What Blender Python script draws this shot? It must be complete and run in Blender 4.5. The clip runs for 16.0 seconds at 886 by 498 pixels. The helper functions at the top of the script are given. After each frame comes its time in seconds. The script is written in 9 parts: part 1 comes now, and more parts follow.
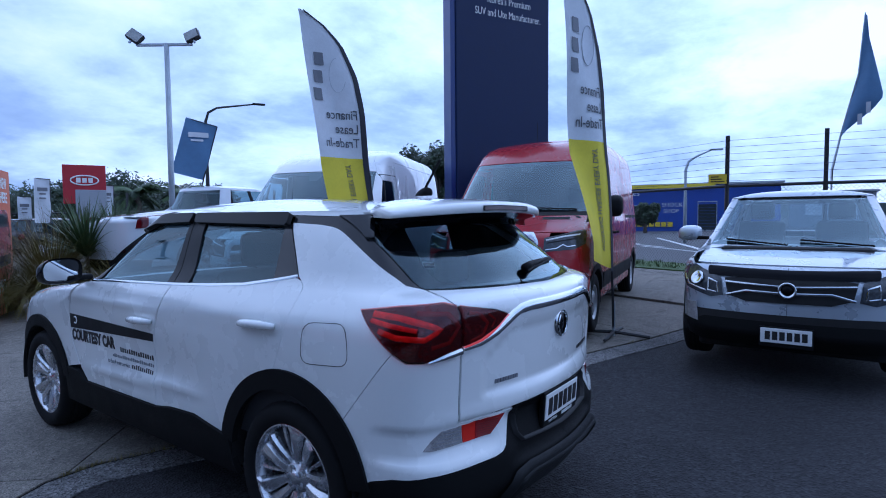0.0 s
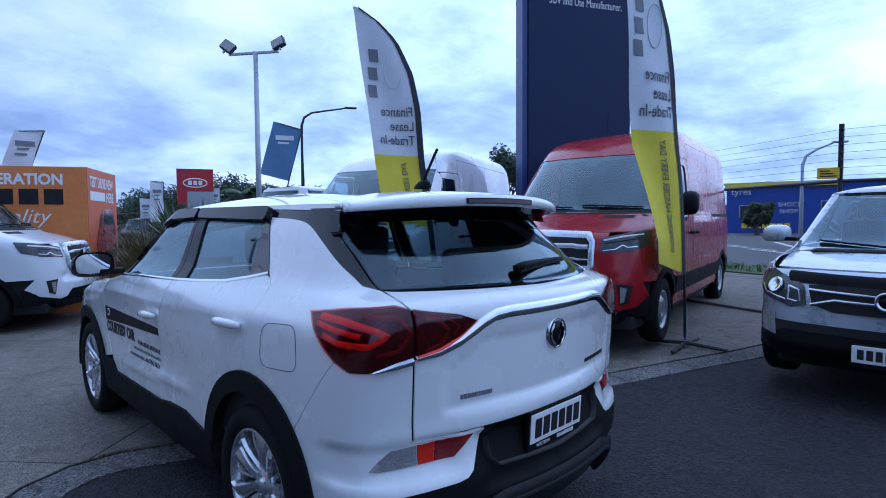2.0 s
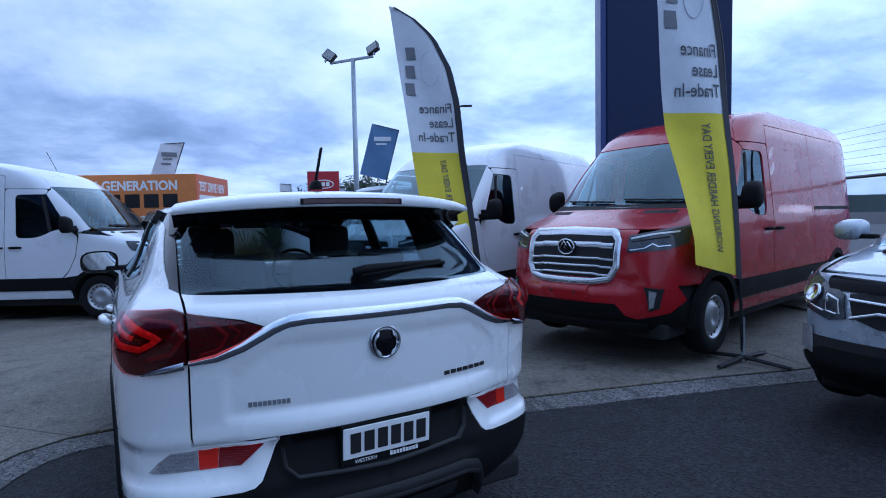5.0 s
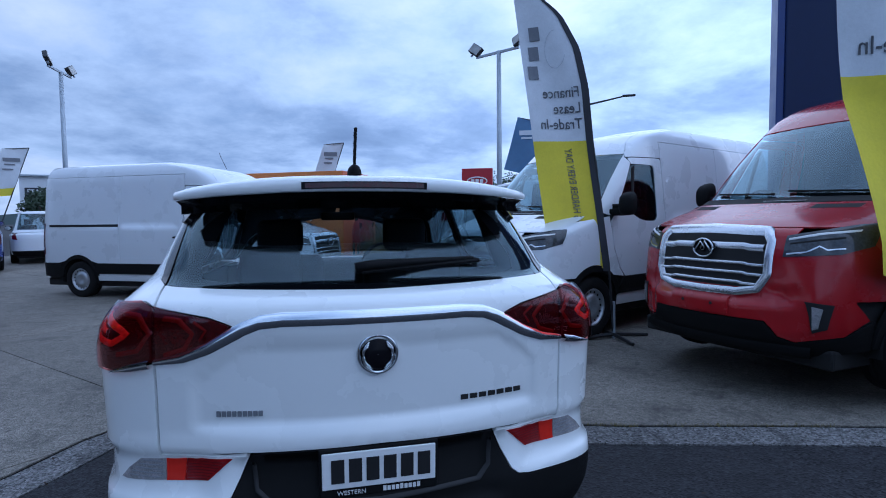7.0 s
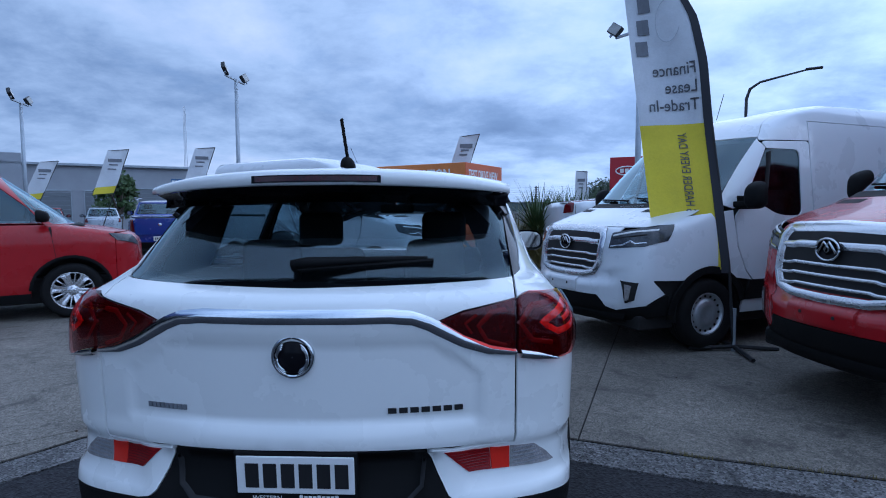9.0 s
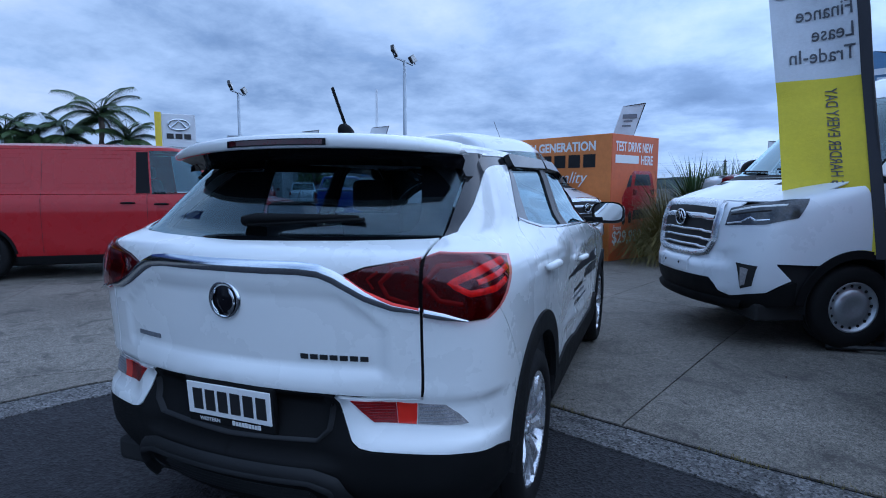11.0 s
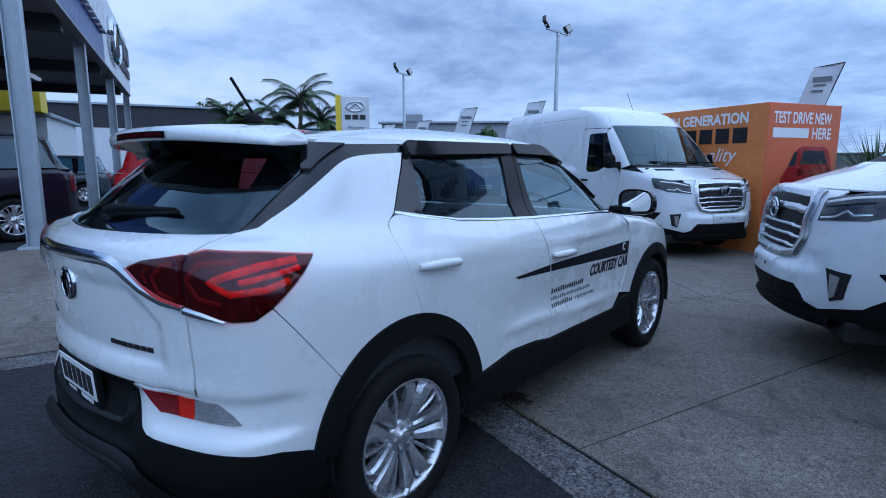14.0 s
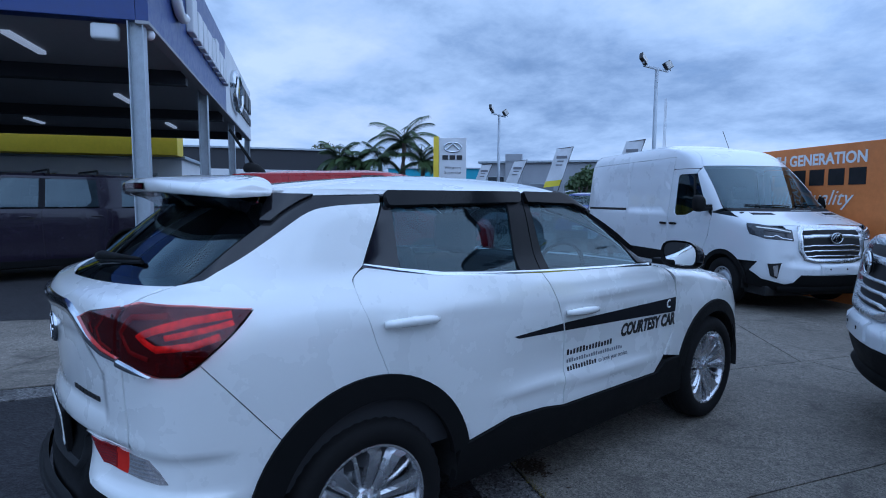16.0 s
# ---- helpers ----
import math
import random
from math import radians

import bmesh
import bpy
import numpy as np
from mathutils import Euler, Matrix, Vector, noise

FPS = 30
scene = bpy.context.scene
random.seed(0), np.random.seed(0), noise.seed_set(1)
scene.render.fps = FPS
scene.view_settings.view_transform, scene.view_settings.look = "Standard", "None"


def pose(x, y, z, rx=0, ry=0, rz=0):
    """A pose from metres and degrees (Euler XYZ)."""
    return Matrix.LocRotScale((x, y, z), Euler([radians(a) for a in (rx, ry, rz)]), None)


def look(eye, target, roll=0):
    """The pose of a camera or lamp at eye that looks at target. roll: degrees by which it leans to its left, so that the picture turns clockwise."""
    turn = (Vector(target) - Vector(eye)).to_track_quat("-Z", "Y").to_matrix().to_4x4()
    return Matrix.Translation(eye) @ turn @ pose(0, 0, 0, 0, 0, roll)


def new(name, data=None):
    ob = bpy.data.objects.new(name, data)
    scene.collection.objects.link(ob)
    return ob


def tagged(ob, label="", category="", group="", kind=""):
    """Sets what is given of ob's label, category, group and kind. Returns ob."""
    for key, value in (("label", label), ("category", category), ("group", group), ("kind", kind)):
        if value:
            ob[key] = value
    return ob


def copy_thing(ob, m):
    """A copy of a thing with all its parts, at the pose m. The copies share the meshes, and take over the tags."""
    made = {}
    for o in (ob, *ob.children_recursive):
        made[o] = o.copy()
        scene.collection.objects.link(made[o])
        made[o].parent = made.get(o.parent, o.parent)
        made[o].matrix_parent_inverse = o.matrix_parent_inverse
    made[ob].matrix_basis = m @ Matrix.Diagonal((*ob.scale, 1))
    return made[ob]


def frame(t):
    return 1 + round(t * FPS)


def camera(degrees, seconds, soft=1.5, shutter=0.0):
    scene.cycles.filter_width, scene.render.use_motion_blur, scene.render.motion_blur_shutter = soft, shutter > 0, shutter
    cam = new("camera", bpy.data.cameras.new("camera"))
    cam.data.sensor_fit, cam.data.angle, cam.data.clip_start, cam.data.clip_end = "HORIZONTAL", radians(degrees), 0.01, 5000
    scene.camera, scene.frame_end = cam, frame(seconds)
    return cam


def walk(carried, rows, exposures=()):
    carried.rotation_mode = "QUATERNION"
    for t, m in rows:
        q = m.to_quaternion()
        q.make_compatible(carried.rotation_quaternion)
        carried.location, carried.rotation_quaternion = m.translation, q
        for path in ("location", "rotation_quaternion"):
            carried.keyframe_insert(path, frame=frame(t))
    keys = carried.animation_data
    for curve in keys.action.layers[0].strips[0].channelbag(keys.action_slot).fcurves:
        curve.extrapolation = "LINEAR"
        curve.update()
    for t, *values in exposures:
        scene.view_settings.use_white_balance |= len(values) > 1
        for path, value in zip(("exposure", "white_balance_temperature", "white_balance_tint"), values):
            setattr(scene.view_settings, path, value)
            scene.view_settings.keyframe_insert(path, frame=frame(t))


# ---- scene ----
cam = camera(77.54, 16.0, soft=1.0)
PATH = [
    (0, (-2.395, -1.933, 1.462), (-0.769, -0.774, 1.35), -0.5),
    (0.5, (-2.287, -1.912, 1.454), (-0.698, -0.702, 1.342), -0.2),
    (1, (-2.163, -1.912, 1.449), (-0.608, -0.661, 1.334), -0.2),
    (1.5, (-1.976, -2.035, 1.433), (-0.48, -0.711, 1.322), -0.4),
    (2, (-1.881, -2.156, 1.431), (-0.479, -0.734, 1.324), -0.4),
    (2.5, (-1.837, -2.325, 1.428), (-0.52, -0.823, 1.33), -0.2),
    (3, (-1.698, -2.481, 1.443), (-0.453, -0.92, 1.342), -0.2),
    (5.5, (-0.656, -2.793, 1.424), (0.223, -1.001, 1.307), -1.0),
    (6, (-0.519, -2.691, 1.404), (0.19, -0.825, 1.283), -0.7),
    (6.5, (-0.389, -2.599, 1.398), (0.175, -0.684, 1.276), -0.6),
    (7, (-0.192, -2.591, 1.391), (0.271, -0.649, 1.277), -0.6),
    (7.5, (0.077, -2.632, 1.395), (0.375, -0.657, 1.283), -0.7),
    (8, (0.254, -2.582, 1.378), (0.433, -0.594, 1.257), -0.5),
    (8.5, (0.407, -2.487, 1.396), (0.467, -0.492, 1.261), -0.4),
    (9, (0.517, -2.472, 1.401), (0.424, -0.479, 1.259), -0.3),
    (9.5, (0.722, -2.506, 1.396), (0.428, -0.534, 1.25), -0.3),
    (10, (0.916, -2.48, 1.369), (0.46, -0.54, 1.206), -0.2),
    (12.5, (1.888, -1.938, 1.34), (0.903, -0.226, 1.027), 0.1),
    (13, (2.016, -1.799, 1.359), (0.968, -0.125, 1.043), 0.1),
    (13.5, (2.22, -1.669, 1.382), (1.057, -0.072, 1.073), -0.1),
    (14, (2.329, -1.53, 1.406), (1.056, -0.019, 1.095), 0.0),
    (14.5, (2.337, -1.375, 1.435), (0.995, 0.079, 1.146), 0.2),
    (15, (2.378, -1.268, 1.442), (0.97, 0.133, 1.209), 0.3),
    (15.5, (2.483, -1.153, 1.445), (1.009, 0.184, 1.244), 0.3),
    (16, (2.577, -1.062, 1.458), (1.033, 0.196, 1.282), 0.3),
]
walk(cam, [(t, look(eye, target, roll)) for t, eye, target, roll in PATH], [(0.0, 0.40, 4760, 20), (5.5, 0.40, 4830, 17), (8.0, 0.28, 4850, 15), (10.0, 0.28, 4830, 14), (12.3, 0.58, 4790, 13), (13.0, 0.54, 4800, 13), (14.5, 0.43, 4780, 13), (16.0, 0.37, 4740, 13)])

# ---- world, sun ----
def nodes_of(tree):
    def node(kind, **inputs):
        n = tree.nodes.new(kind)
        for k, v in inputs.items():
            if k == "operation":
                n.operation = v
            elif k == "data_type":
                n.data_type = v
            elif k == "sky_type":
                n.sky_type = v
            elif k == "sun_disc":
                n.sun_disc = v
            elif k == "sun_elevation":
                n.sun_elevation = v
            elif k == "sun_rotation":
                n.sun_rotation = v
            else:
                key = int(k[1:]) if k[0] == "i" and k[1:].isdigit() else k.replace("_", " ")
                if isinstance(v, bpy.types.NodeSocket):
                    tree.links.new(v, n.inputs[key])
                else:
                    n.inputs[key].default_value = v
        return n
    return node


def ramp(node, fac, stops):
    n = node("ShaderNodeValToRGB", Fac=fac)
    while len(n.color_ramp.elements) < len(stops):
        n.color_ramp.elements.new(0.5)
    for e, (p, c) in zip(n.color_ramp.elements, stops):
        e.position, e.color = p, (*c, 1) if len(c) == 3 else c
    return n.outputs["Color"]


SUN_EL, SUN_AZ = radians(48), radians(35)
world = bpy.data.worlds.new("sky")
scene.world = world
world.use_nodes = True
wt = world.node_tree
wt.nodes.clear()
nd = nodes_of(wt)
sky = nd("ShaderNodeTexSky", sky_type="NISHITA", sun_disc=False, sun_elevation=SUN_EL, sun_rotation=SUN_AZ)
way = nd("ShaderNodeTexCoord").outputs["Generated"]
sep = nd("ShaderNodeSeparateXYZ", Vector=way)
lift = nd("ShaderNodeMath", operation="MAXIMUM", i0=sep.outputs["Z"], i1=0.0)
den = nd("ShaderNodeMath", operation="ADD", i0=lift.outputs[0], i1=0.24)
px = nd("ShaderNodeMath", operation="DIVIDE", i0=sep.outputs["X"], i1=den.outputs[0])
py = nd("ShaderNodeMath", operation="DIVIDE", i0=sep.outputs["Y"], i1=den.outputs[0])
flat = nd("ShaderNodeCombineXYZ", X=px.outputs[0], Y=py.outputs[0], Z=0.3)
big = nd("ShaderNodeTexNoise", Vector=flat.outputs[0], Scale=0.80, Detail=10.0, Roughness=0.56, Distortion=0.15)
fine = nd("ShaderNodeTexNoise", Vector=flat.outputs[0], Scale=2.3, Detail=9.0, Roughness=0.62, Distortion=0.15)
mixn = nd("ShaderNodeMath", operation="MULTIPLY_ADD", i0=fine.outputs["Fac"], i1=0.45, i2=big.outputs["Fac"])
tone = ramp(nd, mixn.outputs[0], [(0.50, (0.22, 0.295, 0.415)), (0.62, (0.39, 0.49, 0.625)), (0.75, (0.66, 0.77, 0.885)), (0.90, (0.93, 0.97, 1.04))])
toward = nd("ShaderNodeVectorMath", operation="DOT_PRODUCT", i0=way, i1=(math.sin(SUN_AZ) * math.cos(SUN_EL), math.cos(SUN_AZ) * math.cos(SUN_EL), math.sin(SUN_EL)))
veil = nd("ShaderNodeMapRange", i0=toward.outputs["Value"], i1=-0.5, i2=0.9, i3=0.82, i4=1.02)
# a heavier bank of cloud beyond the showroom
bank = nd("ShaderNodeVectorMath", operation="DOT_PRODUCT", i0=way, i1=(-0.60, 0.75, 0.28))
heavy = nd("ShaderNodeMapRange", i0=bank.outputs["Value"], i1=0.20, i2=0.95, i3=1.0, i4=0.62)
veil = nd("ShaderNodeMath", operation="MULTIPLY", i0=veil.outputs[0], i1=heavy.outputs[0])
cloud = nd("ShaderNodeBackground", Color=tone, Strength=veil.outputs[0])
clear = nd("ShaderNodeBackground", Color=sky.outputs[0], Strength=0.08)
gap = ramp(nd, fine.outputs["Fac"], [(0.28, (0.75, 0.75, 0.75)), (0.45, (1.0, 1.0, 1.0))])
both = nd("ShaderNodeMixShader", Fac=gap, i1=clear.outputs[0], i2=cloud.outputs[0])
out = nd("ShaderNodeOutputWorld", Surface=both.outputs[0])

sun = new("sun", bpy.data.lights.new("sun", "SUN"))
sun.data.energy, sun.data.angle, sun.data.color = 0.66, radians(125), (1.0, 0.99, 0.97)
sun_way = Vector((math.sin(SUN_AZ) * math.cos(SUN_EL), math.cos(SUN_AZ) * math.cos(SUN_EL), math.sin(SUN_EL)))
sun.matrix_world = look(sun_way * 50, (0, 0, 0))
scene.view_settings.exposure = 0.0


# ---- materials ----
def material(name, color, rough=0.5, metal=0.0, coat=0.0, vary=0.08, scale=6.0, bump=0.0, bump_scale=60.0, dirt=0.0, dirt_color=(0.05, 0.045, 0.04),
             emit=0.0, random_piece=0.0, spec=0.5, stretch=(1, 1, 1)):
    m = bpy.data.materials.new(name)
    m.use_nodes = True
    t = m.node_tree
    t.nodes.clear()
    n = nodes_of(t)
    co = n("ShaderNodeTexCoord").outputs["Object"]
    mp = n("ShaderNodeMapping", Vector=co, Scale=stretch)
    co = mp.outputs[0]
    wide = n("ShaderNodeTexNoise", Vector=co, Scale=scale, Detail=5.0, Roughness=0.6)
    grain = n("ShaderNodeTexNoise", Vector=co, Scale=bump_scale, Detail=4.0, Roughness=0.7)
    f = n("ShaderNodeMapRange", i0=wide.outputs["Fac"], i1=0.3, i2=0.7, i3=1 - vary, i4=1 + vary)
    g = n("ShaderNodeMapRange", i0=grain.outputs["Fac"], i1=0.25, i2=0.75, i3=1 - vary, i4=1 + vary)
    mul = n("ShaderNodeMath", operation="MULTIPLY", i0=f.outputs[0], i1=g.outputs[0])
    val = mul.outputs[0]
    if random_piece:
        r = n("ShaderNodeObjectInfo").outputs["Random"]
        rr = n("ShaderNodeMapRange", i0=r, i1=0.0, i2=1.0, i3=1 - random_piece, i4=1 + random_piece)
        val = n("ShaderNodeMath", operation="MULTIPLY", i0=val, i1=rr.outputs[0]).outputs[0]
    col = n("ShaderNodeVectorMath", operation="SCALE", i0=color, Scale=val).outputs[0]
    if dirt:
        spots = n("ShaderNodeTexNoise", Vector=co, Scale=scale * 0.6, Detail=7.0, Roughness=0.7, Distortion=0.8)
        k = n("ShaderNodeMapRange", i0=spots.outputs["Fac"], i1=0.5, i2=0.72, i3=0.0, i4=dirt)
        col = n("ShaderNodeMix", data_type="RGBA", i0=k.outputs[0], i6=col, i7=(*dirt_color, 1)).outputs[2]
    b = n("ShaderNodeBsdfPrincipled", Roughness=rough, Metallic=metal)
    t.links.new(col, b.inputs["Base Color"])
    b.inputs["Specular IOR Level"].default_value = spec
    if coat:
        b.inputs["Coat Weight"].default_value, b.inputs["Coat Roughness"].default_value = coat, 0.03
    rv = n("ShaderNodeMapRange", i0=wide.outputs["Fac"], i1=0.3, i2=0.7, i3=max(rough - 0.06, 0.02), i4=min(rough + 0.06, 1))
    t.links.new(rv.outputs[0], b.inputs["Roughness"])
    if bump:
        bp = n("ShaderNodeBump", Strength=1.0, Distance=bump, Height=grain.outputs["Fac"])
        t.links.new(bp.outputs[0], b.inputs["Normal"])
    if emit:
        b.inputs["Emission Color"].default_value, b.inputs["Emission Strength"].default_value = (*color, 1), emit
    n("ShaderNodeOutputMaterial", Surface=b.outputs[0])
    return m


def glass(name, tint=(0.6, 0.68, 0.7), rough=0.0, ior=1.5, gain=1.0):
    """A thin pane: clear tinted body under a mirror that grows towards grazing view."""
    m = bpy.data.materials.new(name)
    m.use_nodes = True
    t = m.node_tree
    t.nodes.clear()
    n = nodes_of(t)
    clear = n("ShaderNodeBsdfTransparent", Color=(*tint, 1))
    shine = n("ShaderNodeBsdfGlossy", Color=(0.74, 0.92, 1.0, 1), Roughness=rough)
    lw = n("ShaderNodeLayerWeight", Blend=0.5)
    p5 = n("ShaderNodeMath", operation="POWER", i0=lw.outputs["Facing"], i1=4.6)
    r0 = ((ior - 1) / (ior + 1)) ** 2
    k = n("ShaderNodeMath", operation="MULTIPLY_ADD", i0=p5.outputs[0], i1=(1 - r0), i2=r0 * 1.8 * gain)
    k.use_clamp = True
    mx = n("ShaderNodeMixShader", Fac=k.outputs[0], i1=clear.outputs[0], i2=shine.outputs[0])
    n("ShaderNodeOutputMaterial", Surface=mx.outputs[0])
    return m


WHITE = material("white_paint", (0.73, 0.75, 0.74), 0.28, coat=1.0, vary=0.006, scale=3)
VANWHITE = material("van_white_paint", (0.64, 0.67, 0.70), 0.3, coat=0.8, vary=0.012, scale=2)
RED = material("red_paint", (0.31, 0.010, 0.014), 0.26, coat=0.4, spec=0.3, vary=0.03, scale=3)
RED_VAN = material("bright_red_paint", (0.31, 0.008, 0.012), 0.28, spec=0.25, coat=0.35, vary=0.03, scale=3)
SILVER = material("silver_paint", (0.36, 0.40, 0.45), 0.3, metal=0.35, coat=1.0, vary=0.03, bump_scale=300)
DARKPAINT = material("dark_purple_paint", (0.011, 0.008, 0.017), 0.22, spec=0.3, coat=0.3, vary=0.05)
BLUEPAINT = material("blue_car_paint", (0.008, 0.028, 0.20), 0.25, coat=1.0, vary=0.05)
GREYPAINT = material("grey_car_paint", (0.035, 0.055, 0.065), 0.3, metal=0.3, coat=1.0, vary=0.05)
MAROON = material("maroon_paint", (0.2, 0.012, 0.02), 0.25, coat=1.0, vary=0.05)
PLASTIC = material("black_plastic", (0.0055, 0.0057, 0.0062), 0.66, spec=0.14, vary=0.12, bump=0.0006, bump_scale=500)
GLOSSBLACK = material("gloss_black", (0.007, 0.007, 0.009), 0.07, spec=0.08, vary=0.05)
PIANO = material("gloss_black_trim", (0.007, 0.007, 0.009), 0.06, spec=0.5, vary=0.05)
# a lit copy of PLASTIC: the sheen along the ridges is put into its paler colour
RIDGE = material("ridge_sheen_plastic", (0.011, 0.0115, 0.0125), 0.48, spec=0.34, vary=0.15, bump=0.0005, bump_scale=500)
PILLAR = material("satin_black_pillar", (0.008, 0.0085, 0.010), 0.35, spec=0.16, vary=0.08)
INNER = material("dark_inner", (0.006, 0.006, 0.0065), 0.8, vary=0.1)
LINING = material("pale_cabin_lining", (0.42, 0.42, 0.41), 0.8, vary=0.05)
SEAT = material("dark_seat_cloth", (0.022, 0.023, 0.026), 0.85, vary=0.15, bump=0.001, bump_scale=350)
CABIN = material("grey_cabin_trim", (0.045, 0.047, 0.052), 0.75, vary=0.08)
CHROME = material("chrome", (0.62, 0.65, 0.68), 0.1, metal=1.0, vary=0.02)
ALLOY = material("silver_alloy", (0.62, 0.63, 0.65), 0.25, metal=0.8, vary=0.06, scale=12)
STEEL = material("wheel_steel", (0.42, 0.44, 0.46), 0.38, metal=0.7, vary=0.1)
TYRE = material("tyre_rubber", (0.0065, 0.0065, 0.007), 0.82, spec=0.22, vary=0.2, scale=9, bump=0.001, bump_scale=140)
TAIL_DARK = material("smoked_red_lens", (0.034, 0.0012, 0.0035), 0.10, vary=0.35, scale=14)
TAIL_RED = material("bright_red_lens", (0.62, 0.030, 0.012), 0.12, vary=0.3, scale=30)
TAIL_MID = material("red_lens", (0.10, 0.003, 0.005), 0.14, vary=0.08)
REFLECT = material("red_fog_lens", (0.52, 0.020, 0.010), 0.12, vary=0.06)
TAIL_LOW = material("dark_red_reflector", (0.21, 0.004, 0.006), 0.15, vary=0.25, scale=20, bump=0.001, bump_scale=160)
CLEARLENS = material("clear_ribbed_lens", (0.26, 0.25, 0.25), 0.12, vary=0.3, scale=18, bump=0.003, bump_scale=120)
LAMPGLASS = material("headlamp_lens", (0.045, 0.05, 0.058), 0.06, vary=0.4, scale=14)
SATIN = material("satin_silver", (0.60, 0.62, 0.65), 0.24, metal=0.9, vary=0.02)
PANE = glass("side_glass", (0.26, 0.37, 0.42), gain=0.9)
TINT = glass("dark_tinted_glass", (0.07, 0.10, 0.13), gain=1.2)
PRIVACY = glass("rear_glass", (0.72, 0.79, 0.83), gain=1.0)
FRIT = material("glass_frit", (0.004, 0.004, 0.005), 0.9, spec=0.05, vary=0.1)
SCREEN = glass("wind_screen", (0.58, 0.70, 0.75), gain=1.5)
SMOKE = material("smoked_visor", (0.006, 0.0062, 0.007), 0.08, spec=0.14, vary=0.1)
LENS = glass("red_lens_cover", (0.92, 0.30, 0.27), gain=0.55)
BOWCHROME = material("bow_chrome", (0.68, 0.71, 0.75), 0.13, metal=1.0, vary=0.03)
PLATE_WHITE = material("plate_white", (0.72, 0.73, 0.72), 0.4, vary=0.03)
INK = material("black_ink", (0.012, 0.012, 0.013), 0.5)
STRIPE = material("stripe_film", (0.008, 0.009, 0.012), 0.5, spec=0.2, vary=0.05)
GREYINK = material("grey_ink", (0.16, 0.17, 0.19), 0.6)


# ---- mesh helpers ----
from mathutils.geometry import delaunay_2d_cdt, tessellate_polygon


def part(name, bm, mat, parent, label="", smooth=False, category="", kind=""):
    me = bpy.data.meshes.new(name)
    bmesh.ops.recalc_face_normals(bm, faces=bm.faces[:]) if not smooth == "keep" else None
    if smooth:
        for f in bm.faces:
            f.smooth = True
    bm.to_mesh(me)
    bm.free()
    return link(name, me, mat, parent, label, category, kind)


def link(name, me, mat, parent, label="", category="", kind=""):
    if mat and not me.materials:
        me.materials.append(mat)
    ob = new(name, me)
    if mat:
        ob.material_slots[0].link = "OBJECT"
        ob.material_slots[0].material = mat
    if parent:
        ob.parent = parent
    tagged(ob, label, category, "", kind)
    return ob


def thing(name, m, label, category, group="", kind=""):
    ob = new(name)
    ob.empty_display_size = 0.2
    ob.matrix_world = m
    return tagged(ob, label, category, group, kind)


def box(bm, x0, x1, y0, y1, z0, z1, bevel=0.0, m=None):
    r = bmesh.ops.create_cube(bm, size=1.0)
    vs = r["verts"]
    for v in vs:
        v.co = Vector(((x0 + x1) / 2 + v.co.x * (x1 - x0), (y0 + y1) / 2 + v.co.y * (y1 - y0), (z0 + z1) / 2 + v.co.z * (z1 - z0)))
    if bevel:
        es = list({e for v in vs for e in v.link_edges})
        r = bmesh.ops.bevel(bm, geom=es, offset=bevel, segments=2, affect="EDGES", profile=0.5)
        vs = list({v for f in r["faces"] for v in f.verts} | {v for v in vs if v.is_valid})
    if m is not None:
        bmesh.ops.transform(bm, matrix=m, verts=vs)
    return vs


def cyl(bm, p0, p1, r0, r1=None, n=16):
    p0, p1 = Vector(p0), Vector(p1)
    d = p1 - p0
    m = Matrix.Translation((p0 + p1) / 2) @ d.to_track_quat("Z", "Y").to_matrix().to_4x4()
    return bmesh.ops.create_cone(bm, cap_ends=True, segments=n, radius1=r0, radius2=r0 if r1 is None else r1, depth=d.length, matrix=m)["verts"]


def lathe(bm, prof, n=32, axis="X"):
    """Turns a profile of (radius, along) round an axis."""
    rings = []
    for r, a in prof:
        ring = []
        for k in range(n):
            t = 2 * math.pi * k / n
            ring.append(bm.verts.new((a, r * math.cos(t), r * math.sin(t)) if axis == "X" else (r * math.cos(t), r * math.sin(t), a)))
        rings.append(ring)
    for a, b in zip(rings, rings[1:]):
        for k in range(n):
            bm.faces.new((a[k], a[(k + 1) % n], b[(k + 1) % n], b[k]))
    return rings


def tube(bm, pts, r, n=8):
    pts = [Vector(p) for p in pts]
    rings = []
    for k, p in enumerate(pts):
        d = (pts[min(k + 1, len(pts) - 1)] - pts[max(k - 1, 0)]).normalized()
        q = d.to_track_quat("Z", "Y").to_matrix()
        rr = r[k] if isinstance(r, (list, tuple)) else r
        rings.append([bm.verts.new(p + q @ Vector((rr * math.cos(2 * math.pi * i / n), rr * math.sin(2 * math.pi * i / n), 0))) for i in range(n)])
    for a, b in zip(rings, rings[1:]):
        for i in range(n):
            bm.faces.new((a[i], a[(i + 1) % n], b[(i + 1) % n], b[i]))
    bm.faces.new(rings[0][::-1])
    bm.faces.new(rings[-1])


def slab(bm, outline, z0, z1):
    """A prism of a flat outline."""
    lo = [bm.verts.new((x, y, z0)) for x, y in outline]
    hi = [bm.verts.new((x, y, z1)) for x, y in outline]
    bm.faces.new(lo[::-1])
    bm.faces.new(hi)
    for k in range(len(lo)):
        bm.faces.new((lo[k - 1], lo[k], hi[k], hi[k - 1]))
    return lo + hi


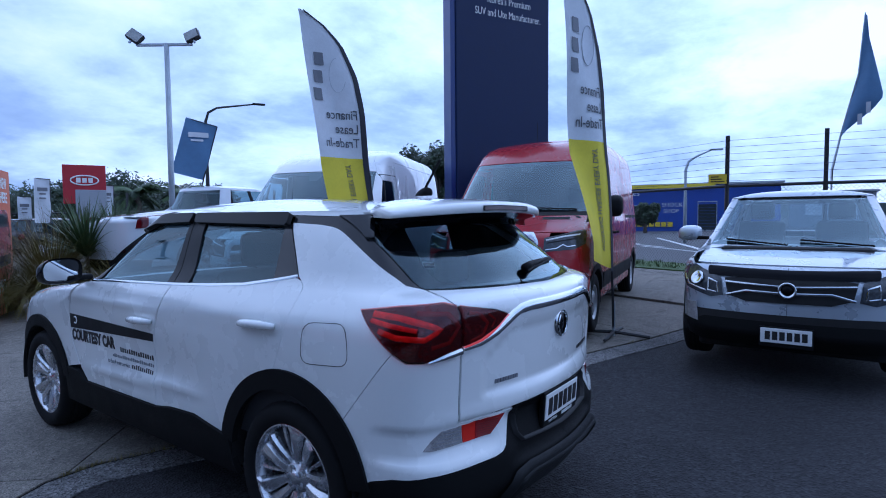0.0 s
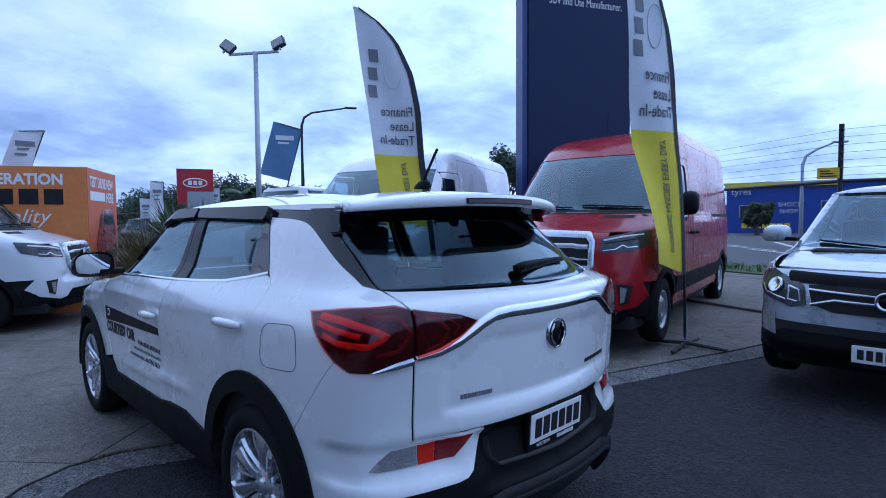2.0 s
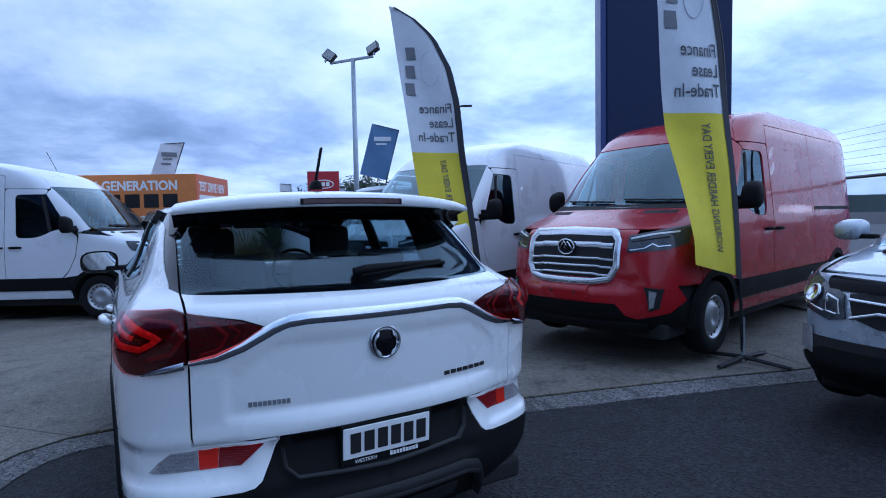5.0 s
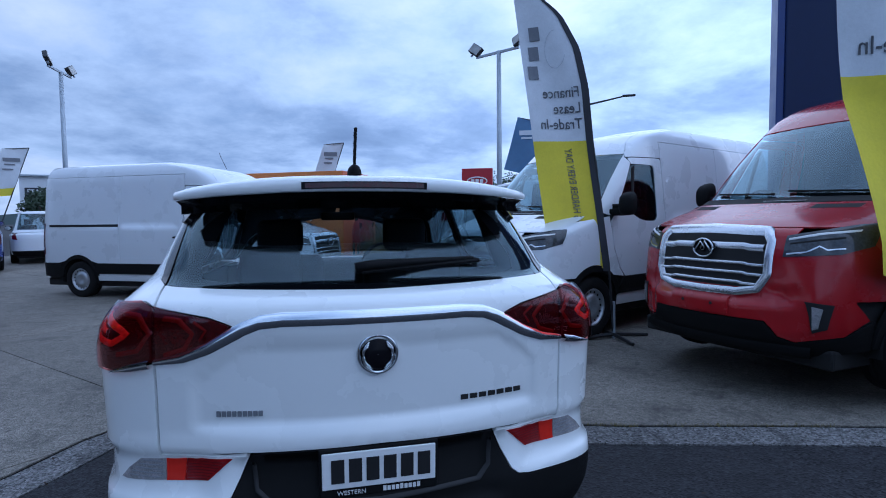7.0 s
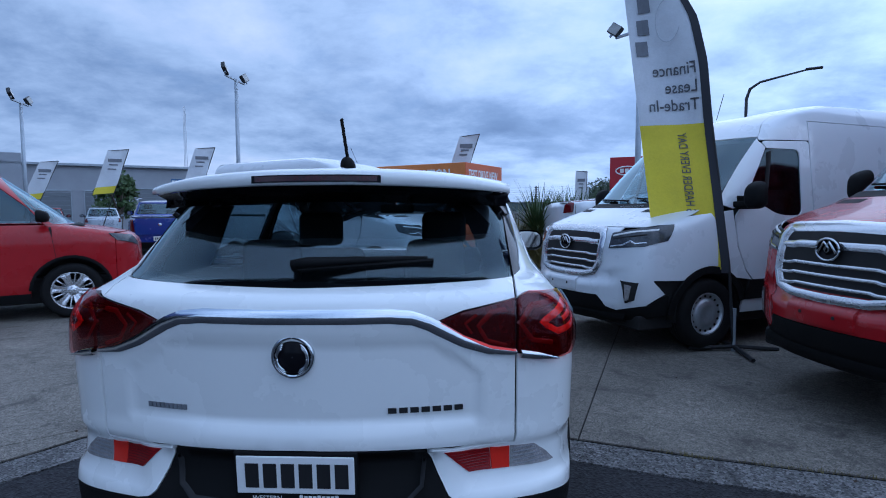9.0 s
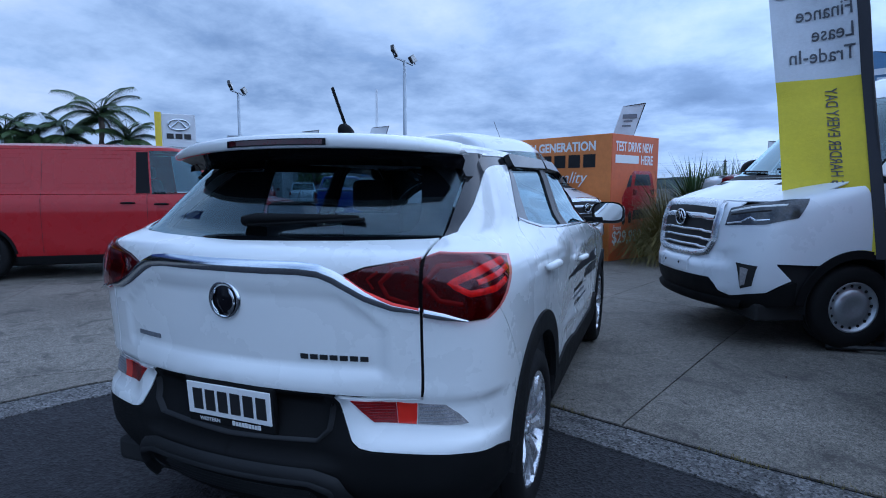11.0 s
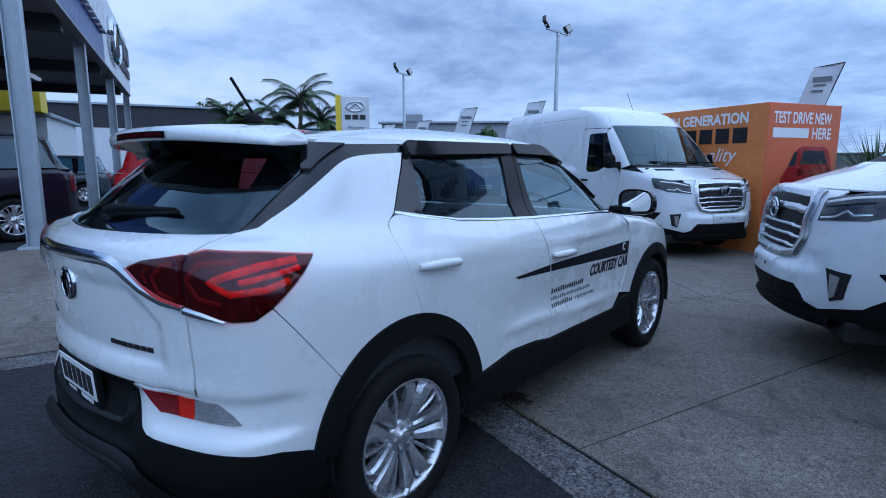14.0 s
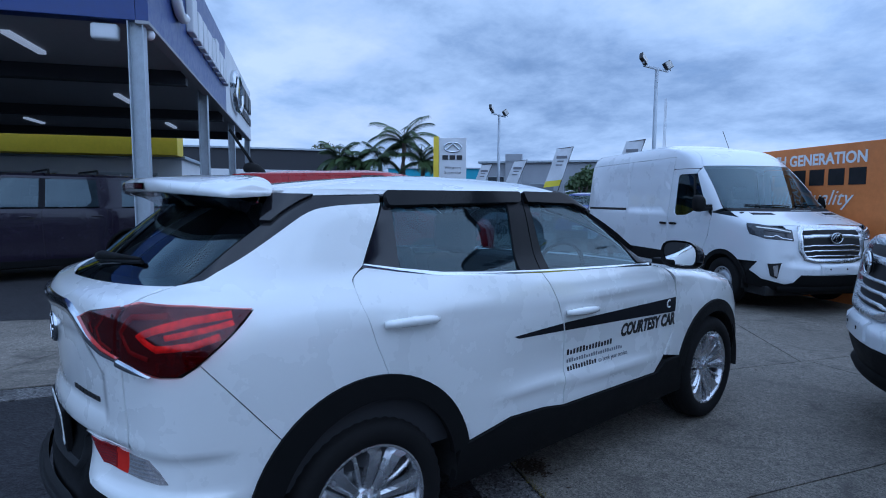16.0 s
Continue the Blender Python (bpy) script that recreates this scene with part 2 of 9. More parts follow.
def curve_of(rows):
    """A smooth function through rows of (z, value)."""
    zs, vs = np.array(rows, float).T
    t = np.linspace(zs[0], zs[-1], 500)
    v = np.interp(t, zs, vs)
    k = np.exp(-np.linspace(-2, 2, 25) ** 2)
    k /= k.sum()
    pad = np.concatenate([2 * v[0] - v[12:0:-1], v, 2 * v[-1] - v[-2:-14:-1]])
    v = np.convolve(pad, k, "valid")
    return lambda z: np.interp(z, t, v)


class Shell:
    """A vehicle's skin as a stack of rounded plan sections; y runs forwards, x to the right."""

    def __init__(self, rear, front, half, yc, n=7.0, bow_r=0.0, bow_f=0.0, relief=None, tail=None):
        self.rear, self.front, self.half, self.yc, self.n, self.bow_r, self.bow_f, self.relief = curve_of(rear), curve_of(front), curve_of(half), yc, n, bow_r, bow_f, relief
        self.tail = curve_of(tail) if tail else (lambda z: np.full(np.shape(z), float(n)))

    def base(self, a, z):
        s, c = np.sin(a), np.cos(a)
        n = np.where(c > 0, self.tail(z), self.n)
        r = (np.abs(s) ** n + np.abs(c) ** n) ** (-1 / n)
        w = self.half(z)
        x, t = r * s * w, r * c
        y = np.where(c > 0, self.yc - t * (self.yc - self.rear(z)), self.yc - t * (self.front(z) - self.yc))
        y = y + np.where(c > 0, self.bow_r, -self.bow_f) * x ** 2 * np.abs(t) ** 3
        return x, y

    def raw(self, a, z):
        x, y = self.base(a, z)
        if self.relief:
            dx, dy = self.relief(x, y, z, np.abs(np.cos(a)))
            x, y = x + np.sign(x) * dx, y + dy
        return np.stack([x, y, z], -1)

    def normal(self, a, z):
        e = 1e-3
        u = self.raw(a + e, z) - self.raw(a - e, z)
        v = self.raw(a, z + 2 * e) - self.raw(a, z - 2 * e)
        n = np.cross(u, v)
        return n / np.maximum(np.linalg.norm(n, axis=-1, keepdims=True), 1e-9)

    def pos(self, a, z, off=0.0):
        a, z = np.asarray(a, float), np.asarray(z, float)
        n = self.normal(a, z)
        return self.raw(a, z) + np.asarray(off)[..., None] * n, n

    def angle(self, kind, v, z):
        """The section's angle at x = v on the rear or front, or at y = v on the side."""
        v, z = np.asarray(v, float), np.asarray(z, float)
        if kind == "S":
            lo, hi = np.full(v.shape, 0.02), np.full(v.shape, math.pi - 0.02)
            for _ in range(40):
                mid = (lo + hi) / 2
                low = self.base(mid, z)[1] < v
                lo, hi = np.where(low, mid, lo), np.where(low, hi, mid)
            return (lo + hi) / 2
        q = np.clip(v / self.half(z), -0.9999, 0.9999)
        n = self.tail(z) if kind == "R" else self.n
        t = (1 - np.abs(q) ** n) ** (1 / n)
        a = np.arctan2(q, t)
        return a if kind == "R" else math.pi - a


def spread(sh, outline, step=0.03, close=True):
    """Points along an outline of (kind, value, z), as the section's angles and heights."""
    A, Z = [], []
    pts = outline + [outline[0]] if close else outline
    for p, q in zip(pts, pts[1:]):
        n = max(1, int(math.ceil(math.hypot(p[1] - q[1] if p[0] == q[0] else 0.4, p[2] - q[2]) / step)))
        k = np.arange(n + (0 if close else (q is pts[-1]))) / n
        z = p[2] + (q[2] - p[2]) * k
        if p[0] == q[0]:
            a = sh.angle(p[0], p[1] + (q[1] - p[1]) * k, z)
        else:
            a0, a1 = sh.angle(p[0], p[1], p[2]), sh.angle(q[0], q[1], q[2])
            a = a0 + (a1 - a0) * k
        A.append(a), Z.append(z)
    return np.concatenate(A), np.concatenate(Z)


def rounded(outline, radius, n=4):
    """Cuts the corners of an outline, all of one kind, into arcs."""
    out = []
    m = len(outline)
    for i in range(m):
        p, q, r = outline[i - 1], outline[i], outline[(i + 1) % m]
        P, Q, R = (Vector((v[1], v[2])) for v in (p, q, r))
        rad = q[3] if len(q) > 3 else radius
        if rad <= 0 or not (p[0] == q[0] == r[0]):
            out.append(q[:3])
            continue
        d0, d1 = min(rad, (P - Q).length * 0.45), min(rad, (R - Q).length * 0.45)
        a, b = Q + (P - Q).normalized() * d0, Q + (R - Q).normalized() * d1
        for k in range(n + 1):
            t = k / n
            w = (1 - t) ** 2 * a + 2 * t * (1 - t) * Q + t * t * b
            out.append((q[0], w.x, w.y))
    return out


def skin(sh, outline, off=0.0, th=0.012, grid=0.07, gap=0.002, step=0.03, bulge=None):
    """A sheet cut to an outline out of a shell, with turned-in edges. Returns vertices, faces and normals."""
    A, Z = spread(sh, outline, step)
    e = 1e-3
    scale = np.linalg.norm((sh.raw(A + e, Z) - sh.raw(A - e, Z)), axis=-1) / (2 * e)
    mean = float(np.clip(scale, 0.3, 4).mean())
    # pull the outline in by half the joint
    pts = np.stack([A * mean, Z], -1)
    area = 0.5 * np.sum(pts[:, 0] * np.roll(pts[:, 1], -1) - np.roll(pts[:, 0], -1) * pts[:, 1])
    if area < 0:
        A, Z, pts, scale = A[::-1], Z[::-1], pts[::-1], scale[::-1]
    if gap:
        d = np.roll(pts, -1, 0) - np.roll(pts, 1, 0)
        d /= np.maximum(np.linalg.norm(d, axis=-1, keepdims=True), 1e-9)
        A = A - d[:, 1] * gap / np.clip(scale, 0.3, 6)
        Z = Z + d[:, 0] * gap
    pts = np.stack([A * mean, Z], -1)
    keep = np.linalg.norm(pts - np.roll(pts, 1, 0), axis=-1) > 4e-4
    pts = pts[keep]
    lo, hi = pts.min(0), pts.max(0)
    gx = np.arange(math.floor(lo[0] / grid) + 1, math.ceil(hi[0] / grid)) * grid
    gz = np.arange(math.floor(lo[1] / grid) + 1, math.ceil(hi[1] / grid)) * grid
    inner = np.array([(x, z) for x in gx for z in gz]).reshape(-1, 2)
    if len(inner):
        far = np.min(np.linalg.norm(inner[:, None] - pts[None], axis=-1), 1) > min(grid, step) * 0.45
        inner = inner[far]
    ring = list(range(len(pts)))
    got = delaunay_2d_cdt([Vector(p) for p in pts] + [Vector(p) for p in inner], [], [ring], 1, 1e-6)
    co2, faces = np.array([tuple(v) for v in got[0]]), [list(f) for f in got[2]]
    used = sorted({i for f in faces for i in f})
    new_i = {j: i for i, j in enumerate(used)}
    faces = [[new_i[i] for i in f] for f in faces]
    co2 = co2[used]
    count = {}
    for f in faces:
        u, v, w = (co2[i] for i in f[:3])
        if (v[0] - u[0]) * (w[1] - u[1]) - (v[1] - u[1]) * (w[0] - u[0]) < 0:
            f.reverse()
        for i, j in zip(f, f[1:] + f[:1]):
            count[(i, j)] = 1
    rim = [e for e in count if (e[1], e[0]) not in count]
    co = co2 / np.array([mean, 1.0])
    o = np.full(len(co), off) if bulge is None else off + np.array([bulge(a, z) for a, z in co])
    P, N = sh.pos(co[:, 0], co[:, 1], o)
    verts, norms = [tuple(p) for p in P], [tuple(n) for n in N]
    if th:
        back, N2 = sh.pos(co[:, 0], co[:, 1], o - th)
        made = {}
        for i, j in rim:
            side = np.cross(P[j] - P[i], N[i])
            side /= max(np.linalg.norm(side), 1e-9)
            for k in (i, j):
                if k not in made:
                    made[k] = len(verts)
                    lean = N[k] * 0.35 + side
                    verts += [tuple(P[k]), tuple(back[k])]
                    norms += [tuple(lean / np.linalg.norm(lean))] * 2
            faces.append([made[j], made[i], made[i] + 1, made[j] + 1])
    return verts, faces, norms


def mesh_of(name, verts, faces, norms, flip=False):
    if flip:
        verts = [(-x, y, z) for x, y, z in verts]
        norms = [(-x, y, z) for x, y, z in norms]
        faces = [f[::-1] for f in faces]
    me = bpy.data.meshes.new(name)
    me.from_pydata(verts, [], faces)
    for p in me.polygons:
        p.use_smooth = True
    me.update()
    me.normals_split_custom_set_from_vertices(norms)
    return me


def panel(sh, name, outline, mat, parent, label="", sides=(1, -1), **kw):
    """A panel on the right side, and its mirror on the left; or one that spans the middle."""
    v, f, n = skin(sh, outline, **kw)
    obs = [link(name, mesh_of(name, v, f, n, s < 0), mat, parent, label) for s in sides]
    return obs if len(obs) > 1 else obs[0]


def band(sh, path, width, off, mat, name, parent, label="", sides=(1, -1), th=0.006, seg=5, round_=0.5, widths=None):
    """A moulding that runs along an open line on a shell."""
    A, Z = spread(sh, path, 0.02, close=False)
    e = 1e-3
    sc = np.clip(np.linalg.norm(sh.raw(A + e, Z) - sh.raw(A - e, Z), axis=-1) / (2 * e), 0.3, 6)
    d = np.stack([np.gradient(A) * sc, np.gradient(Z)], -1)
    d /= np.linalg.norm(d, axis=-1, keepdims=True)
    wd = np.full(len(A), width) if widths is None else np.interp(np.linspace(0, 1, len(A)), np.linspace(0, 1, len(widths)), widths)
    rows, norms = [], []
    for k in range(seg + 1):
        t = k / seg * 2 - 1
        h = off + th * (1 - abs(t) ** 2.5) - (0.004 if abs(t) == 1 else 0)
        P, N = sh.pos(A - d[:, 1] * wd / 2 * t / sc, Z + d[:, 0] * wd / 2 * t, np.full(len(A), h))
        rows.append(P)
        across = np.stack([-d[:, 1], d[:, 0]], -1)
        u = sh.raw(A + e, Z) - sh.raw(A - e, Z)
        u /= np.linalg.norm(u, axis=-1, keepdims=True)
        w = np.cross(N, u)
        nn = N + (across[:, :1] * u + across[:, 1:] * w) * t * round_
        norms.append(nn / np.linalg.norm(nn, axis=-1, keepdims=True))
    m = len(A)
    verts = [tuple(p) for r in rows for p in r]
    ns = [tuple(p) for r in norms for p in r]
    faces = [[k * m + i, k * m + i + 1, (k + 1) * m + i + 1, (k + 1) * m + i] for k in range(seg) for i in range(m - 1)]
    a, b = np.array(verts[faces[0][1]]) - np.array(verts[faces[0][0]]), np.array(verts[faces[0][3]]) - np.array(verts[faces[0][0]])
    if np.dot(np.cross(a, b), ns[faces[0][0]]) < 0:
        faces = [f[::-1] for f in faces]
    obs = [link(name, mesh_of(name, verts, faces, ns, s < 0), mat, parent, label) for s in sides]
    return obs if len(obs) > 1 else obs[0]


def cap(sh, name, z, crown, mat, parent, label="", lo=0.0, hi=math.pi, rings=14, seg=120, power=2.4, off=0.0):
    """The roof that closes a shell at the height z."""
    a = np.linspace(-math.pi, math.pi, seg, endpoint=False)
    edge = sh.raw(np.abs(a), np.full(seg, z))
    edge[:, 0] *= np.sign(a)
    yc = sh.yc
    verts, faces = [], []
    for k in range(rings):
        r = 1 - (k / (rings - 0.5)) ** 1.3
        for i in range(seg):
            x, y = edge[i, 0] * r, yc + (edge[i, 1] - yc) * r
            verts.append((x, y, z + off + crown(x, y, r)))
    for k in range(rings - 1):
        for i in range(seg):
            j = (i + 1) % seg
            faces.append([k * seg + j, k * seg + i, (k + 1) * seg + i, (k + 1) * seg + j])
    faces.append([(rings - 1) * seg + i for i in range(seg)][::-1])
    me = bpy.data.meshes.new(name)
    me.from_pydata(verts, [], faces)
    for p in me.polygons:
        p.use_smooth = True
    me.update()
    bm = bmesh.new()
    bm.from_mesh(me)
    bmesh.ops.recalc_face_normals(bm, faces=bm.faces[:])
    if bm.faces[-1].normal.z < 0:
        bmesh.ops.reverse_faces(bm, faces=bm.faces[:])
    bm.to_mesh(me)
    bm.free()
    return link(name, me, mat, parent, label)


def letters(text, size, mat, parent, m, name="lettering", label="", align="LEFT", flip=False, thick=0.0006, shear=0.0, bold=0.0, kind=""):
    cu = bpy.data.curves.new(name, "FONT")
    cu.body, cu.size, cu.align_x, cu.extrude, cu.shear, cu.offset = text, size, align, thick, shear, bold
    cu.resolution_u = 3
    ob = bpy.data.objects.new(name, cu)
    scene.collection.objects.link(ob)
    dg = bpy.context.evaluated_depsgraph_get()
    me = bpy.data.meshes.new_from_object(ob.evaluated_get(dg))
    bpy.data.objects.remove(ob)
    bpy.data.curves.remove(cu)
    if flip:
        me.transform(Matrix.Diagonal((-1, 1, 1, 1)))
        me.flip_normals()
    me.transform(m)
    me.materials.clear()
    return link(name, me, mat, parent, label, kind=kind)


# ---- ground ----
def lie(x, y):
    """The height of the gently sloping yard."""
    a = max(0.0, min(x - 1.0, 9.0))
    b = max(0.0, min(y - 2.8, 9.0))
    return 0.018 * a - 0.016 * b * max(0.0, min((x + 6.0) / 5.0, 1.0))


def paving(name, base, dark, pale, rough, patch, stain, grain, grit, relief, random_piece=0.0, cracks=0.0):
    """Worn paving: wide patches, darker stains, pale scuffs and a coarse grit with its own relief."""
    m = bpy.data.materials.new(name)
    m.use_nodes = True
    t = m.node_tree
    t.nodes.clear()
    n = nodes_of(t)
    co = n("ShaderNodeNewGeometry").outputs["Position"]

    def mixed(fac, a, b):
        return n("ShaderNodeMix", data_type="RGBA", i0=fac, i6=a, i7=b).outputs[2]

    def span(src, a, b, lo, hi):
        return n("ShaderNodeMapRange", i0=src, i1=a, i2=b, i3=lo, i4=hi).outputs[0]

    wide = n("ShaderNodeTexNoise", Vector=co, Scale=0.55, Detail=6.0, Roughness=0.62, Distortion=0.5).outputs["Fac"]
    blot = n("ShaderNodeTexNoise", Vector=co, Scale=3.1, Detail=8.0, Roughness=0.68, Distortion=0.9).outputs["Fac"]
    fleck = n("ShaderNodeTexNoise", Vector=co, Scale=26.0, Detail=5.0, Roughness=0.75).outputs["Fac"]
    stone = n("ShaderNodeTexVoronoi", Vector=co, Scale=grit)
    speck = n("ShaderNodeTexNoise", Vector=co, Scale=grit * 1.7, Detail=3.0, Roughness=0.7).outputs["Fac"]
    val = span(wide, 0.32, 0.68, 1 - patch, 1 + patch)
    g = span(stone.outputs["Color"], 0.0, 1.0, 1 - grain, 1 + grain)
    val = n("ShaderNodeMath", operation="MULTIPLY", i0=val, i1=g).outputs[0]
    g = span(fleck, 0.3, 0.7, 1 - patch, 1 + patch)
    val = n("ShaderNodeMath", operation="MULTIPLY", i0=val, i1=g).outputs[0]
    if random_piece:
        r = n("ShaderNodeObjectInfo").outputs["Random"]
        val = n("ShaderNodeMath", operation="MULTIPLY", i0=val, i1=span(r, 0.0, 1.0, 1 - random_piece, 1 + random_piece)).outputs[0]
    col = n("ShaderNodeVectorMath", operation="SCALE", i0=base, Scale=val).outputs[0]
    col = mixed(span(blot, 0.52, 0.72, 0.0, stain), col, (*dark, 1))
    drip = n("ShaderNodeTexNoise", Vector=co, Scale=7.5, Detail=4.0, Roughness=0.5, Distortion=0.3).outputs["Fac"]
    col = mixed(span(drip, 0.66, 0.72, 0.0, stain * 0.8), col, (*dark, 1))
    col = mixed(span(speck, 0.66, 0.76, 0.0, 0.55), col, (*pale, 1))
    if cracks:
        bend = n("ShaderNodeVectorMath", operation="ADD", i0=co, i1=n("ShaderNodeTexNoise", Vector=co, Scale=1.6, Detail=5.0).outputs["Color"])
        vein = n("ShaderNodeTexVoronoi", Vector=bend.outputs[0], Scale=0.42)
        vein.feature = "DISTANCE_TO_EDGE"
        col = mixed(span(vein.outputs["Distance"], 0.0, 0.006, cracks, 0.0), col, (*dark, 1))
    b = n("ShaderNodeBsdfPrincipled", Roughness=rough)
    b.inputs["Specular IOR Level"].default_value = 0.25
    t.links.new(col, b.inputs["Base Color"])
    t.links.new(span(wide, 0.3, 0.7, rough - 0.1, min(rough + 0.08, 1)), b.inputs["Roughness"])
    hgt = n("ShaderNodeMath", operation="MULTIPLY_ADD", i0=fleck, i1=0.8, i2=stone.outputs["Distance"])
    bp = n("ShaderNodeBump", Strength=0.8, Distance=relief, Height=hgt.outputs[0])
    t.links.new(bp.outputs[0], b.inputs["Normal"])
    n("ShaderNodeOutputMaterial", Surface=b.outputs[0])
    return m


ASPHALT = paving("asphalt", (0.026, 0.0255, 0.028), (0.010, 0.010, 0.011), (0.11, 0.11, 0.11), 0.82, 0.26, 0.7, 0.75, 70, 0.008, cracks=0.35)
CONCRETE = paving("yard_concrete", (0.160, 0.146, 0.123), (0.058, 0.053, 0.047), (0.34, 0.32, 0.28), 0.78, 0.30, 0.9, 0.62, 135, 0.0025, 0.06)
GUTTER = paving("gutter_concrete", (0.145, 0.141, 0.137), (0.03, 0.03, 0.03), (0.30, 0.295, 0.29), 0.88, 0.34, 0.8, 0.9, 85, 0.012)
JOINT = paving("joint_filler", (0.028, 0.028, 0.029), (0.012, 0.012, 0.012), (0.07, 0.07, 0.07), 0.9, 0.2, 0.5, 0.3, 120, 0.002)
ROAD = material("road_asphalt", (0.07, 0.072, 0.078), 0.85, vary=0.15, scale=0.4, bump=0.004, bump_scale=60)
GRASS = material("grass", (0.06, 0.10, 0.025), 0.9, vary=0.3, scale=2, bump=0.02, bump_scale=40)


def fill(bm, outline):
    """Closes an outline, hollow corners and all, with triangles."""
    vs = [bm.verts.new((x, y, 0)) for x, y in outline]
    for tr in tessellate_polygon([[Vector((x, y, 0)) for x, y in outline]]):
        f = bm.faces.new([vs[k] for k in tr])
        f.normal_update()
        if f.normal.z < 0:
            f.normal_flip()


def sheet(name, outline, mat, up, label="", kind="structure", thick=0.03, grid=1.0, parent=None, category=""):
    """A level sheet that follows the yard's fall."""
    bm = bmesh.new()
    fill(bm, outline)
    xs, ys = [p[0] for p in outline], [p[1] for p in outline]
    for lo, hi, no in ((max(min(xs), -1), min(max(xs), 12), (1, 0, 0)), (max(min(ys), -1), min(max(ys), 13), (0, 1, 0))):
        k = math.floor(lo / grid) + 1
        while k * grid < hi:
            bmesh.ops.bisect_plane(bm, geom=bm.verts[:] + bm.edges[:] + bm.faces[:], dist=1e-5, plane_co=(k * grid,) * 3, plane_no=no)
            k += 1
    for v in bm.verts:
        v.co.z = lie(v.co.x, v.co.y) + up
    if thick:
        ed = [e for e in bm.edges if e.is_boundary]
        r = bmesh.ops.extrude_edge_only(bm, edges=ed)
        for v in r["geom"]:
            if isinstance(v, bmesh.types.BMVert):
                v.co.z -= thick
    me = bpy.data.meshes.new(name)
    bmesh.ops.recalc_face_normals(bm, faces=bm.faces[:])
    if sum(f.normal.z for f in bm.faces if abs(f.normal.z) > 0.5) < 0:
        bmesh.ops.reverse_faces(bm, faces=bm.faces[:])
    bm.to_mesh(me)
    bm.free()
    return link(name, me, mat, parent, label, category, kind if not parent else "")


sheet("ground", [(-400, -400), (400, -400), (400, 600), (-400, 600)], ASPHALT, -0.035, "dark worn asphalt yard ground", thick=0)
# the line where asphalt meets the apron, from the canopy round to the fence
EDGE = [(-9.0, -9.0), (-4.4, -4.6), (-3.3, -2.4), (-2.8, -1.05), (-2.52, -0.2), (-2.33, 0.23), (-2.04, 0.62), (-1.86, 0.92), (-1.67, 1.34), (-1.47, 1.58), (-1.22, 1.71), (-0.95, 1.72), (-0.6, 1.60), (-0.2, 1.43), (0.71, 1.06), (1.17, 0.89), (1.8, 0.645), (2.57, 0.40), (3.46, 0.10), (4.25, -0.20), (4.95, -0.40), (6.3, -0.95), (9.5, -2.1)]


def offset_line(pts, d):
    out = []
    for k, p in enumerate(pts):
        a, b = Vector(pts[max(k - 1, 0)]), Vector(pts[min(k + 1, len(pts) - 1)])
        t = (b - a).normalized()
        out.append((p[0] + t.y * d, p[1] - t.x * d))
    return out


LOW = offset_line(EDGE, 0.29)
sheet("gutter_strip", offset_line(EDGE, 0.013) + LOW[::-1], GUTTER, -0.027, "rough grey concrete gutter strip", thick=0.03, grid=0.5)
APRON = EDGE + [(12.6, 4.0), (16, 14), (13, 24), (-12, 26), (-16, 12), (-8.6, 0.4), (-5.6, -0.6), (-7.0, -3.2), (-11.5, -7.4)]
apron = sheet("apron", APRON, JOINT, -0.027, "weathered grey concrete yard apron of large slabs", thick=0.01)


def slab_of(outline, cuts):
    """One slab: the outline cut back to its own bay, its top following the yard."""
    bm = bmesh.new()
    fill(bm, outline)
    for co, no in cuts:
        bmesh.ops.bisect_plane(bm, geom=bm.verts[:] + bm.edges[:] + bm.faces[:], dist=1e-5, plane_co=co, plane_no=no, clear_outer=True)
    if not bm.faces or sum(f.calc_area() for f in bm.faces) < 0.02:
        bm.free()
        return None
    bmesh.ops.triangulate(bm, faces=bm.faces[:])
    for co, no in (((1, 0, 0), (1, 0, 0)), ((10, 0, 0), (1, 0, 0)), ((0, 2.8, 0), (0, 1, 0)), ((0, 11.8, 0), (0, 1, 0))):
        bmesh.ops.bisect_plane(bm, geom=bm.verts[:] + bm.edges[:] + bm.faces[:], dist=1e-5, plane_co=co, plane_no=no)
    for f in bm.faces:
        if f.normal.z < 0:
            f.normal_flip()
    for v in bm.verts:
        v.co.z = lie(v.co.x, v.co.y) - 0.018
    r = bmesh.ops.extrude_edge_only(bm, edges=[e for e in bm.edges if e.is_boundary])
    for v in r["geom"]:
        if isinstance(v, bmesh.types.BMVert):
            v.co.z -= 0.009
    return bm


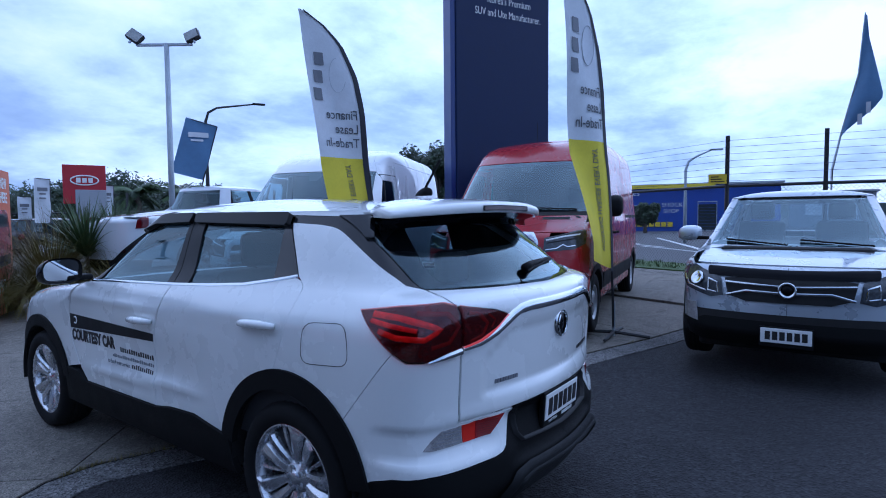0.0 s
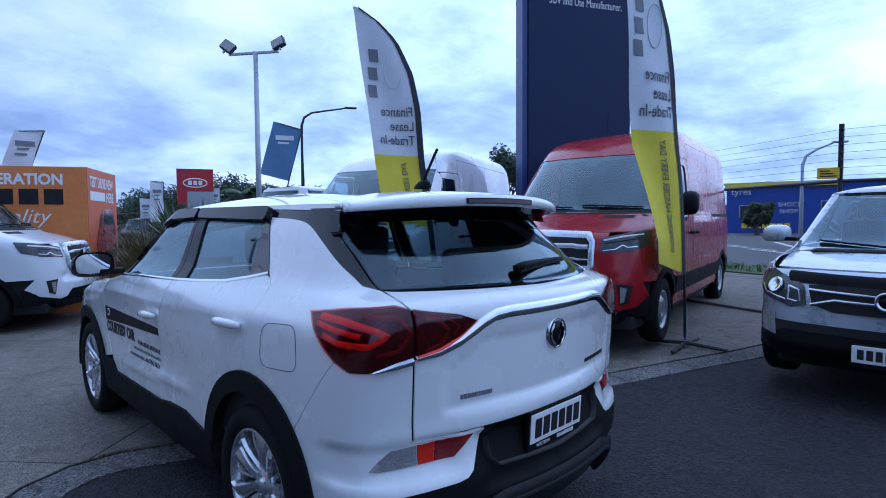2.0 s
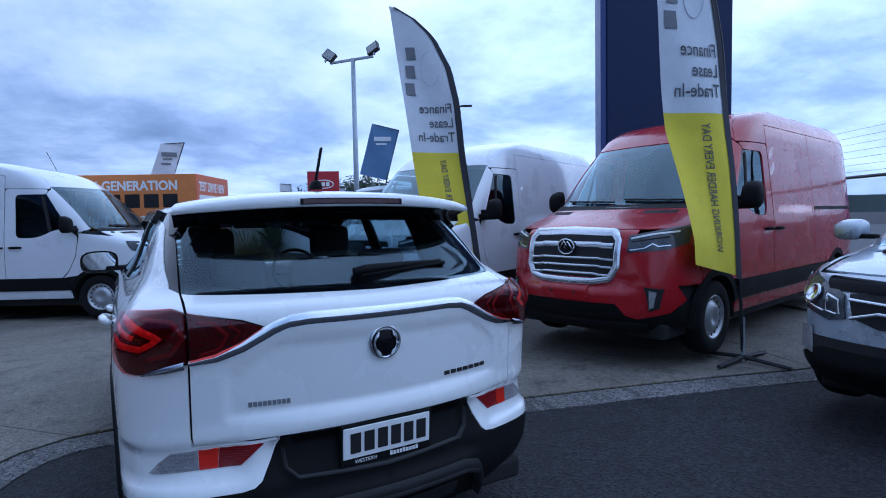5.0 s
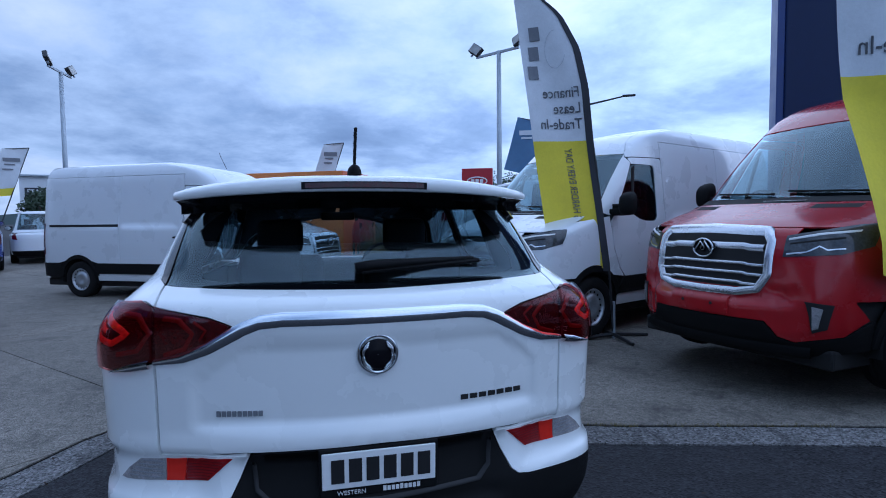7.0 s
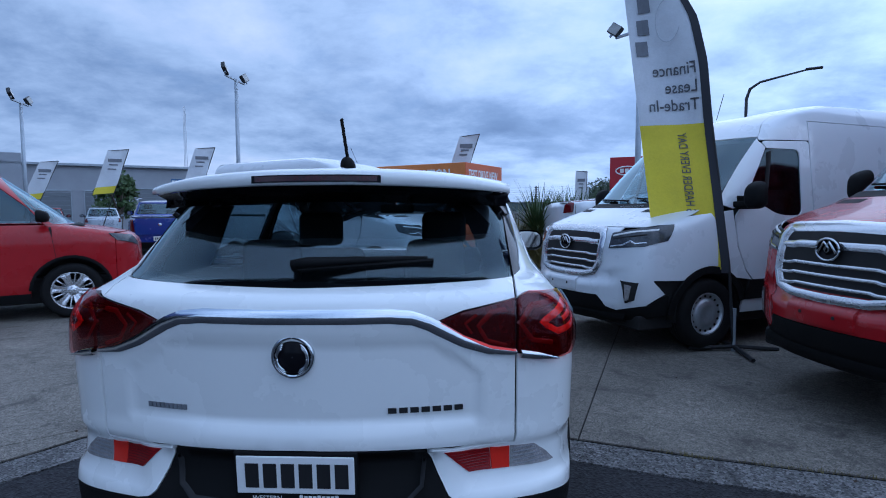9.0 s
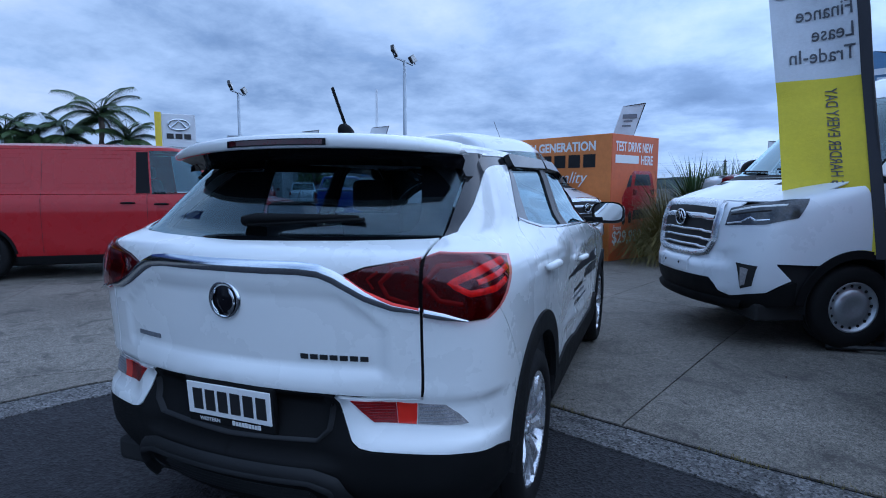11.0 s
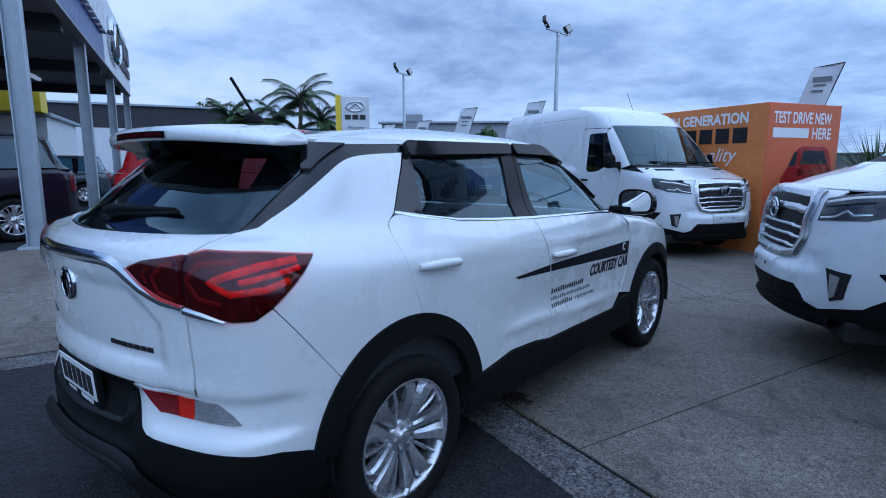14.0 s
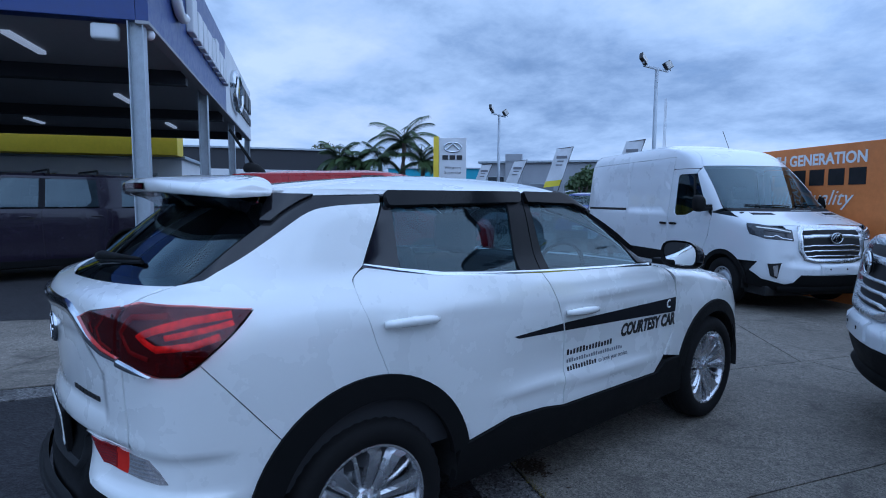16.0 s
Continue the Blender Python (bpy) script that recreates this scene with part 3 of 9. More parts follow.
# the slabs run square to the road on one side of the parked crossover and askew on the other
GAP = 0.005
BAYS = (((0.326, 0.945), (1.2, 0.90), [-0.95 + 4.6 * k for k in range(-2, 7)], [-1.7, 0.0] + [3.4 * k for k in range(1, 6)], None),
        ((-0.66, 0.751), (-1.65, 2.24), [-0.75 + 4.4 * k for k in range(-6, 9)], [3.5 * k for k in range(-6, 8)], ((0.945, -0.326, 0), (1.2 - 1.7 * 0.945, 0.90 + 1.7 * 0.326, 0))))
for way_, org, us, vs, limit in BAYS:
    ju = Vector((way_[0], way_[1], 0)).normalized()
    jv, jo = Vector((ju.y, -ju.x, 0)), Vector((org[0], org[1], 0))
    for u0, u1 in zip(us, us[1:]):
        for v0, v1 in zip(vs, vs[1:]):
            a, b = jo + ju * (u0 + GAP) + jv * (v0 + GAP), jo + ju * (u1 - GAP) + jv * (v1 - GAP)
            cuts = [(a, -ju), (b, ju), (a, -jv), (b, jv)]
            if limit:
                cuts.append((Vector(limit[1]) - Vector(limit[0]) * GAP, Vector(limit[0])))
            bm = slab_of(APRON, cuts)
            if bm:
                part("concrete_slab", bm, CONCRETE, apron)


# ---- wheels ----
def tyre_mesh(r, w, rim):
    bm = bmesh.new()
    h = w / 2
    prof = [(rim - 0.004, -h * 0.82), (rim + 0.006, -h * 0.92), (rim + 0.03, -h), (r - 0.045, -h * 1.02), (r - 0.018, -h * 0.93), (r - 0.004, -h * 0.72), (r, -h * 0.4)]
    for g in (-0.32, 0.0, 0.32):
        prof += [(r, h * (g - 0.06)), (r - 0.007, h * (g - 0.045)), (r - 0.007, h * (g + 0.045)), (r, h * (g + 0.06))]
    prof += [(r, h * 0.4)] + [(a, -b) for a, b in prof[5::-1]]
    prof = [p for p in prof]
    rings = lathe(bm, prof, 96)
    # sipes cut into the shoulders
    for ring in (rings[4], rings[5], rings[-5], rings[-6]):
        for k, v in enumerate(ring):
            if k % 2:
                f = 1 - 0.007 / r
                v.co.y, v.co.z = v.co.y * f, v.co.z * f
    bmesh.ops.recalc_face_normals(bm, faces=bm.faces[:])
    return bm


def alloy_wheel(name, parent, m, r=0.338, rim=0.230, w=0.225, spokes=5, fine=False):
    """A wheel whose outer face looks along +x."""
    hub = new(name)
    hub.parent = parent
    hub.matrix_local = m
    part("tyre", tyre_mesh(r, w, rim), TYRE, hub, smooth=True)
    bm = bmesh.new()
    h = w / 2
    lathe(bm, [(rim + 0.004, h * 0.86), (rim - 0.004, h * 0.9), (rim - 0.012, h * 0.84), (rim - 0.02, h * 0.5), (rim - 0.03, -h * 0.6), (rim - 0.01, -h * 0.85)], 48)
    part("rim", bm, ALLOY, hub, smooth=True)
    bm = bmesh.new()
    for k in range(spokes):
        t = 2 * math.pi * k / spokes
        # two broad twisted blades with a slim one between them
        for a0, a1, w0, w1, tw in ((-0.30, -0.34, 0.017, 0.037, 0.012), (0.02, 0.02, 0.008, 0.010, -0.006), (0.32, 0.37, 0.017, 0.037, -0.010)):
            rows = []
            for u in np.linspace(0, 1, 8):
                rad = 0.066 + u * (rim - 0.076)
                ang = a0 * (1 - u) ** 0.5 * 1.1 + a1 * u
                wd = w0 + (w1 - w0) * u
                dep = h * (0.56 + 0.24 * math.sin(u * 1.9)) - (0.012 if a1 == 0.02 else 0.0)
                ca, sa = math.cos(ang), math.sin(ang)
                ring = []
                for dw, dd in ((-1, -0.035), (-1, -0.006 - tw * u), (-0.35, 0.003), (0.75, 0.004 + tw * u), (1, -0.010 + tw * u), (1, -0.035)):
                    ring.append(Vector((dep + dd, rad * sa + dw * wd * ca, rad * ca - dw * wd * sa)))
                rows.append([bm.verts.new(Matrix.Rotation(t, 3, "X") @ q) for q in ring])
            for a, b in zip(rows, rows[1:]):
                for i in range(5):
                    bm.faces.new((a[i], a[i + 1], b[i + 1], b[i]))
        if fine:
            part("spoke", bm, ALLOY, hub)
            bm = bmesh.new()
    if not fine:
        part("spokes", bm, ALLOY, hub)
    else:
        bm.free()
    bm = bmesh.new()
    lathe(bm, [(0.001, h * 0.72), (0.022, h * 0.72), (0.031, h * 0.68), (0.034, h * 0.62), (0.066, h * 0.60), (0.078, h * 0.50), (0.082, 0.0)], 24)
    part("hub_cap", bm, ALLOY, hub, smooth=True)
    for k in range(5):
        bm = bmesh.new()
        t = 2 * math.pi * k / 5
        c = Vector((0, 0.049 * math.sin(t), 0.049 * math.cos(t)))
        cyl(bm, c + Vector((h * 0.4, 0, 0)), c + Vector((h * 0.70, 0, 0)), 0.010, 0.009, 6)
        part("wheel_nut", bm, STEEL, hub)
    bm = bmesh.new()
    lathe(bm, [(0.03, -0.03), (0.14, -0.03), (0.14, -0.012), (0.03, -0.012)], 32)
    part("brake_disc", bm, STEEL, hub, smooth=True)
    bm = bmesh.new()
    lathe(bm, [(0.001, -h * 0.9), (rim, -h * 0.9), (rim + 0.003, -h * 0.7)], 24)
    part("wheel_back", bm, INNER, hub)
    return hub


def steel_wheel(name, parent, m, r=0.35, rim=0.208, w=0.215):
    hub = new(name)
    hub.parent = parent
    hub.matrix_local = m
    part("tyre", tyre_mesh(r, w, rim), TYRE, hub, smooth=True)
    bm = bmesh.new()
    h = w / 2
    lathe(bm, [(rim + 0.006, h * 0.80), (rim - 0.003, h * 0.92), (rim - 0.016, h * 0.84), (rim - 0.022, h * 0.62), (0.15, h * 0.58), (0.135, h * 0.72), (0.11, h * 0.86), (0.075, h * 0.9), (0.05, h * 0.72), (0.001, h * 0.70)], 48)
    part("rim", bm, STEEL, hub, "grey steel wheel with a domed centre", smooth=True)
    for k in range(16):
        t = 2 * math.pi * k / 16
        bm = bmesh.new()
        c = Vector((h * 0.60, 0.172 * math.sin(t), 0.172 * math.cos(t)))
        cyl(bm, c - Vector((0.01, 0, 0)), c + Vector((0.004, 0, 0)), 0.013, 0.013, 10)
        part("vent_hole", bm, INNER, hub)
    bm = bmesh.new()
    lathe(bm, [(0.001, -h * 0.9), (rim, -h * 0.9), (rim + 0.003, -h * 0.7)], 24)
    part("wheel_back", bm, INNER, hub)
    return hub


def arc(cy, cz, r, a0, a1, n=14, ry=None):
    """Side points on a wheel arch, angles in degrees from straight ahead over the top."""
    return [("S", cy + (ry or r) * math.cos(radians(a)), cz + r * math.sin(radians(a))) for a in np.linspace(a0, a1, n)]


def swell(a0, a1, n=14, add=0.0):
    """The rear arch, whose radius grows smoothly towards the back."""
    out = []
    for a in np.linspace(a0, a1, n):
        k = min(1.0, max(0.0, (a - 55) / 80))
        q = AR + (AQ - AR) * k * k * (3 - 2 * k) + add
        out.append(("S", q * math.cos(radians(a)), 0.335 + q * math.sin(radians(a))))
    return out


def seat(parent, x, y, z, name="seat", w=0.5, head=True):
    s = new(name)
    s.parent = parent
    s.matrix_local = pose(x, y, z)
    bm = bmesh.new()
    box(bm, -w / 2, w / 2, -0.05, 0.45, 0.18, 0.32, 0.04)
    part("cushion", bm, SEAT, s, smooth=True)
    bm = bmesh.new()
    box(bm, -w / 2, w / 2, -0.09, 0.05, 0.3, 0.88, 0.05, m=Matrix.Translation((0, -0.03, 0)) @ Matrix.Rotation(radians(14), 4, "X"))
    part("backrest", bm, SEAT, s, smooth=True)
    if head:
        bm = bmesh.new()
        box(bm, -0.13, 0.13, -0.36, -0.25, 0.87, 1.07, 0.04)
        part("headrest", bm, SEAT, s, smooth=True)
    return s


def side_mirror(parent, m, cap_mat, s, big=False):
    """A door mirror; its glass looks back along -y."""
    arm = new("door_mirror")
    arm.parent = parent
    arm.matrix_local = m
    hx, hz = (0.120, 0.080) if not big else (0.095, 0.13)
    bm = bmesh.new()
    rows = []
    for u in np.linspace(0, 1, 8):
        f = math.sqrt(max(1 - u ** 2.2, 0.0)) if u < 1 else 0.05
        ring = []
        for i in range(20):
            t = 2 * math.pi * i / 20
            c, q = math.cos(t), math.sin(t)
            sq = (abs(c) ** 3.2 + abs(q) ** 3.2) ** (-1 / 3.2)
            ring.append(bm.verts.new((hx * c * sq * (0.55 + 0.45 * f), u * 0.12, hz * q * sq * (0.5 + 0.5 * f) - 0.02 * u)))
        rows.append(ring)
    for a, b in zip(rows, rows[1:]):
        for i in range(20):
            bm.faces.new((a[i], a[(i + 1) % 20], b[(i + 1) % 20], b[i]))
    bm.faces.new(rows[-1])
    part("mirror_shell", bm, cap_mat, arm, smooth=True)
    bm = bmesh.new()
    a = [bm.verts.new((hx * 0.99 * math.cos(t) * (abs(math.cos(t)) ** 3.2 + abs(math.sin(t)) ** 3.2) ** (-1 / 3.2), -0.003, hz * 0.99 * math.sin(t) * (abs(math.cos(t)) ** 3.2 + abs(math.sin(t)) ** 3.2) ** (-1 / 3.2))) for t in np.linspace(0, 2 * math.pi, 28, endpoint=False)]
    b = [bm.verts.new((v.co.x * 0.88, 0.01, v.co.z * 0.86)) for v in a]
    for i in range(28):
        bm.faces.new((a[i], a[(i + 1) % 28], b[(i + 1) % 28], b[i]))
    part("mirror_frame", bm, PLASTIC, arm)
    bm = bmesh.new()
    bm.faces.new([bm.verts.new((hx * 0.88 * math.cos(t) * (abs(math.cos(t)) ** 3.2 + abs(math.sin(t)) ** 3.2) ** (-1 / 3.2), 0.008, hz * 0.86 * math.sin(t) * (abs(math.cos(t)) ** 3.2 + abs(math.sin(t)) ** 3.2) ** (-1 / 3.2))) for t in np.linspace(0, 2 * math.pi, 28, endpoint=False)])
    gl = part("mirror_glass", bm, MIRROR, arm)
    gl.matrix_local = Matrix.Translation((0, 0.004, 0)) @ Matrix.Rotation(radians(11), 4, "X")
    bm = bmesh.new()
    box(bm, -s * 0.2 if s > 0 else 0.04, -0.04 if s > 0 else 0.2, 0.01, 0.09, -hz * 0.9, -hz * 0.45, 0.012)
    part("mirror_arm", bm, PLASTIC, arm, smooth=True)
    return arm


MIRROR = material("mirror", (0.85, 0.87, 0.88), 0.02, metal=1.0, vary=0.0)

# ---- the white crossover ----
K = thing("crossover_car", pose(0, 0, 0), "white five-door crossover with black wheel-arch cladding, parked across the concrete edge", "car")


def k_relief(x, y, z, c):
    side = np.clip(1 - c / 0.7, 0, 1)
    rear = np.clip((c - 0.7) / 0.25, 0, 1) * (y < 1)
    g = lambda v, m, s: np.exp(-((v - m) / s) ** 2)
    st = lambda v, a, b: np.clip((v - a) / (b - a), 0, 1) ** 2 * (3 - 2 * np.clip((v - a) / (b - a), 0, 1))
    dx = side * (0.018 * g(y, -0.05, 0.55) * g(z, 0.86, 0.26) + 0.016 * g(y, 2.75, 0.5) * g(z, 0.8, 0.25)
                 - 0.022 * g(z, 0.68, 0.13) * st(y, 0.45, 0.9) * (1 - st(y, 1.7, 2.2)) + 0.016 * g(z, 0.525 + 0.07 * (1.9 - y) / 1.3, 0.032) * st(y, 0.5, 0.8) * (1 - st(y, 1.8, 2.2))
                 + 0.014 * g(z, 1.03 - 0.03 * y, 0.040) * (1 - st(y, 0.4, 0.9)) + 0.012 * g(z, 0.965 + 0.02 * (y - 1), 0.030) * st(y, 0.8, 1.4))
    ax = np.abs(x)
    top = 1.045 - 0.14 * st(ax, 0.36, 0.62)
    dy = rear * (0.015 * st(top - z, 0.0, 0.05) * st(z, 0.735, 0.765) * (1 - st(ax, 0.53, 0.57)) - 0.012 * g(z, 0.700, 0.028)
                 + 0.030 * st(0.672 - z, 0.0, 0.02) * st(z, 0.45, 0.48) * (1 - st(ax, 0.34, 0.47)) - 0.012 * g(z, 1.155, 0.018))
    # the pocket of the bumper corner between the waist crease and the lower lip
    pocket = st(z, 0.535, 0.560) * (1 - st(z, 0.650, 0.690))
    dy = dy + rear * 0.024 * pocket * st(ax, 0.47, 0.56)
    dx = dx - 0.020 * pocket * (1 - st(y, -0.62, -0.46)) * np.clip((ax - 0.55) / 0.2, 0, 1)
    return dx, dy


KS = Shell(rear=[(0.2, -0.80), (0.3, -0.88), (0.38, -0.925), (0.5, -0.93), (0.6, -0.90), (0.7, -0.895), (0.85, -0.905), (1.0, -0.912), (1.10, -0.908), (1.14, -0.89), (1.155, -0.85), (1.17, -0.79), (1.2, -0.74), (1.3, -0.625), (1.4, -0.50), (1.5, -0.385)],
           front=[(0.2, 3.38), (0.35, 3.5), (0.5, 3.54), (0.7, 3.52), (0.85, 3.44), (0.93, 3.3), (0.99, 3.0), (1.04, 2.5), (1.07, 2.3), (1.1, 2.2), (1.25, 1.95), (1.4, 1.65), (1.5, 1.42)],
           half=[(0.2, 0.84), (0.3, 0.868), (0.45, 0.882), (0.6, 0.885), (0.75, 0.888), (0.9, 0.892), (1.0, 0.888), (1.06, 0.873), (1.11, 0.843), (1.16, 0.803), (1.2, 0.778), (1.3, 0.742), (1.4, 0.708), (1.5, 0.655)],
           yc=1.2, n=9.0, bow_r=0.29, bow_f=0.35, relief=k_relief, tail=[(0.2, 12), (0.45, 17), (1.05, 17), (1.12, 13), (1.18, 9), (1.5, 9)])
AR, AI = 0.470, 0.388
AQ = 0.492  # the rear arch swells towards the back
# inner shell and arches
panel(KS, "underbody_side", [("R", 0.0, 0.3), ("R", 0.0, 1.14), ("S", -0.3, 1.14), ("S", 0.1, 1.17), ("S", 1.1, 1.07), ("S", 2.2, 1.05), ("S", 3.2, 0.9), ("S", 3.2, 0.28), ("S", 2.675 + AI + 0.02, 0.28)]
      + arc(2.675, 0.335, AI + 0.02, -5, 185) + [("S", AI + 0.02, 0.26)] + arc(0, 0.335, AI + 0.02, -5, 185) + [("S", -0.44, 0.27)], INNER, K, off=-0.03, th=0, gap=0)
for cy in (0.0, 2.675):
    for s in (1, -1):
        bm = bmesh.new()
        rows = []
        for a in np.linspace(-8, 188, 22):
            c, q = math.cos(radians(a)), math.sin(radians(a))
            rows.append([bm.verts.new((s * x, cy + (AI + 0.015) * c, 0.335 + (AI + 0.015) * q)) for x in (0.88, 0.55)])
        for a, b in zip(rows, rows[1:]):
            bm.faces.new((a[0], a[1], b[1], b[0]))
        bm.faces.new([r[1] for r in rows])
        part("wheel_well", bm, INNER, K)
bm = bmesh.new()
box(bm, -0.75, 0.75, -0.75, 3.2, 0.2, 0.3, 0.02)
part("floor_pan", bm, INNER, K)

# painted panels
panel(KS, "rear_door", rounded([("S", 0.965, 1.116, 0), ("S", 0.40, 1.147, 0.1), ("S", 0.015, 1.205), ("S", -0.050, 1.165), ("S", -0.050, 1.09), ("S", 0.0, 0.93), ("S", 0.057, 0.80, 0)], 0.03)
      + swell(83, 16)[1:] + [("S", 0.455, 0.43), ("S", 0.72, 0.475), ("S", 0.95, 0.465), ("S", 1.098, 0.443)] + rounded([("S", 1.098, 0.443, 0), ("S", 1.112, 0.70), ("S", 1.09, 0.83), ("S", 1.02, 0.99), ("S", 0.965, 1.116, 0)], 0.06)[1:-1], WHITE, K, grid=0.04)
panel(KS, "front_door", rounded([("S", 1.102, 0.443, 0), ("S", 1.116, 0.70, 0.06), ("S", 1.094, 0.83, 0.06), ("S", 1.024, 0.99, 0.06), ("S", 0.969, 1.115, 0), ("S", 1.7, 1.094, 0.1), ("S", 2.06, 1.075, 0.01), ("S", 2.12, 1.0), ("S", 2.165, 0.85), ("S", 2.14, 0.68), ("S", 2.05, 0.54), ("S", 1.95, 0.440, 0)], 0.04), WHITE, K, grid=0.04)
panel(KS, "quarter_panel", rounded([("S", 0.055, 0.805, 0), ("S", 0.0, 0.932, 0.02), ("S", -0.048, 1.09), ("S", -0.048, 1.167), ("S", 0.013, 1.208, 0.005), ("S", 0.155, 1.447, 0), ("S", -0.05, 1.437, 0.05), ("S", -0.155, 1.420, 0.07), ("S", -0.40, 1.268, 0.08), ("S", -0.50, 1.215, 0.05), ("R", 0.697, 1.193, 0)], 0.02)
      + [("R", 0.668, 1.180), ("R", 0.668, 1.130), ("R", 0.70, 1.14), ("S", -0.60, 1.128), ("S", -0.43, 1.105), ("S", -0.605, 0.960), ("S", -0.362, 0.668)] + swell(137, 83)[1:], WHITE, K, grid=0.04, gap=0.0012)
panel(KS, "rear_bumper", [("S", -0.605, 0.958), ("S", -0.655, 0.925), ("R", 0.80, 0.923), ("R", 0.74, 0.938), ("R", 0.668, 0.955), ("R", 0.668, 0.668), ("R", 0.47, 0.670), ("R", 0.39, 0.671), ("R", 0.42, 0.60), ("R", 0.455, 0.535), ("R", 0.48, 0.516), ("R", 0.52, 0.508), ("R", 0.70, 0.500), ("R", 0.80, 0.496), ("S", -0.60, 0.482), ("S", -0.50, 0.452)]
      + swell(170, 138)[1:] + [("S", -0.362, 0.667)], WHITE, K, grid=0.03, gap=0.0012)
panel(KS, "tailgate", [("R", -0.662, 0.673), ("R", -0.33, 0.682), ("R", 0.0, 0.689), ("R", 0.33, 0.682), ("R", 0.662, 0.673), ("R", 0.662, 0.956), ("R", 0.58, 0.975), ("R", 0.50, 1.02), ("R", 0.43, 1.072), ("R", 0.50, 1.098), ("R", 0.662, 1.126), ("R", 0.663, 1.178), ("R", 0.4, 1.172), ("R", 0.0, 1.166),
      ("R", -0.4, 1.172), ("R", -0.663, 1.178), ("R", -0.662, 1.126), ("R", -0.50, 1.098), ("R", -0.43, 1.072), ("R", -0.50, 1.02), ("R", -0.58, 0.975), ("R", -0.662, 0.956)], WHITE, K, sides=(1,), grid=0.028)
panel(KS, "front_fender", [("S", 2.165, 0.85), ("S", 2.13, 1.0), ("S", 2.07, 1.07), ("S", 2.4, 1.02), ("S", 3.0, 0.955), ("S", 3.28, 0.86), ("S", 3.3, 0.62), ("S", 3.16, 0.5)] + arc(2.675, 0.335, AR, 20, 160) + [("S", 2.06, 0.53), ("S", 2.14, 0.67)], WHITE, K, grid=0.09)
panel(KS, "front_bumper", [("F", -0.6, 0.55), ("F", 0.6, 0.55), ("S", 3.31, 0.5), ("S", 3.31, 0.86), ("F", 0.6, 0.86), ("F", -0.6, 0.86)], WHITE, K, sides=(1,), grid=0.1)
panel(KS, "bonnet", [("F", -0.78, 0.872), ("F", 0.78, 0.872), ("F", 0.80, 0.95), ("F", 0.78, 1.055), ("F", -0.78, 1.055), ("F", -0.80, 0.95)], WHITE, K, sides=(1,), grid=0.08)
panel(KS, "headlamp", [("S", 3.15, 0.80), ("S", 3.10, 0.90), ("S", 3.28, 0.87), ("S", 3.34, 0.78)], LAMPGLASS, K, off=0.004)

# black cladding
panel(KS, "arch_cladding", swell(12, 172, 28, 0.006) + arc(0, 0.335, AI, 172, 10, 26), PLASTIC, K, "black plastic wheel-arch cladding", off=0.012, th=0.03)
panel(KS, "arch_cladding", arc(2.675, 0.335, AR, 8, 168, 26) + arc(2.675, 0.335, AI, 168, 8, 26), PLASTIC, K, "black plastic wheel-arch cladding", off=0.012, th=0.03)
panel(KS, "sill_cladding", [("S", 0.42, 0.432), ("S", 0.455, 0.428), ("S", 0.72, 0.473), ("S", 0.95, 0.463), ("S", 1.1, 0.441), ("S", 1.97, 0.437), ("S", 2.06, 0.49), ("S", 2.26, 0.5), ("S", 2.29, 0.26), ("S", 0.385, 0.24)], PLASTIC, K, "black plastic sill cladding", off=0.010, th=0.03)
panel(KS, "lower_bumper", [("R", 0.0, 0.686), ("R", 0.33, 0.679), ("R", 0.387, 0.670), ("R", 0.417, 0.60), ("R", 0.452, 0.533), ("R", 0.478, 0.513), ("R", 0.52, 0.505), ("R", 0.70, 0.497), ("R", 0.80, 0.493), ("S", -0.60, 0.479), ("S", -0.45, 0.43), ("S", -0.40, 0.30), ("S", -0.55, 0.25), ("R", 0.6, 0.22), ("R", 0.0, 0.22)], PLASTIC, K, "black plastic lower bumper", gap=0.0, grid=0.035)
# paler ridges, and a thin lip added for the soft highlight round the plate recess
for sides, rows in (((1,), [(-0.46, 0.26), (-0.435, 0.34), (-0.40, 0.398), (-0.33, 0.418), (0.0, 0.418), (0.33, 0.418), (0.40, 0.398), (0.435, 0.34), (0.46, 0.26)]), ((1,), [(-0.382, 0.655), (-0.372, 0.56), (-0.33, 0.520), (0.0, 0.508), (0.33, 0.520), (0.372, 0.56), (0.382, 0.655)])):
    lip = rows[0][1] > 0.5
    band(KS, [("R", x, z) for x, z in rows], 0.014 if lip else 0.050, 0.003 if lip else 0.016, RIDGE, "plate_recess_lip" if lip else "bumper_ridge", K, sides=sides, th=0.02)
    if not lip:
        band(KS, [("R", x * 0.985, z - 0.012) for x, z in rows], 0.020, 0.028, RIDGE, "bumper_ridge", K, sides=sides, th=0.02)
panel(KS, "skid_plate", [("R", -0.36, 0.385), ("R", 0.36, 0.385), ("R", 0.40, 0.27), ("R", -0.40, 0.27)], PLASTIC, K, sides=(1,), off=0.004, th=0.02)
panel(KS, "lower_grille", rounded([("R", -0.31, 0.356), ("R", 0.31, 0.356), ("R", 0.33, 0.300), ("R", -0.33, 0.300)], 0.02), INNER, K, sides=(1,), off=0.006, th=0.004)
for z in (0.352, 0.335, 0.318, 0.302):
    band(KS, [("R", -0.31, z), ("R", 0.0, z), ("R", 0.31, z)], 0.006, 0.010, RIDGE, "grille_rib", K, sides=(1,), th=0.006)

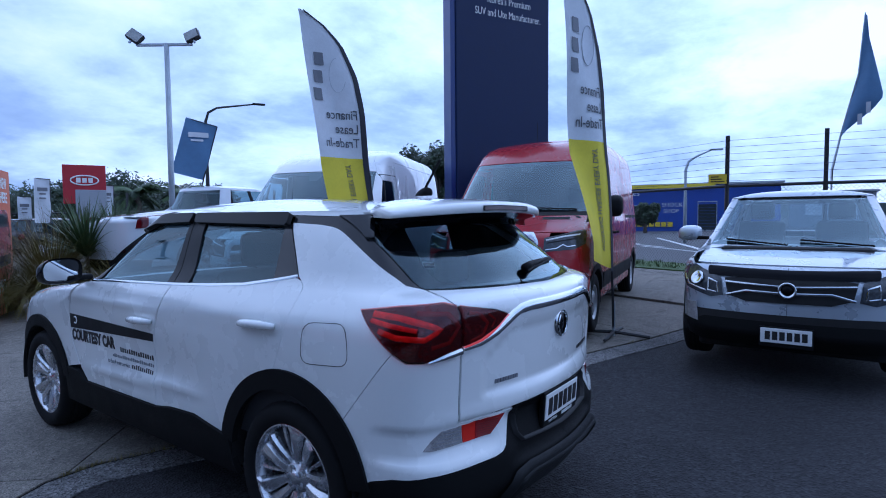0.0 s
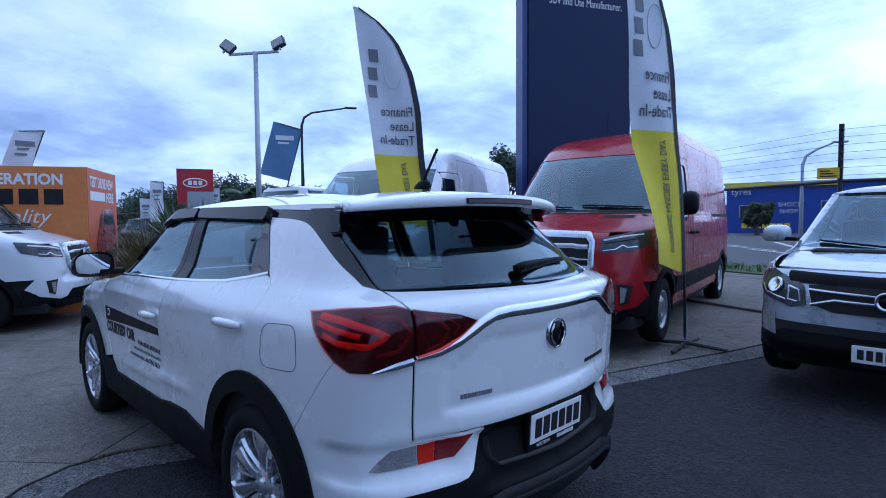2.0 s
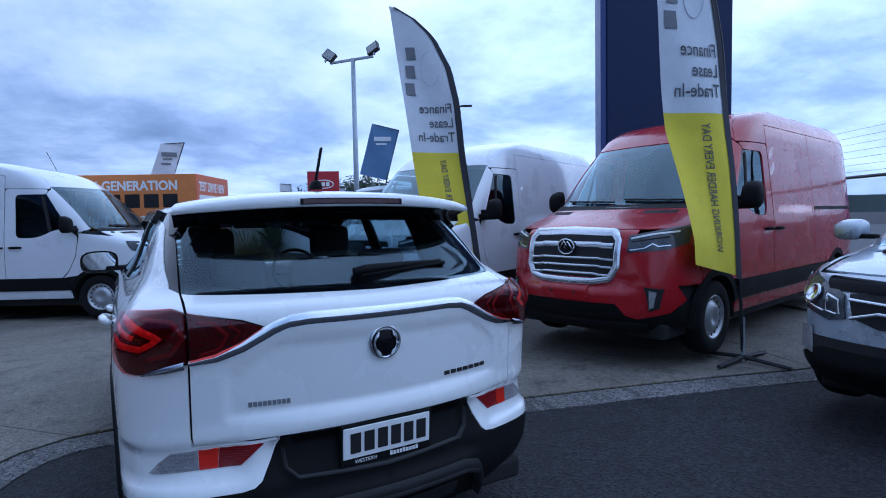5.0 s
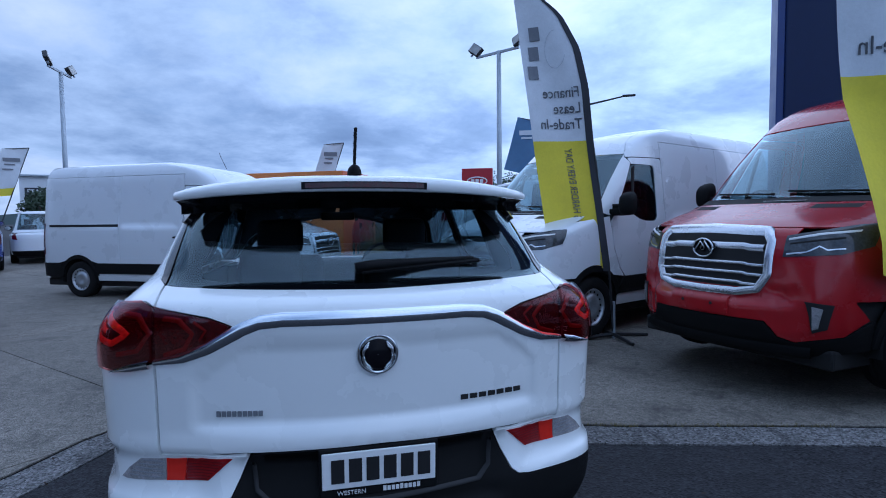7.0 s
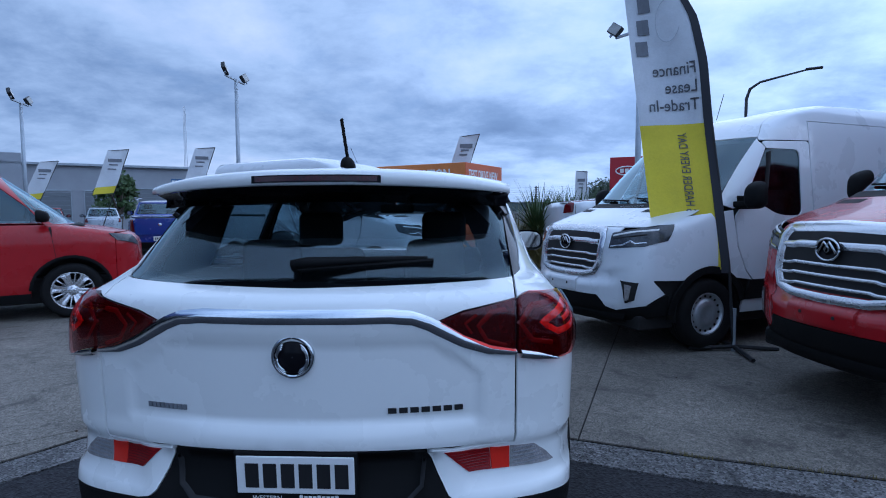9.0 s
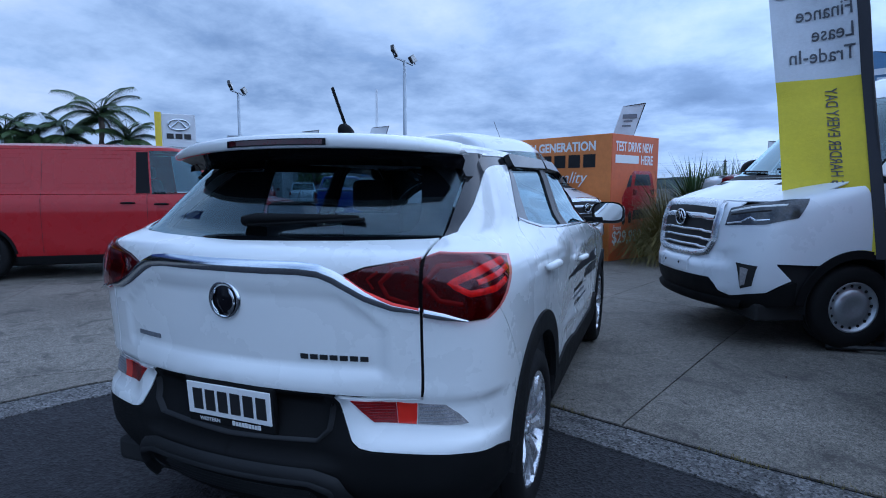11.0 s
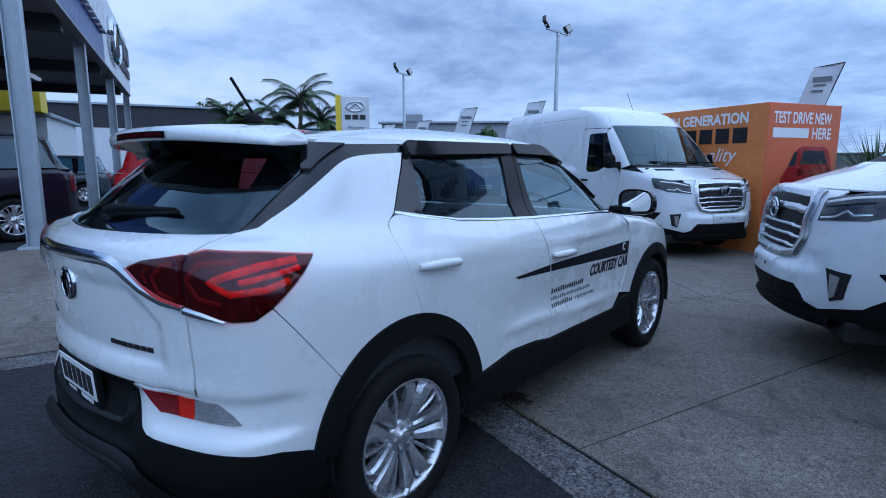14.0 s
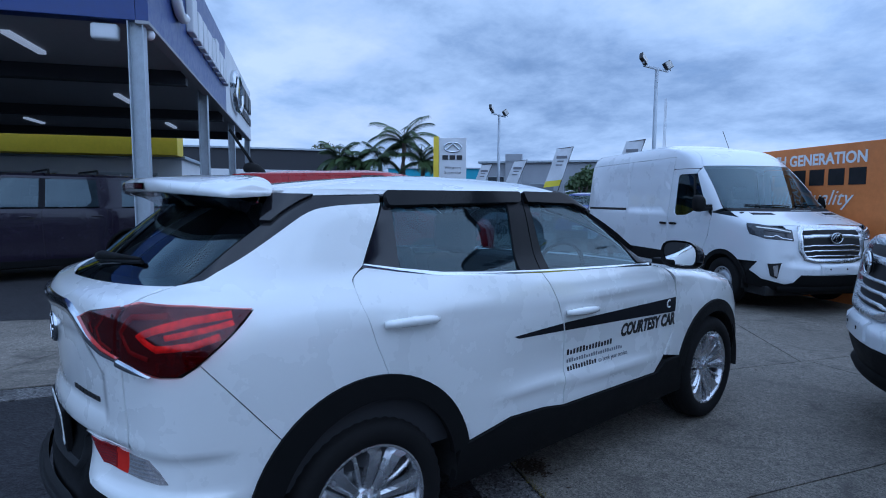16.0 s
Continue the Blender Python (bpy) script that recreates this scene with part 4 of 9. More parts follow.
# glasshouse
panel(KS, "rear_window", [("R", -0.4, 1.173), ("R", 0.0, 1.167), ("R", 0.4, 1.173), ("R", 0.664, 1.181), ("R", 0.645, 1.45), ("R", -0.645, 1.45), ("R", -0.664, 1.181)], PRIVACY, K, sides=(1,), th=0, off=-0.006, gap=0, grid=0.03)
panel(KS, "window_frit", [("R", -0.664, 1.179), ("R", -0.4, 1.172), ("R", 0.0, 1.166), ("R", 0.4, 1.172), ("R", 0.664, 1.179), ("R", 0.60, 1.22), ("R", 0.52, 1.205), ("R", 0.4, 1.198), ("R", 0.0, 1.192), ("R", -0.4, 1.198), ("R", -0.52, 1.205), ("R", -0.60, 1.22)], FRIT, K, sides=(1,), th=0, off=-0.022, gap=0, grid=0.03)
panel(KS, "window_frit", [("R", 0.664, 1.179), ("R", 0.645, 1.46), ("R", 0.48, 1.46), ("R", 0.51, 1.40), ("R", 0.565, 1.28), ("R", 0.572, 1.245), ("R", 0.56, 1.22), ("R", 0.59, 1.205)], FRIT, K, th=0, off=-0.030, gap=0, grid=0.03)
panel(KS, "pillar_trim", [("R", 0.670, 1.182), ("R", 0.697, 1.190), ("S", -0.50, 1.209), ("S", -0.40, 1.262), ("S", -0.20, 1.386), ("S", -0.155, 1.409), ("S", -0.05, 1.427), ("S", 0.155, 1.438), ("S", 0.165, 1.490), ("S", -0.10, 1.484), ("S", -0.25, 1.478), ("R", 0.62, 1.478), ("R", 0.648, 1.44)], PIANO, K, "gloss black rear pillar trim", th=0.006, gap=0.001, off=-0.004)
panel(KS, "corner_blank", [("S", 0.018, 1.212), ("S", 0.178, 1.186), ("S", 0.197, 1.432), ("S", 0.158, 1.440)], PIANO, K, gap=0.001, off=0.001)
panel(KS, "rear_side_window", [("S", 0.178, 1.184), ("S", 0.37, 1.155), ("S", 0.835, 1.128), ("S", 0.885, 1.47), ("S", 0.20, 1.445)], PANE, K, th=0, gap=0, off=-0.008)
panel(KS, "door_pillar", [("S", 0.830, 1.128), ("S", 0.965, 1.120), ("S", 0.988, 1.485), ("S", 0.88, 1.478)], PILLAR, K, gap=0.0015, off=0.001)
panel(KS, "door_pillar", [("S", 0.969, 1.120), ("S", 1.035, 1.117), ("S", 1.025, 1.478), ("S", 0.992, 1.485)], PILLAR, K, gap=0.0015, off=0.001)
panel(KS, "front_side_window", [("S", 1.03, 1.118), ("S", 1.7, 1.10), ("S", 1.98, 1.092), ("S", 1.86, 1.20), ("S", 1.58, 1.405), ("S", 1.42, 1.47), ("S", 1.02, 1.478)], PANE, K, th=0, gap=0, off=-0.008)
panel(KS, "window_frame", [("S", 1.04, 1.446), ("S", 1.36, 1.438), ("S", 1.54, 1.372), ("S", 1.76, 1.215), ("S", 1.80, 1.11), ("S", 1.99, 1.09), ("S", 1.88, 1.20), ("S", 1.60, 1.405), ("S", 1.43, 1.474), ("S", 1.04, 1.480)], PILLAR, K, gap=0, off=-0.001)
band(KS, [("S", 0.015, 1.210), ("S", 0.17, 1.183), ("S", 0.37, 1.154), ("S", 0.65, 1.135), ("S", 0.965, 1.121), ("S", 1.7, 1.099), ("S", 2.0, 1.086)], 0.016, 0.0, CHROME, "waist_trim", K, "chrome waist trim", th=0.006)
panel(KS, "wind_visor", rounded([("S", 0.170, 1.425), ("S", 0.955, 1.440), ("S", 0.975, 1.492), ("S", 0.175, 1.487)], 0.02), SMOKE, K, "smoked plastic wind visor", off=0.026, th=0.026, gap=0)
panel(KS, "wind_visor", [("S", 1.005, 1.442), ("S", 1.36, 1.432), ("S", 1.56, 1.365), ("S", 1.86, 1.165), ("S", 1.93, 1.165), ("S", 1.62, 1.425), ("S", 1.44, 1.489), ("S", 1.0, 1.493)], SMOKE, K, "smoked plastic wind visor", off=0.026, th=0.026, gap=0)
panel(KS, "front_pillar", [("S", 2.05, 1.085), ("S", 1.99, 1.085), ("S", 1.60, 1.41), ("S", 1.42, 1.476), ("S", 1.0, 1.482), ("S", 0.15, 1.483), ("S", -0.10, 1.477), ("S", -0.25, 1.473), ("S", -0.25, 1.499), ("S", 1.2, 1.499), ("F", 0.60, 1.495), ("F", 0.69, 1.30), ("F", 0.78, 1.08)], WHITE, K, grid=0.06, gap=0.001)
panel(KS, "windscreen", [("F", -0.77, 1.07), ("F", 0.77, 1.07), ("F", 0.69, 1.30), ("F", 0.60, 1.49), ("F", -0.60, 1.49), ("F", -0.69, 1.30)], SCREEN, K, sides=(1,), th=0, gap=0, off=-0.006)


def k_crown(x, y, r):
    t = (y + 0.3) / 1.7
    return (0.094 - 0.03 * (t - 0.55) ** 2 * 4) * (1 - r ** 2.6)


cap(KS, "roof", 1.497, k_crown, WHITE, K)
# spoiler
bm = bmesh.new()
rows = []
for u in np.linspace(-1, 1, 41):
    x = u * 0.668
    yb = -0.615 + 0.17 * abs(u) ** 3
    yf = -0.235 - 0.027 * abs(u) ** 6
    drop = 0.050 * abs(u) ** 2.4
    th = 0.024 * (1 - abs(u) ** 3) + 0.019
    z = 1.531 - drop
    rows.append([bm.verts.new(p) for p in ((x * (1 - 0.10 * abs(u) ** 5), yf, 1.564 - drop - 0.024 * abs(u) ** 5), (x * (1 - 0.03 * abs(u) ** 6), (yf + yb) / 2, 1.557 - drop), (x, yb + 0.02, z + 0.010), (x, yb, z), (x, yb - 0.002, z - th * 0.4), (x, yb + 0.001, z - th * 0.85), (x, yb + 0.008, z - th), (x, yb + 0.03, z - th),
                                            (x * 0.98, yb + 0.15, z - th + 0.008), (x * (0.98 - 0.10 * abs(u) ** 5), yf, z - th + 0.012))])
for a, b in zip(rows, rows[1:]):
    for i in range(9):
        bm.faces.new((a[i], a[i + 1], b[i + 1], b[i]))
bm.faces.new(rows[0])
bm.faces.new(rows[-1][::-1])
sp = part("roof_spoiler", bm, WHITE, K, smooth=True)
for nm, hw, lo, hi, proud, mt, lab in (("lamp_frame", 0.222, 1.497, 1.522, 0.003, GLOSSBLACK, ""), ("brake_lamp", 0.21, 1.501, 1.518, 0.005, TAIL_DARK, "dark red high brake lamp")):
    bm = bmesh.new()
    rows = []
    for u in np.linspace(-hw / 0.668, hw / 0.668, 13):
        yb, dr = -0.617 + 0.17 * abs(u) ** 3, 0.050 * abs(u) ** 2.4
        rows.append([bm.verts.new((u * 0.668, y, z - dr)) for y, z in ((yb + 0.02, hi), (yb - proud, hi), (yb - proud, lo), (yb + 0.02, lo))])
    for a, b in zip(rows, rows[1:]):
        for i in range(3):
            bm.faces.new((a[i], a[i + 1], b[i + 1], b[i]))
    part(nm, bm, mt, sp, lab)
bm = bmesh.new()
rows = []
for u in np.linspace(-1, 1, 31):
    x = u * 0.668
    yb = -0.615 + 0.17 * abs(u) ** 3
    drop = 0.050 * abs(u) ** 2.4
    z = 1.531 - drop - (0.024 * (1 - abs(u) ** 3) + 0.019)
    rows.append([bm.verts.new(p) for p in ((x, yb + 0.034, z - 0.001), (x * 0.99, yb + 0.085, z - 0.018), (x * 0.985, -0.435 + 0.06 * abs(u) ** 3, 1.432 - 0.02 * abs(u) ** 2), (x * 0.98, -0.37, 1.47 - 0.03 * abs(u) ** 2))])
for a, b in zip(rows, rows[1:]):
    for i in range(3):
        bm.faces.new((a[i], a[i + 1], b[i + 1], b[i]))
part("spoiler_underside", bm, GLOSSBLACK, sp, "gloss black underside", smooth=True)

panel(KS, "spoiler_fin", [("R", 0.645, 1.474), ("R", 0.585, 1.474), ("R", 0.610, 1.43), ("R", 0.648, 1.375), ("R", 0.665, 1.375)], PIANO, sp, "gloss black side fin", off=0.014, th=0.02, grid=0.03)

# antenna
bm = bmesh.new()
rows = []
for u in np.linspace(0, 1, 8):
    w = 0.04 * math.sqrt(max(1 - u * u, 0.002))
    rows.append([bm.verts.new((w * math.cos(t) * 0.8, -0.10 + w * 1.3 * math.sin(t) - 0.02 * u, 1.585 + 0.045 * u)) for t in np.linspace(0, 2 * math.pi, 16, endpoint=False)])
for a, b in zip(rows, rows[1:]):
    for i in range(16):
        bm.faces.new((a[i], a[(i + 1) % 16], b[(i + 1) % 16], b[i]))
an = part("antenna_base", bm, PLASTIC, K, smooth=True)
bm = bmesh.new()
pts = [(0.001 * math.cos(k * 1.6), -0.105 - 0.108 * k / 60, 1.615 + 0.158 * k / 60) for k in range(61)]
tube(bm, pts, [0.0075 if k % 3 else 0.006 for k in range(61)], 8)
part("antenna_rod", bm, PLASTIC, an, smooth=True)

# tail lamps
for nm, outl, lab in (("tail_lamp_outer", [("R", 0.668, 0.962), ("R", 0.74, 0.944), ("R", 0.80, 0.929), ("S", -0.66, 0.931), ("S", -0.612, 0.962), ("S", -0.435, 1.105), ("S", -0.60, 1.126), ("R", 0.70, 1.136), ("R", 0.668, 1.126)], "smoked red tail lamp"),
                      ("tail_lamp_inner", [("R", 0.659, 0.958), ("R", 0.58, 0.977), ("R", 0.50, 1.022), ("R", 0.433, 1.072), ("R", 0.50, 1.096), ("R", 0.659, 1.125)], "smoked red tail lamp")):
    lamps = panel(KS, nm, outl, TAIL_DARK, K, lab, off=0.004, th=0.02, gap=0.0015, grid=0.03)
    for ob, s in zip(lamps, (1, -1)):
        if nm == "tail_lamp_outer":
            paths = [(TAIL_RED, 0.026, [("S", -0.50, 1.098), ("S", -0.62, 1.088), ("R", 0.80, 1.072), ("R", 0.745, 1.045), ("R", 0.80, 1.012), ("S", -0.62, 1.02), ("S", -0.545, 1.04)]),
                     (TAIL_MID, 0.020, [("R", 0.79, 1.105), ("R", 0.71, 1.10), ("R", 0.675, 1.05), ("R", 0.715, 0.995), ("R", 0.78, 0.98)]),
                     (TAIL_RED, 0.020, [("S", -0.50, 1.075), ("S", -0.58, 1.062), ("R", 0.815, 1.045)])]
        else:
            paths = [(TAIL_MID, 0.018, [("R", 0.63, 1.095), ("R", 0.585, 1.09), ("R", 0.545, 1.05), ("R", 0.57, 1.005), ("R", 0.63, 0.985)]),
                     (TAIL_MID, 0.010, [("R", 0.54, 1.085), ("R", 0.505, 1.06), ("R", 0.525, 1.03)])]
        for mt, wd, pth in paths:
            band(KS, pth, wd, 0.0045, mt, "light_bar", ob, "bright red light bar", sides=(s,), th=0.003)
        panel(KS, "lens", outl, LENS, ob, "glossy clear red lens", sides=(s,), off=0.014, th=0, gap=0.0015, grid=0.03)

# chrome bow, badge, script
band(KS, [("R", -0.660, 0.962), ("R", -0.58, 0.976), ("R", -0.50, 1.008), ("R", -0.40, 1.064), ("R", -0.35, 1.083), ("R", -0.28, 1.090), ("R", 0.28, 1.090), ("R", 0.35, 1.083), ("R", 0.40, 1.064), ("R", 0.50, 1.008), ("R", 0.58, 0.976), ("R", 0.660, 0.962)], 0.042, 0.004, BOWCHROME, "chrome_bow", K,
     "chrome tailgate moulding", sides=(1,), th=0.012, widths=[0.02, 0.036, 0.044, 0.044, 0.044, 0.044, 0.044, 0.044, 0.044, 0.036, 0.02])
band(KS, [("R", 0.671, 0.958), ("R", 0.73, 0.945), ("R", 0.79, 0.930)], 0.02, 0.0175, BOWCHROME, "chrome_tip", K, "chrome moulding", th=0.008, widths=[0.026, 0.022, 0.004])


def on_rear(sh, x, z, off=0.0):
    a = sh.angle("R", np.array([x]), np.array([z]))
    p, n = sh.pos(a, np.array([z]), off)
    return Vector(p[0]), Vector(n[0])


def on_side(sh, y, z, off=0.0, s=1):
    a = sh.angle("S", np.array([y]), np.array([z]))
    p, n = sh.pos(a, np.array([z]), off)
    return Vector((p[0][0] * s, p[0][1], p[0][2])), Vector((n[0][0] * s, n[0][1], n[0][2]))


def drape(ob, sh, s, off, y0, z0, sy):
    """Lays flat lettering, drawn in x and y, onto a shell's side."""
    me = ob.data
    co = np.array([v.co[:] for v in me.vertices])
    y, z = y0 + sy * co[:, 0], z0 + co[:, 1]
    a = sh.angle("S", y, z)
    P, _ = sh.pos(a, z, off + co[:, 2])
    P[:, 0] *= s
    for v, p in zip(me.vertices, P):
        v.co = p
    me.update()


p, n = on_rear(KS, 0.0, 0.972, 0.0)
bm = bmesh.new()
lathe(bm, [(0.001, 0.010), (0.046, 0.010), (0.050, 0.004), (0.052, 0.0)], 40)
bd = part("badge", bm, GLOSSBLACK, K, "round black and chrome badge", smooth=True)
bd.matrix_local = Matrix.Translation(p) @ Matrix.Rotation(radians(-90), 4, "Z")
bm = bmesh.new()
lathe(bm, [(0.052, 0.0), (0.054, 0.010), (0.060, 0.012), (0.064, 0.008), (0.066, 0.0)], 40)
part("badge_ring", bm, CHROME, bd, smooth=True)
for s in (1, -1):
    bm = bmesh.new()
    for k, rr in enumerate((0.048, 0.040, 0.033)):
        tube(bm, [(0.013, s * (0.012 * k * 0.5 + rr * math.cos(t) * 1.0), rr * 1.05 * math.sin(t) - 0.004) for t in np.linspace(-1.25, 1.0, 14)], 0.0035, 6)
    part("badge_bow", bm, CHROME, bd, smooth=True)
for x0, x1, nb in ((-0.487, -0.347, 9), (0.270, 0.502, 7)):
    for k in range(nb):
        w = (x1 - x0) / nb
        xa = x0 + (k + 0.12) * w
        panel(KS, "script_bar", [("R", xa, 0.792), ("R", xa + w * 0.76, 0.792), ("R", xa + w * 0.76, 0.808), ("R", xa, 0.808)], INK if nb == 7 else GREYINK, K, sides=(1,), off=0.004, th=0.004, gap=0)

# number plate: plain bars
p, n = on_rear(KS, 0.0, 0.60, 0.012)
pl = new("number_plate")
pl.parent = K
pl.matrix_local = Matrix.Translation(p + Vector((0.0, -0.012, 0))) @ Matrix.Rotation(radians(4), 4, "X")
bm = bmesh.new()
box(bm, -0.187, 0.187, -0.006, 0.02, -0.078, 0.084, 0.006)
part("plate_holder", bm, PLASTIC, pl)
bm = bmesh.new()
box(bm, -0.178, 0.178, -0.010, -0.004, -0.046, 0.072, 0.003)
part("plate_sheet", bm, PLATE_WHITE, pl)
for k in range(6):
    bm = bmesh.new()
    x = -0.15 + k * 0.054
    box(bm, x, x + 0.040, -0.0125, -0.008, -0.026, 0.050)
    part("plate_bar", bm, INK, pl)
letters("WESTERN", 0.020, PLATE_WHITE, pl, Matrix.Translation((-0.133, -0.0075, -0.068)) @ Matrix.Rotation(radians(90), 4, "X"), "dealer_lettering", "small white lettering")
for k in range(9):
    bm = bmesh.new()
    box(bm, 0.010 + k * 0.0135, 0.020 + k * 0.0135, -0.0085, -0.004, -0.068, -0.054 if k % 4 else -0.052)
    part("dealer_bar", bm, PLATE_WHITE, pl)

# reflectors
for ob, s in zip(panel(KS, "rear_reflector", [("R", 0.44, 0.664), ("R", 0.582, 0.660), ("R", 0.590, 0.590), ("R", 0.515, 0.592)], TAIL_LOW, K, "dark red ribbed rear reflector", off=0.004, th=0.012, gap=0.001, grid=0.03), (1, -1)):
    for k in range(7):
        z = 0.598 + 0.009 * k
        band(KS, [("R", 0.524 - 1.042 * (z - 0.592), z), ("R", 0.55, z), ("R", 0.580, z)], 0.003, 0.005, TAIL_MID, "lens_rib", ob, sides=(s,), th=0.002)
panel(KS, "fog_lamp", [("R", 0.583, 0.660), ("R", 0.653, 0.657), ("R", 0.653, 0.588), ("R", 0.591, 0.590)], REFLECT, K, "bright red rear fog lamp", off=0.004, th=0.012, gap=0.0005, grid=0.03)
for ob, s in zip(panel(KS, "reversing_lamp", [("R", 0.655, 0.657), ("R", 0.745, 0.650), ("R", 0.785, 0.617), ("R", 0.812, 0.583), ("R", 0.79, 0.580), ("R", 0.655, 0.588)], CLEARLENS, K, "clear ribbed reversing lamp", off=0.004, th=0.012, gap=0.001, grid=0.03), (1, -1)):
    for k in range(5):
        z = 0.595 + 0.0125 * k
        band(KS, [("R", 0.664, z), ("R", 0.72, z), ("R", 0.795 - 0.9 * (z - 0.583), z)], 0.0035, 0.005, GREYINK, "lens_rib", ob, sides=(s,), th=0.002)

# handles
for s in (1, -1):
    for y0, z0, nm in ((0.03, 1.0, "rear_handle"), (1.09, 0.912, "front_handle")):
        p0, n0 = on_side(KS, y0, z0, 0.008, s)
        p1, _ = on_side(KS, y0 + 0.25, z0 - 0.008, 0.008, s)
        bm = bmesh.new()
        pts = []
        for u in np.linspace(0, 1, 11):
            bow = 0.026 * math.sin(math.pi * min(1, max(0, u))) ** 0.6
            pts.append(p0.lerp(p1, u) + n0 * bow + Vector((0, 0, 0.006 * math.sin(math.pi * u))))
        tube(bm, pts, [0.012 + 0.008 * math.sin(math.pi * u) ** 0.5 for u in np.linspace(0, 1, 11)], 10)
        part(nm, bm, WHITE, K, smooth=True)
    p0, n0 = on_side(KS, 2.0, 1.12, 0.0, s)
    side_mirror(K, Matrix.Translation((s * 0.985, 1.98, 1.155)) @ Matrix.Rotation(radians(-s * 10), 4, "Z"), GLOSSBLACK, s)

# fuel flap on the left
flap = rounded([("S", -0.405, 0.885), ("S", -0.125, 0.862), ("S", -0.14, 1.035), ("S", -0.385, 1.052)], 0.06)
band(KS, flap + [flap[0]], 0.0045, -0.004, INNER, "fuel_flap_joint", K, sides=(-1,), th=0.0055)

# door signs: stripe and lettering on both sides
for s in (1, -1):
    if s > 0:
        panel(KS, "door_stripe", [("S", 0.73, 0.846), ("S", 0.76, 0.833), ("S", 1.086, 0.822), ("S", 1.076, 0.861)], STRIPE, K, sides=(s,), off=0.0015, th=0.001, gap=0)
        panel(KS, "door_stripe", [("S", 1.098, 0.821), ("S", 2.150, 0.788), ("S", 2.150, 0.878), ("S", 1.086, 0.862)], STRIPE, K, sides=(s,), off=0.0015, th=0.001, gap=0)
    else:
        panel(KS, "door_stripe", [("S", 1.106, 0.798), ("S", 2.150, 0.768), ("S", 2.150, 0.862), ("S", 1.096, 0.843)], STRIPE, K, sides=(s,), off=0.0015, th=0.001, gap=0)
    ob = letters("COURTESY CAR", 0.098, INK, K, Matrix.Identity(4), "door_lettering", "bold black lettering", shear=0.12, bold=0.0045)
    w = max(v.co.x for v in ob.data.vertices)
    for v in ob.data.vertices:
        v.co.x *= 0.555 / w
    drape(ob, KS, s, 0.002, 1.595 if s > 0 else 2.135, 0.714 if s > 0 else 0.695, s)
    for z0, h, y0, y1, mt, nb in ((0.684, 0.030, 1.135, 1.525, INK, 15), (0.645, 0.020, 1.135, 1.62, GREYINK, 24), (0.604, 0.026, 1.135, 1.385, INK, 11)):
        deep = (0.0, 0.004, 0.0, 0.007, 0.003)
        for k in range(nb):
            a = y0 + (y1 - y0) * (k + 0.1) / nb
            b = y0 + (y1 - y0) * (k + 0.72) / nb
            g = deep[(k * 3 + nb) % 5]
            panel(KS, "text_bar", [("S", a, z0), ("S", b, z0), ("S", b, z0 + h - g), ("S", a, z0 + h - g)], mt, K, sides=(s,), off=0.0015, th=0.0008, gap=0)
    ob = letters("to book your service.", 0.036, GREYINK, K, Matrix.Identity(4), "door_lettering", "small grey lettering")
    w = max(v.co.x for v in ob.data.vertices)
    for v in ob.data.vertices:
        v.co.x *= 0.27 / w
    drape(ob, KS, s, 0.002, 1.40 if s > 0 else 1.67, 0.604, s)
    p0, n0 = on_side(KS, 2.07, 0.845 if s > 0 else 0.825, 0.003, s)
    bm = bmesh.new()
    tube(bm, [p0 + Vector((0, 0.02 * math.cos(t), 0.022 * math.sin(t))) for t in np.linspace(0.9, 5.4 + 0.0, 16)], 0.004, 6)
    part("stripe_mark", bm, PLATE_WHITE, K)

# wiper
bm = bmesh.new()
p0, n0 = on_rear(KS, -0.05, 1.213, 0.014)
p1, _ = on_rear(KS, 0.38, 1.236, 0.010)
tube(bm, [p0, p0.lerp(p1, 0.12) + n0 * 0.010, p0.lerp(p1, 0.5) + n0 * 0.006, p1], [0.019, 0.018, 0.013, 0.006], 8)
w0 = part("rear_wiper", bm, PLASTIC, K, smooth=True)
bm = bmesh.new()
q0, _ = on_rear(KS, -0.03, 1.206, 0.006)
q1, _ = on_rear(KS, 0.40, 1.230, 0.006)
tube(bm, [q0, q1], 0.008, 6)
part("wiper_blade", bm, PLASTIC, w0)

# cabin
for x in (-0.37, 0.37):
    seat(K, x, 1.12, 0.32, "front_seat")
    seat(K, x, 0.28, 0.20, "rear_seat", 0.6)
bm = bmesh.new()
box(bm, -0.7, 0.7, 1.72, 2.15, 0.85, 1.07, 0.06)
part("dashboard", bm, SEAT, K, smooth=True)
bm = bmesh.new()
box(bm, -0.70, 0.70, -0.68, 0.05, 0.75, 0.80, 0.01)
part("parcel_shelf", bm, SEAT, K)
bm = bmesh.new()
m = Matrix.Translation((0.37, 1.66, 1.03)) @ Matrix.Rotation(radians(65), 4, "X")
tube(bm, [m @ Vector((0.18 * math.cos(t), 0.18 * math.sin(t), 0)) for t in np.linspace(0, 6.1, 24)], 0.014, 8)
box(bm, -0.17, 0.17, -0.03, 0.03, -0.02, 0.02, 0.01, m=m)
part("steering_wheel", bm, INNER, K, smooth=True)
bm = bmesh.new()
box(bm, -0.12, 0.12, 1.50, 1.53, 1.38, 1.44, 0.01)
part("cabin_mirror", bm, INNER, K)
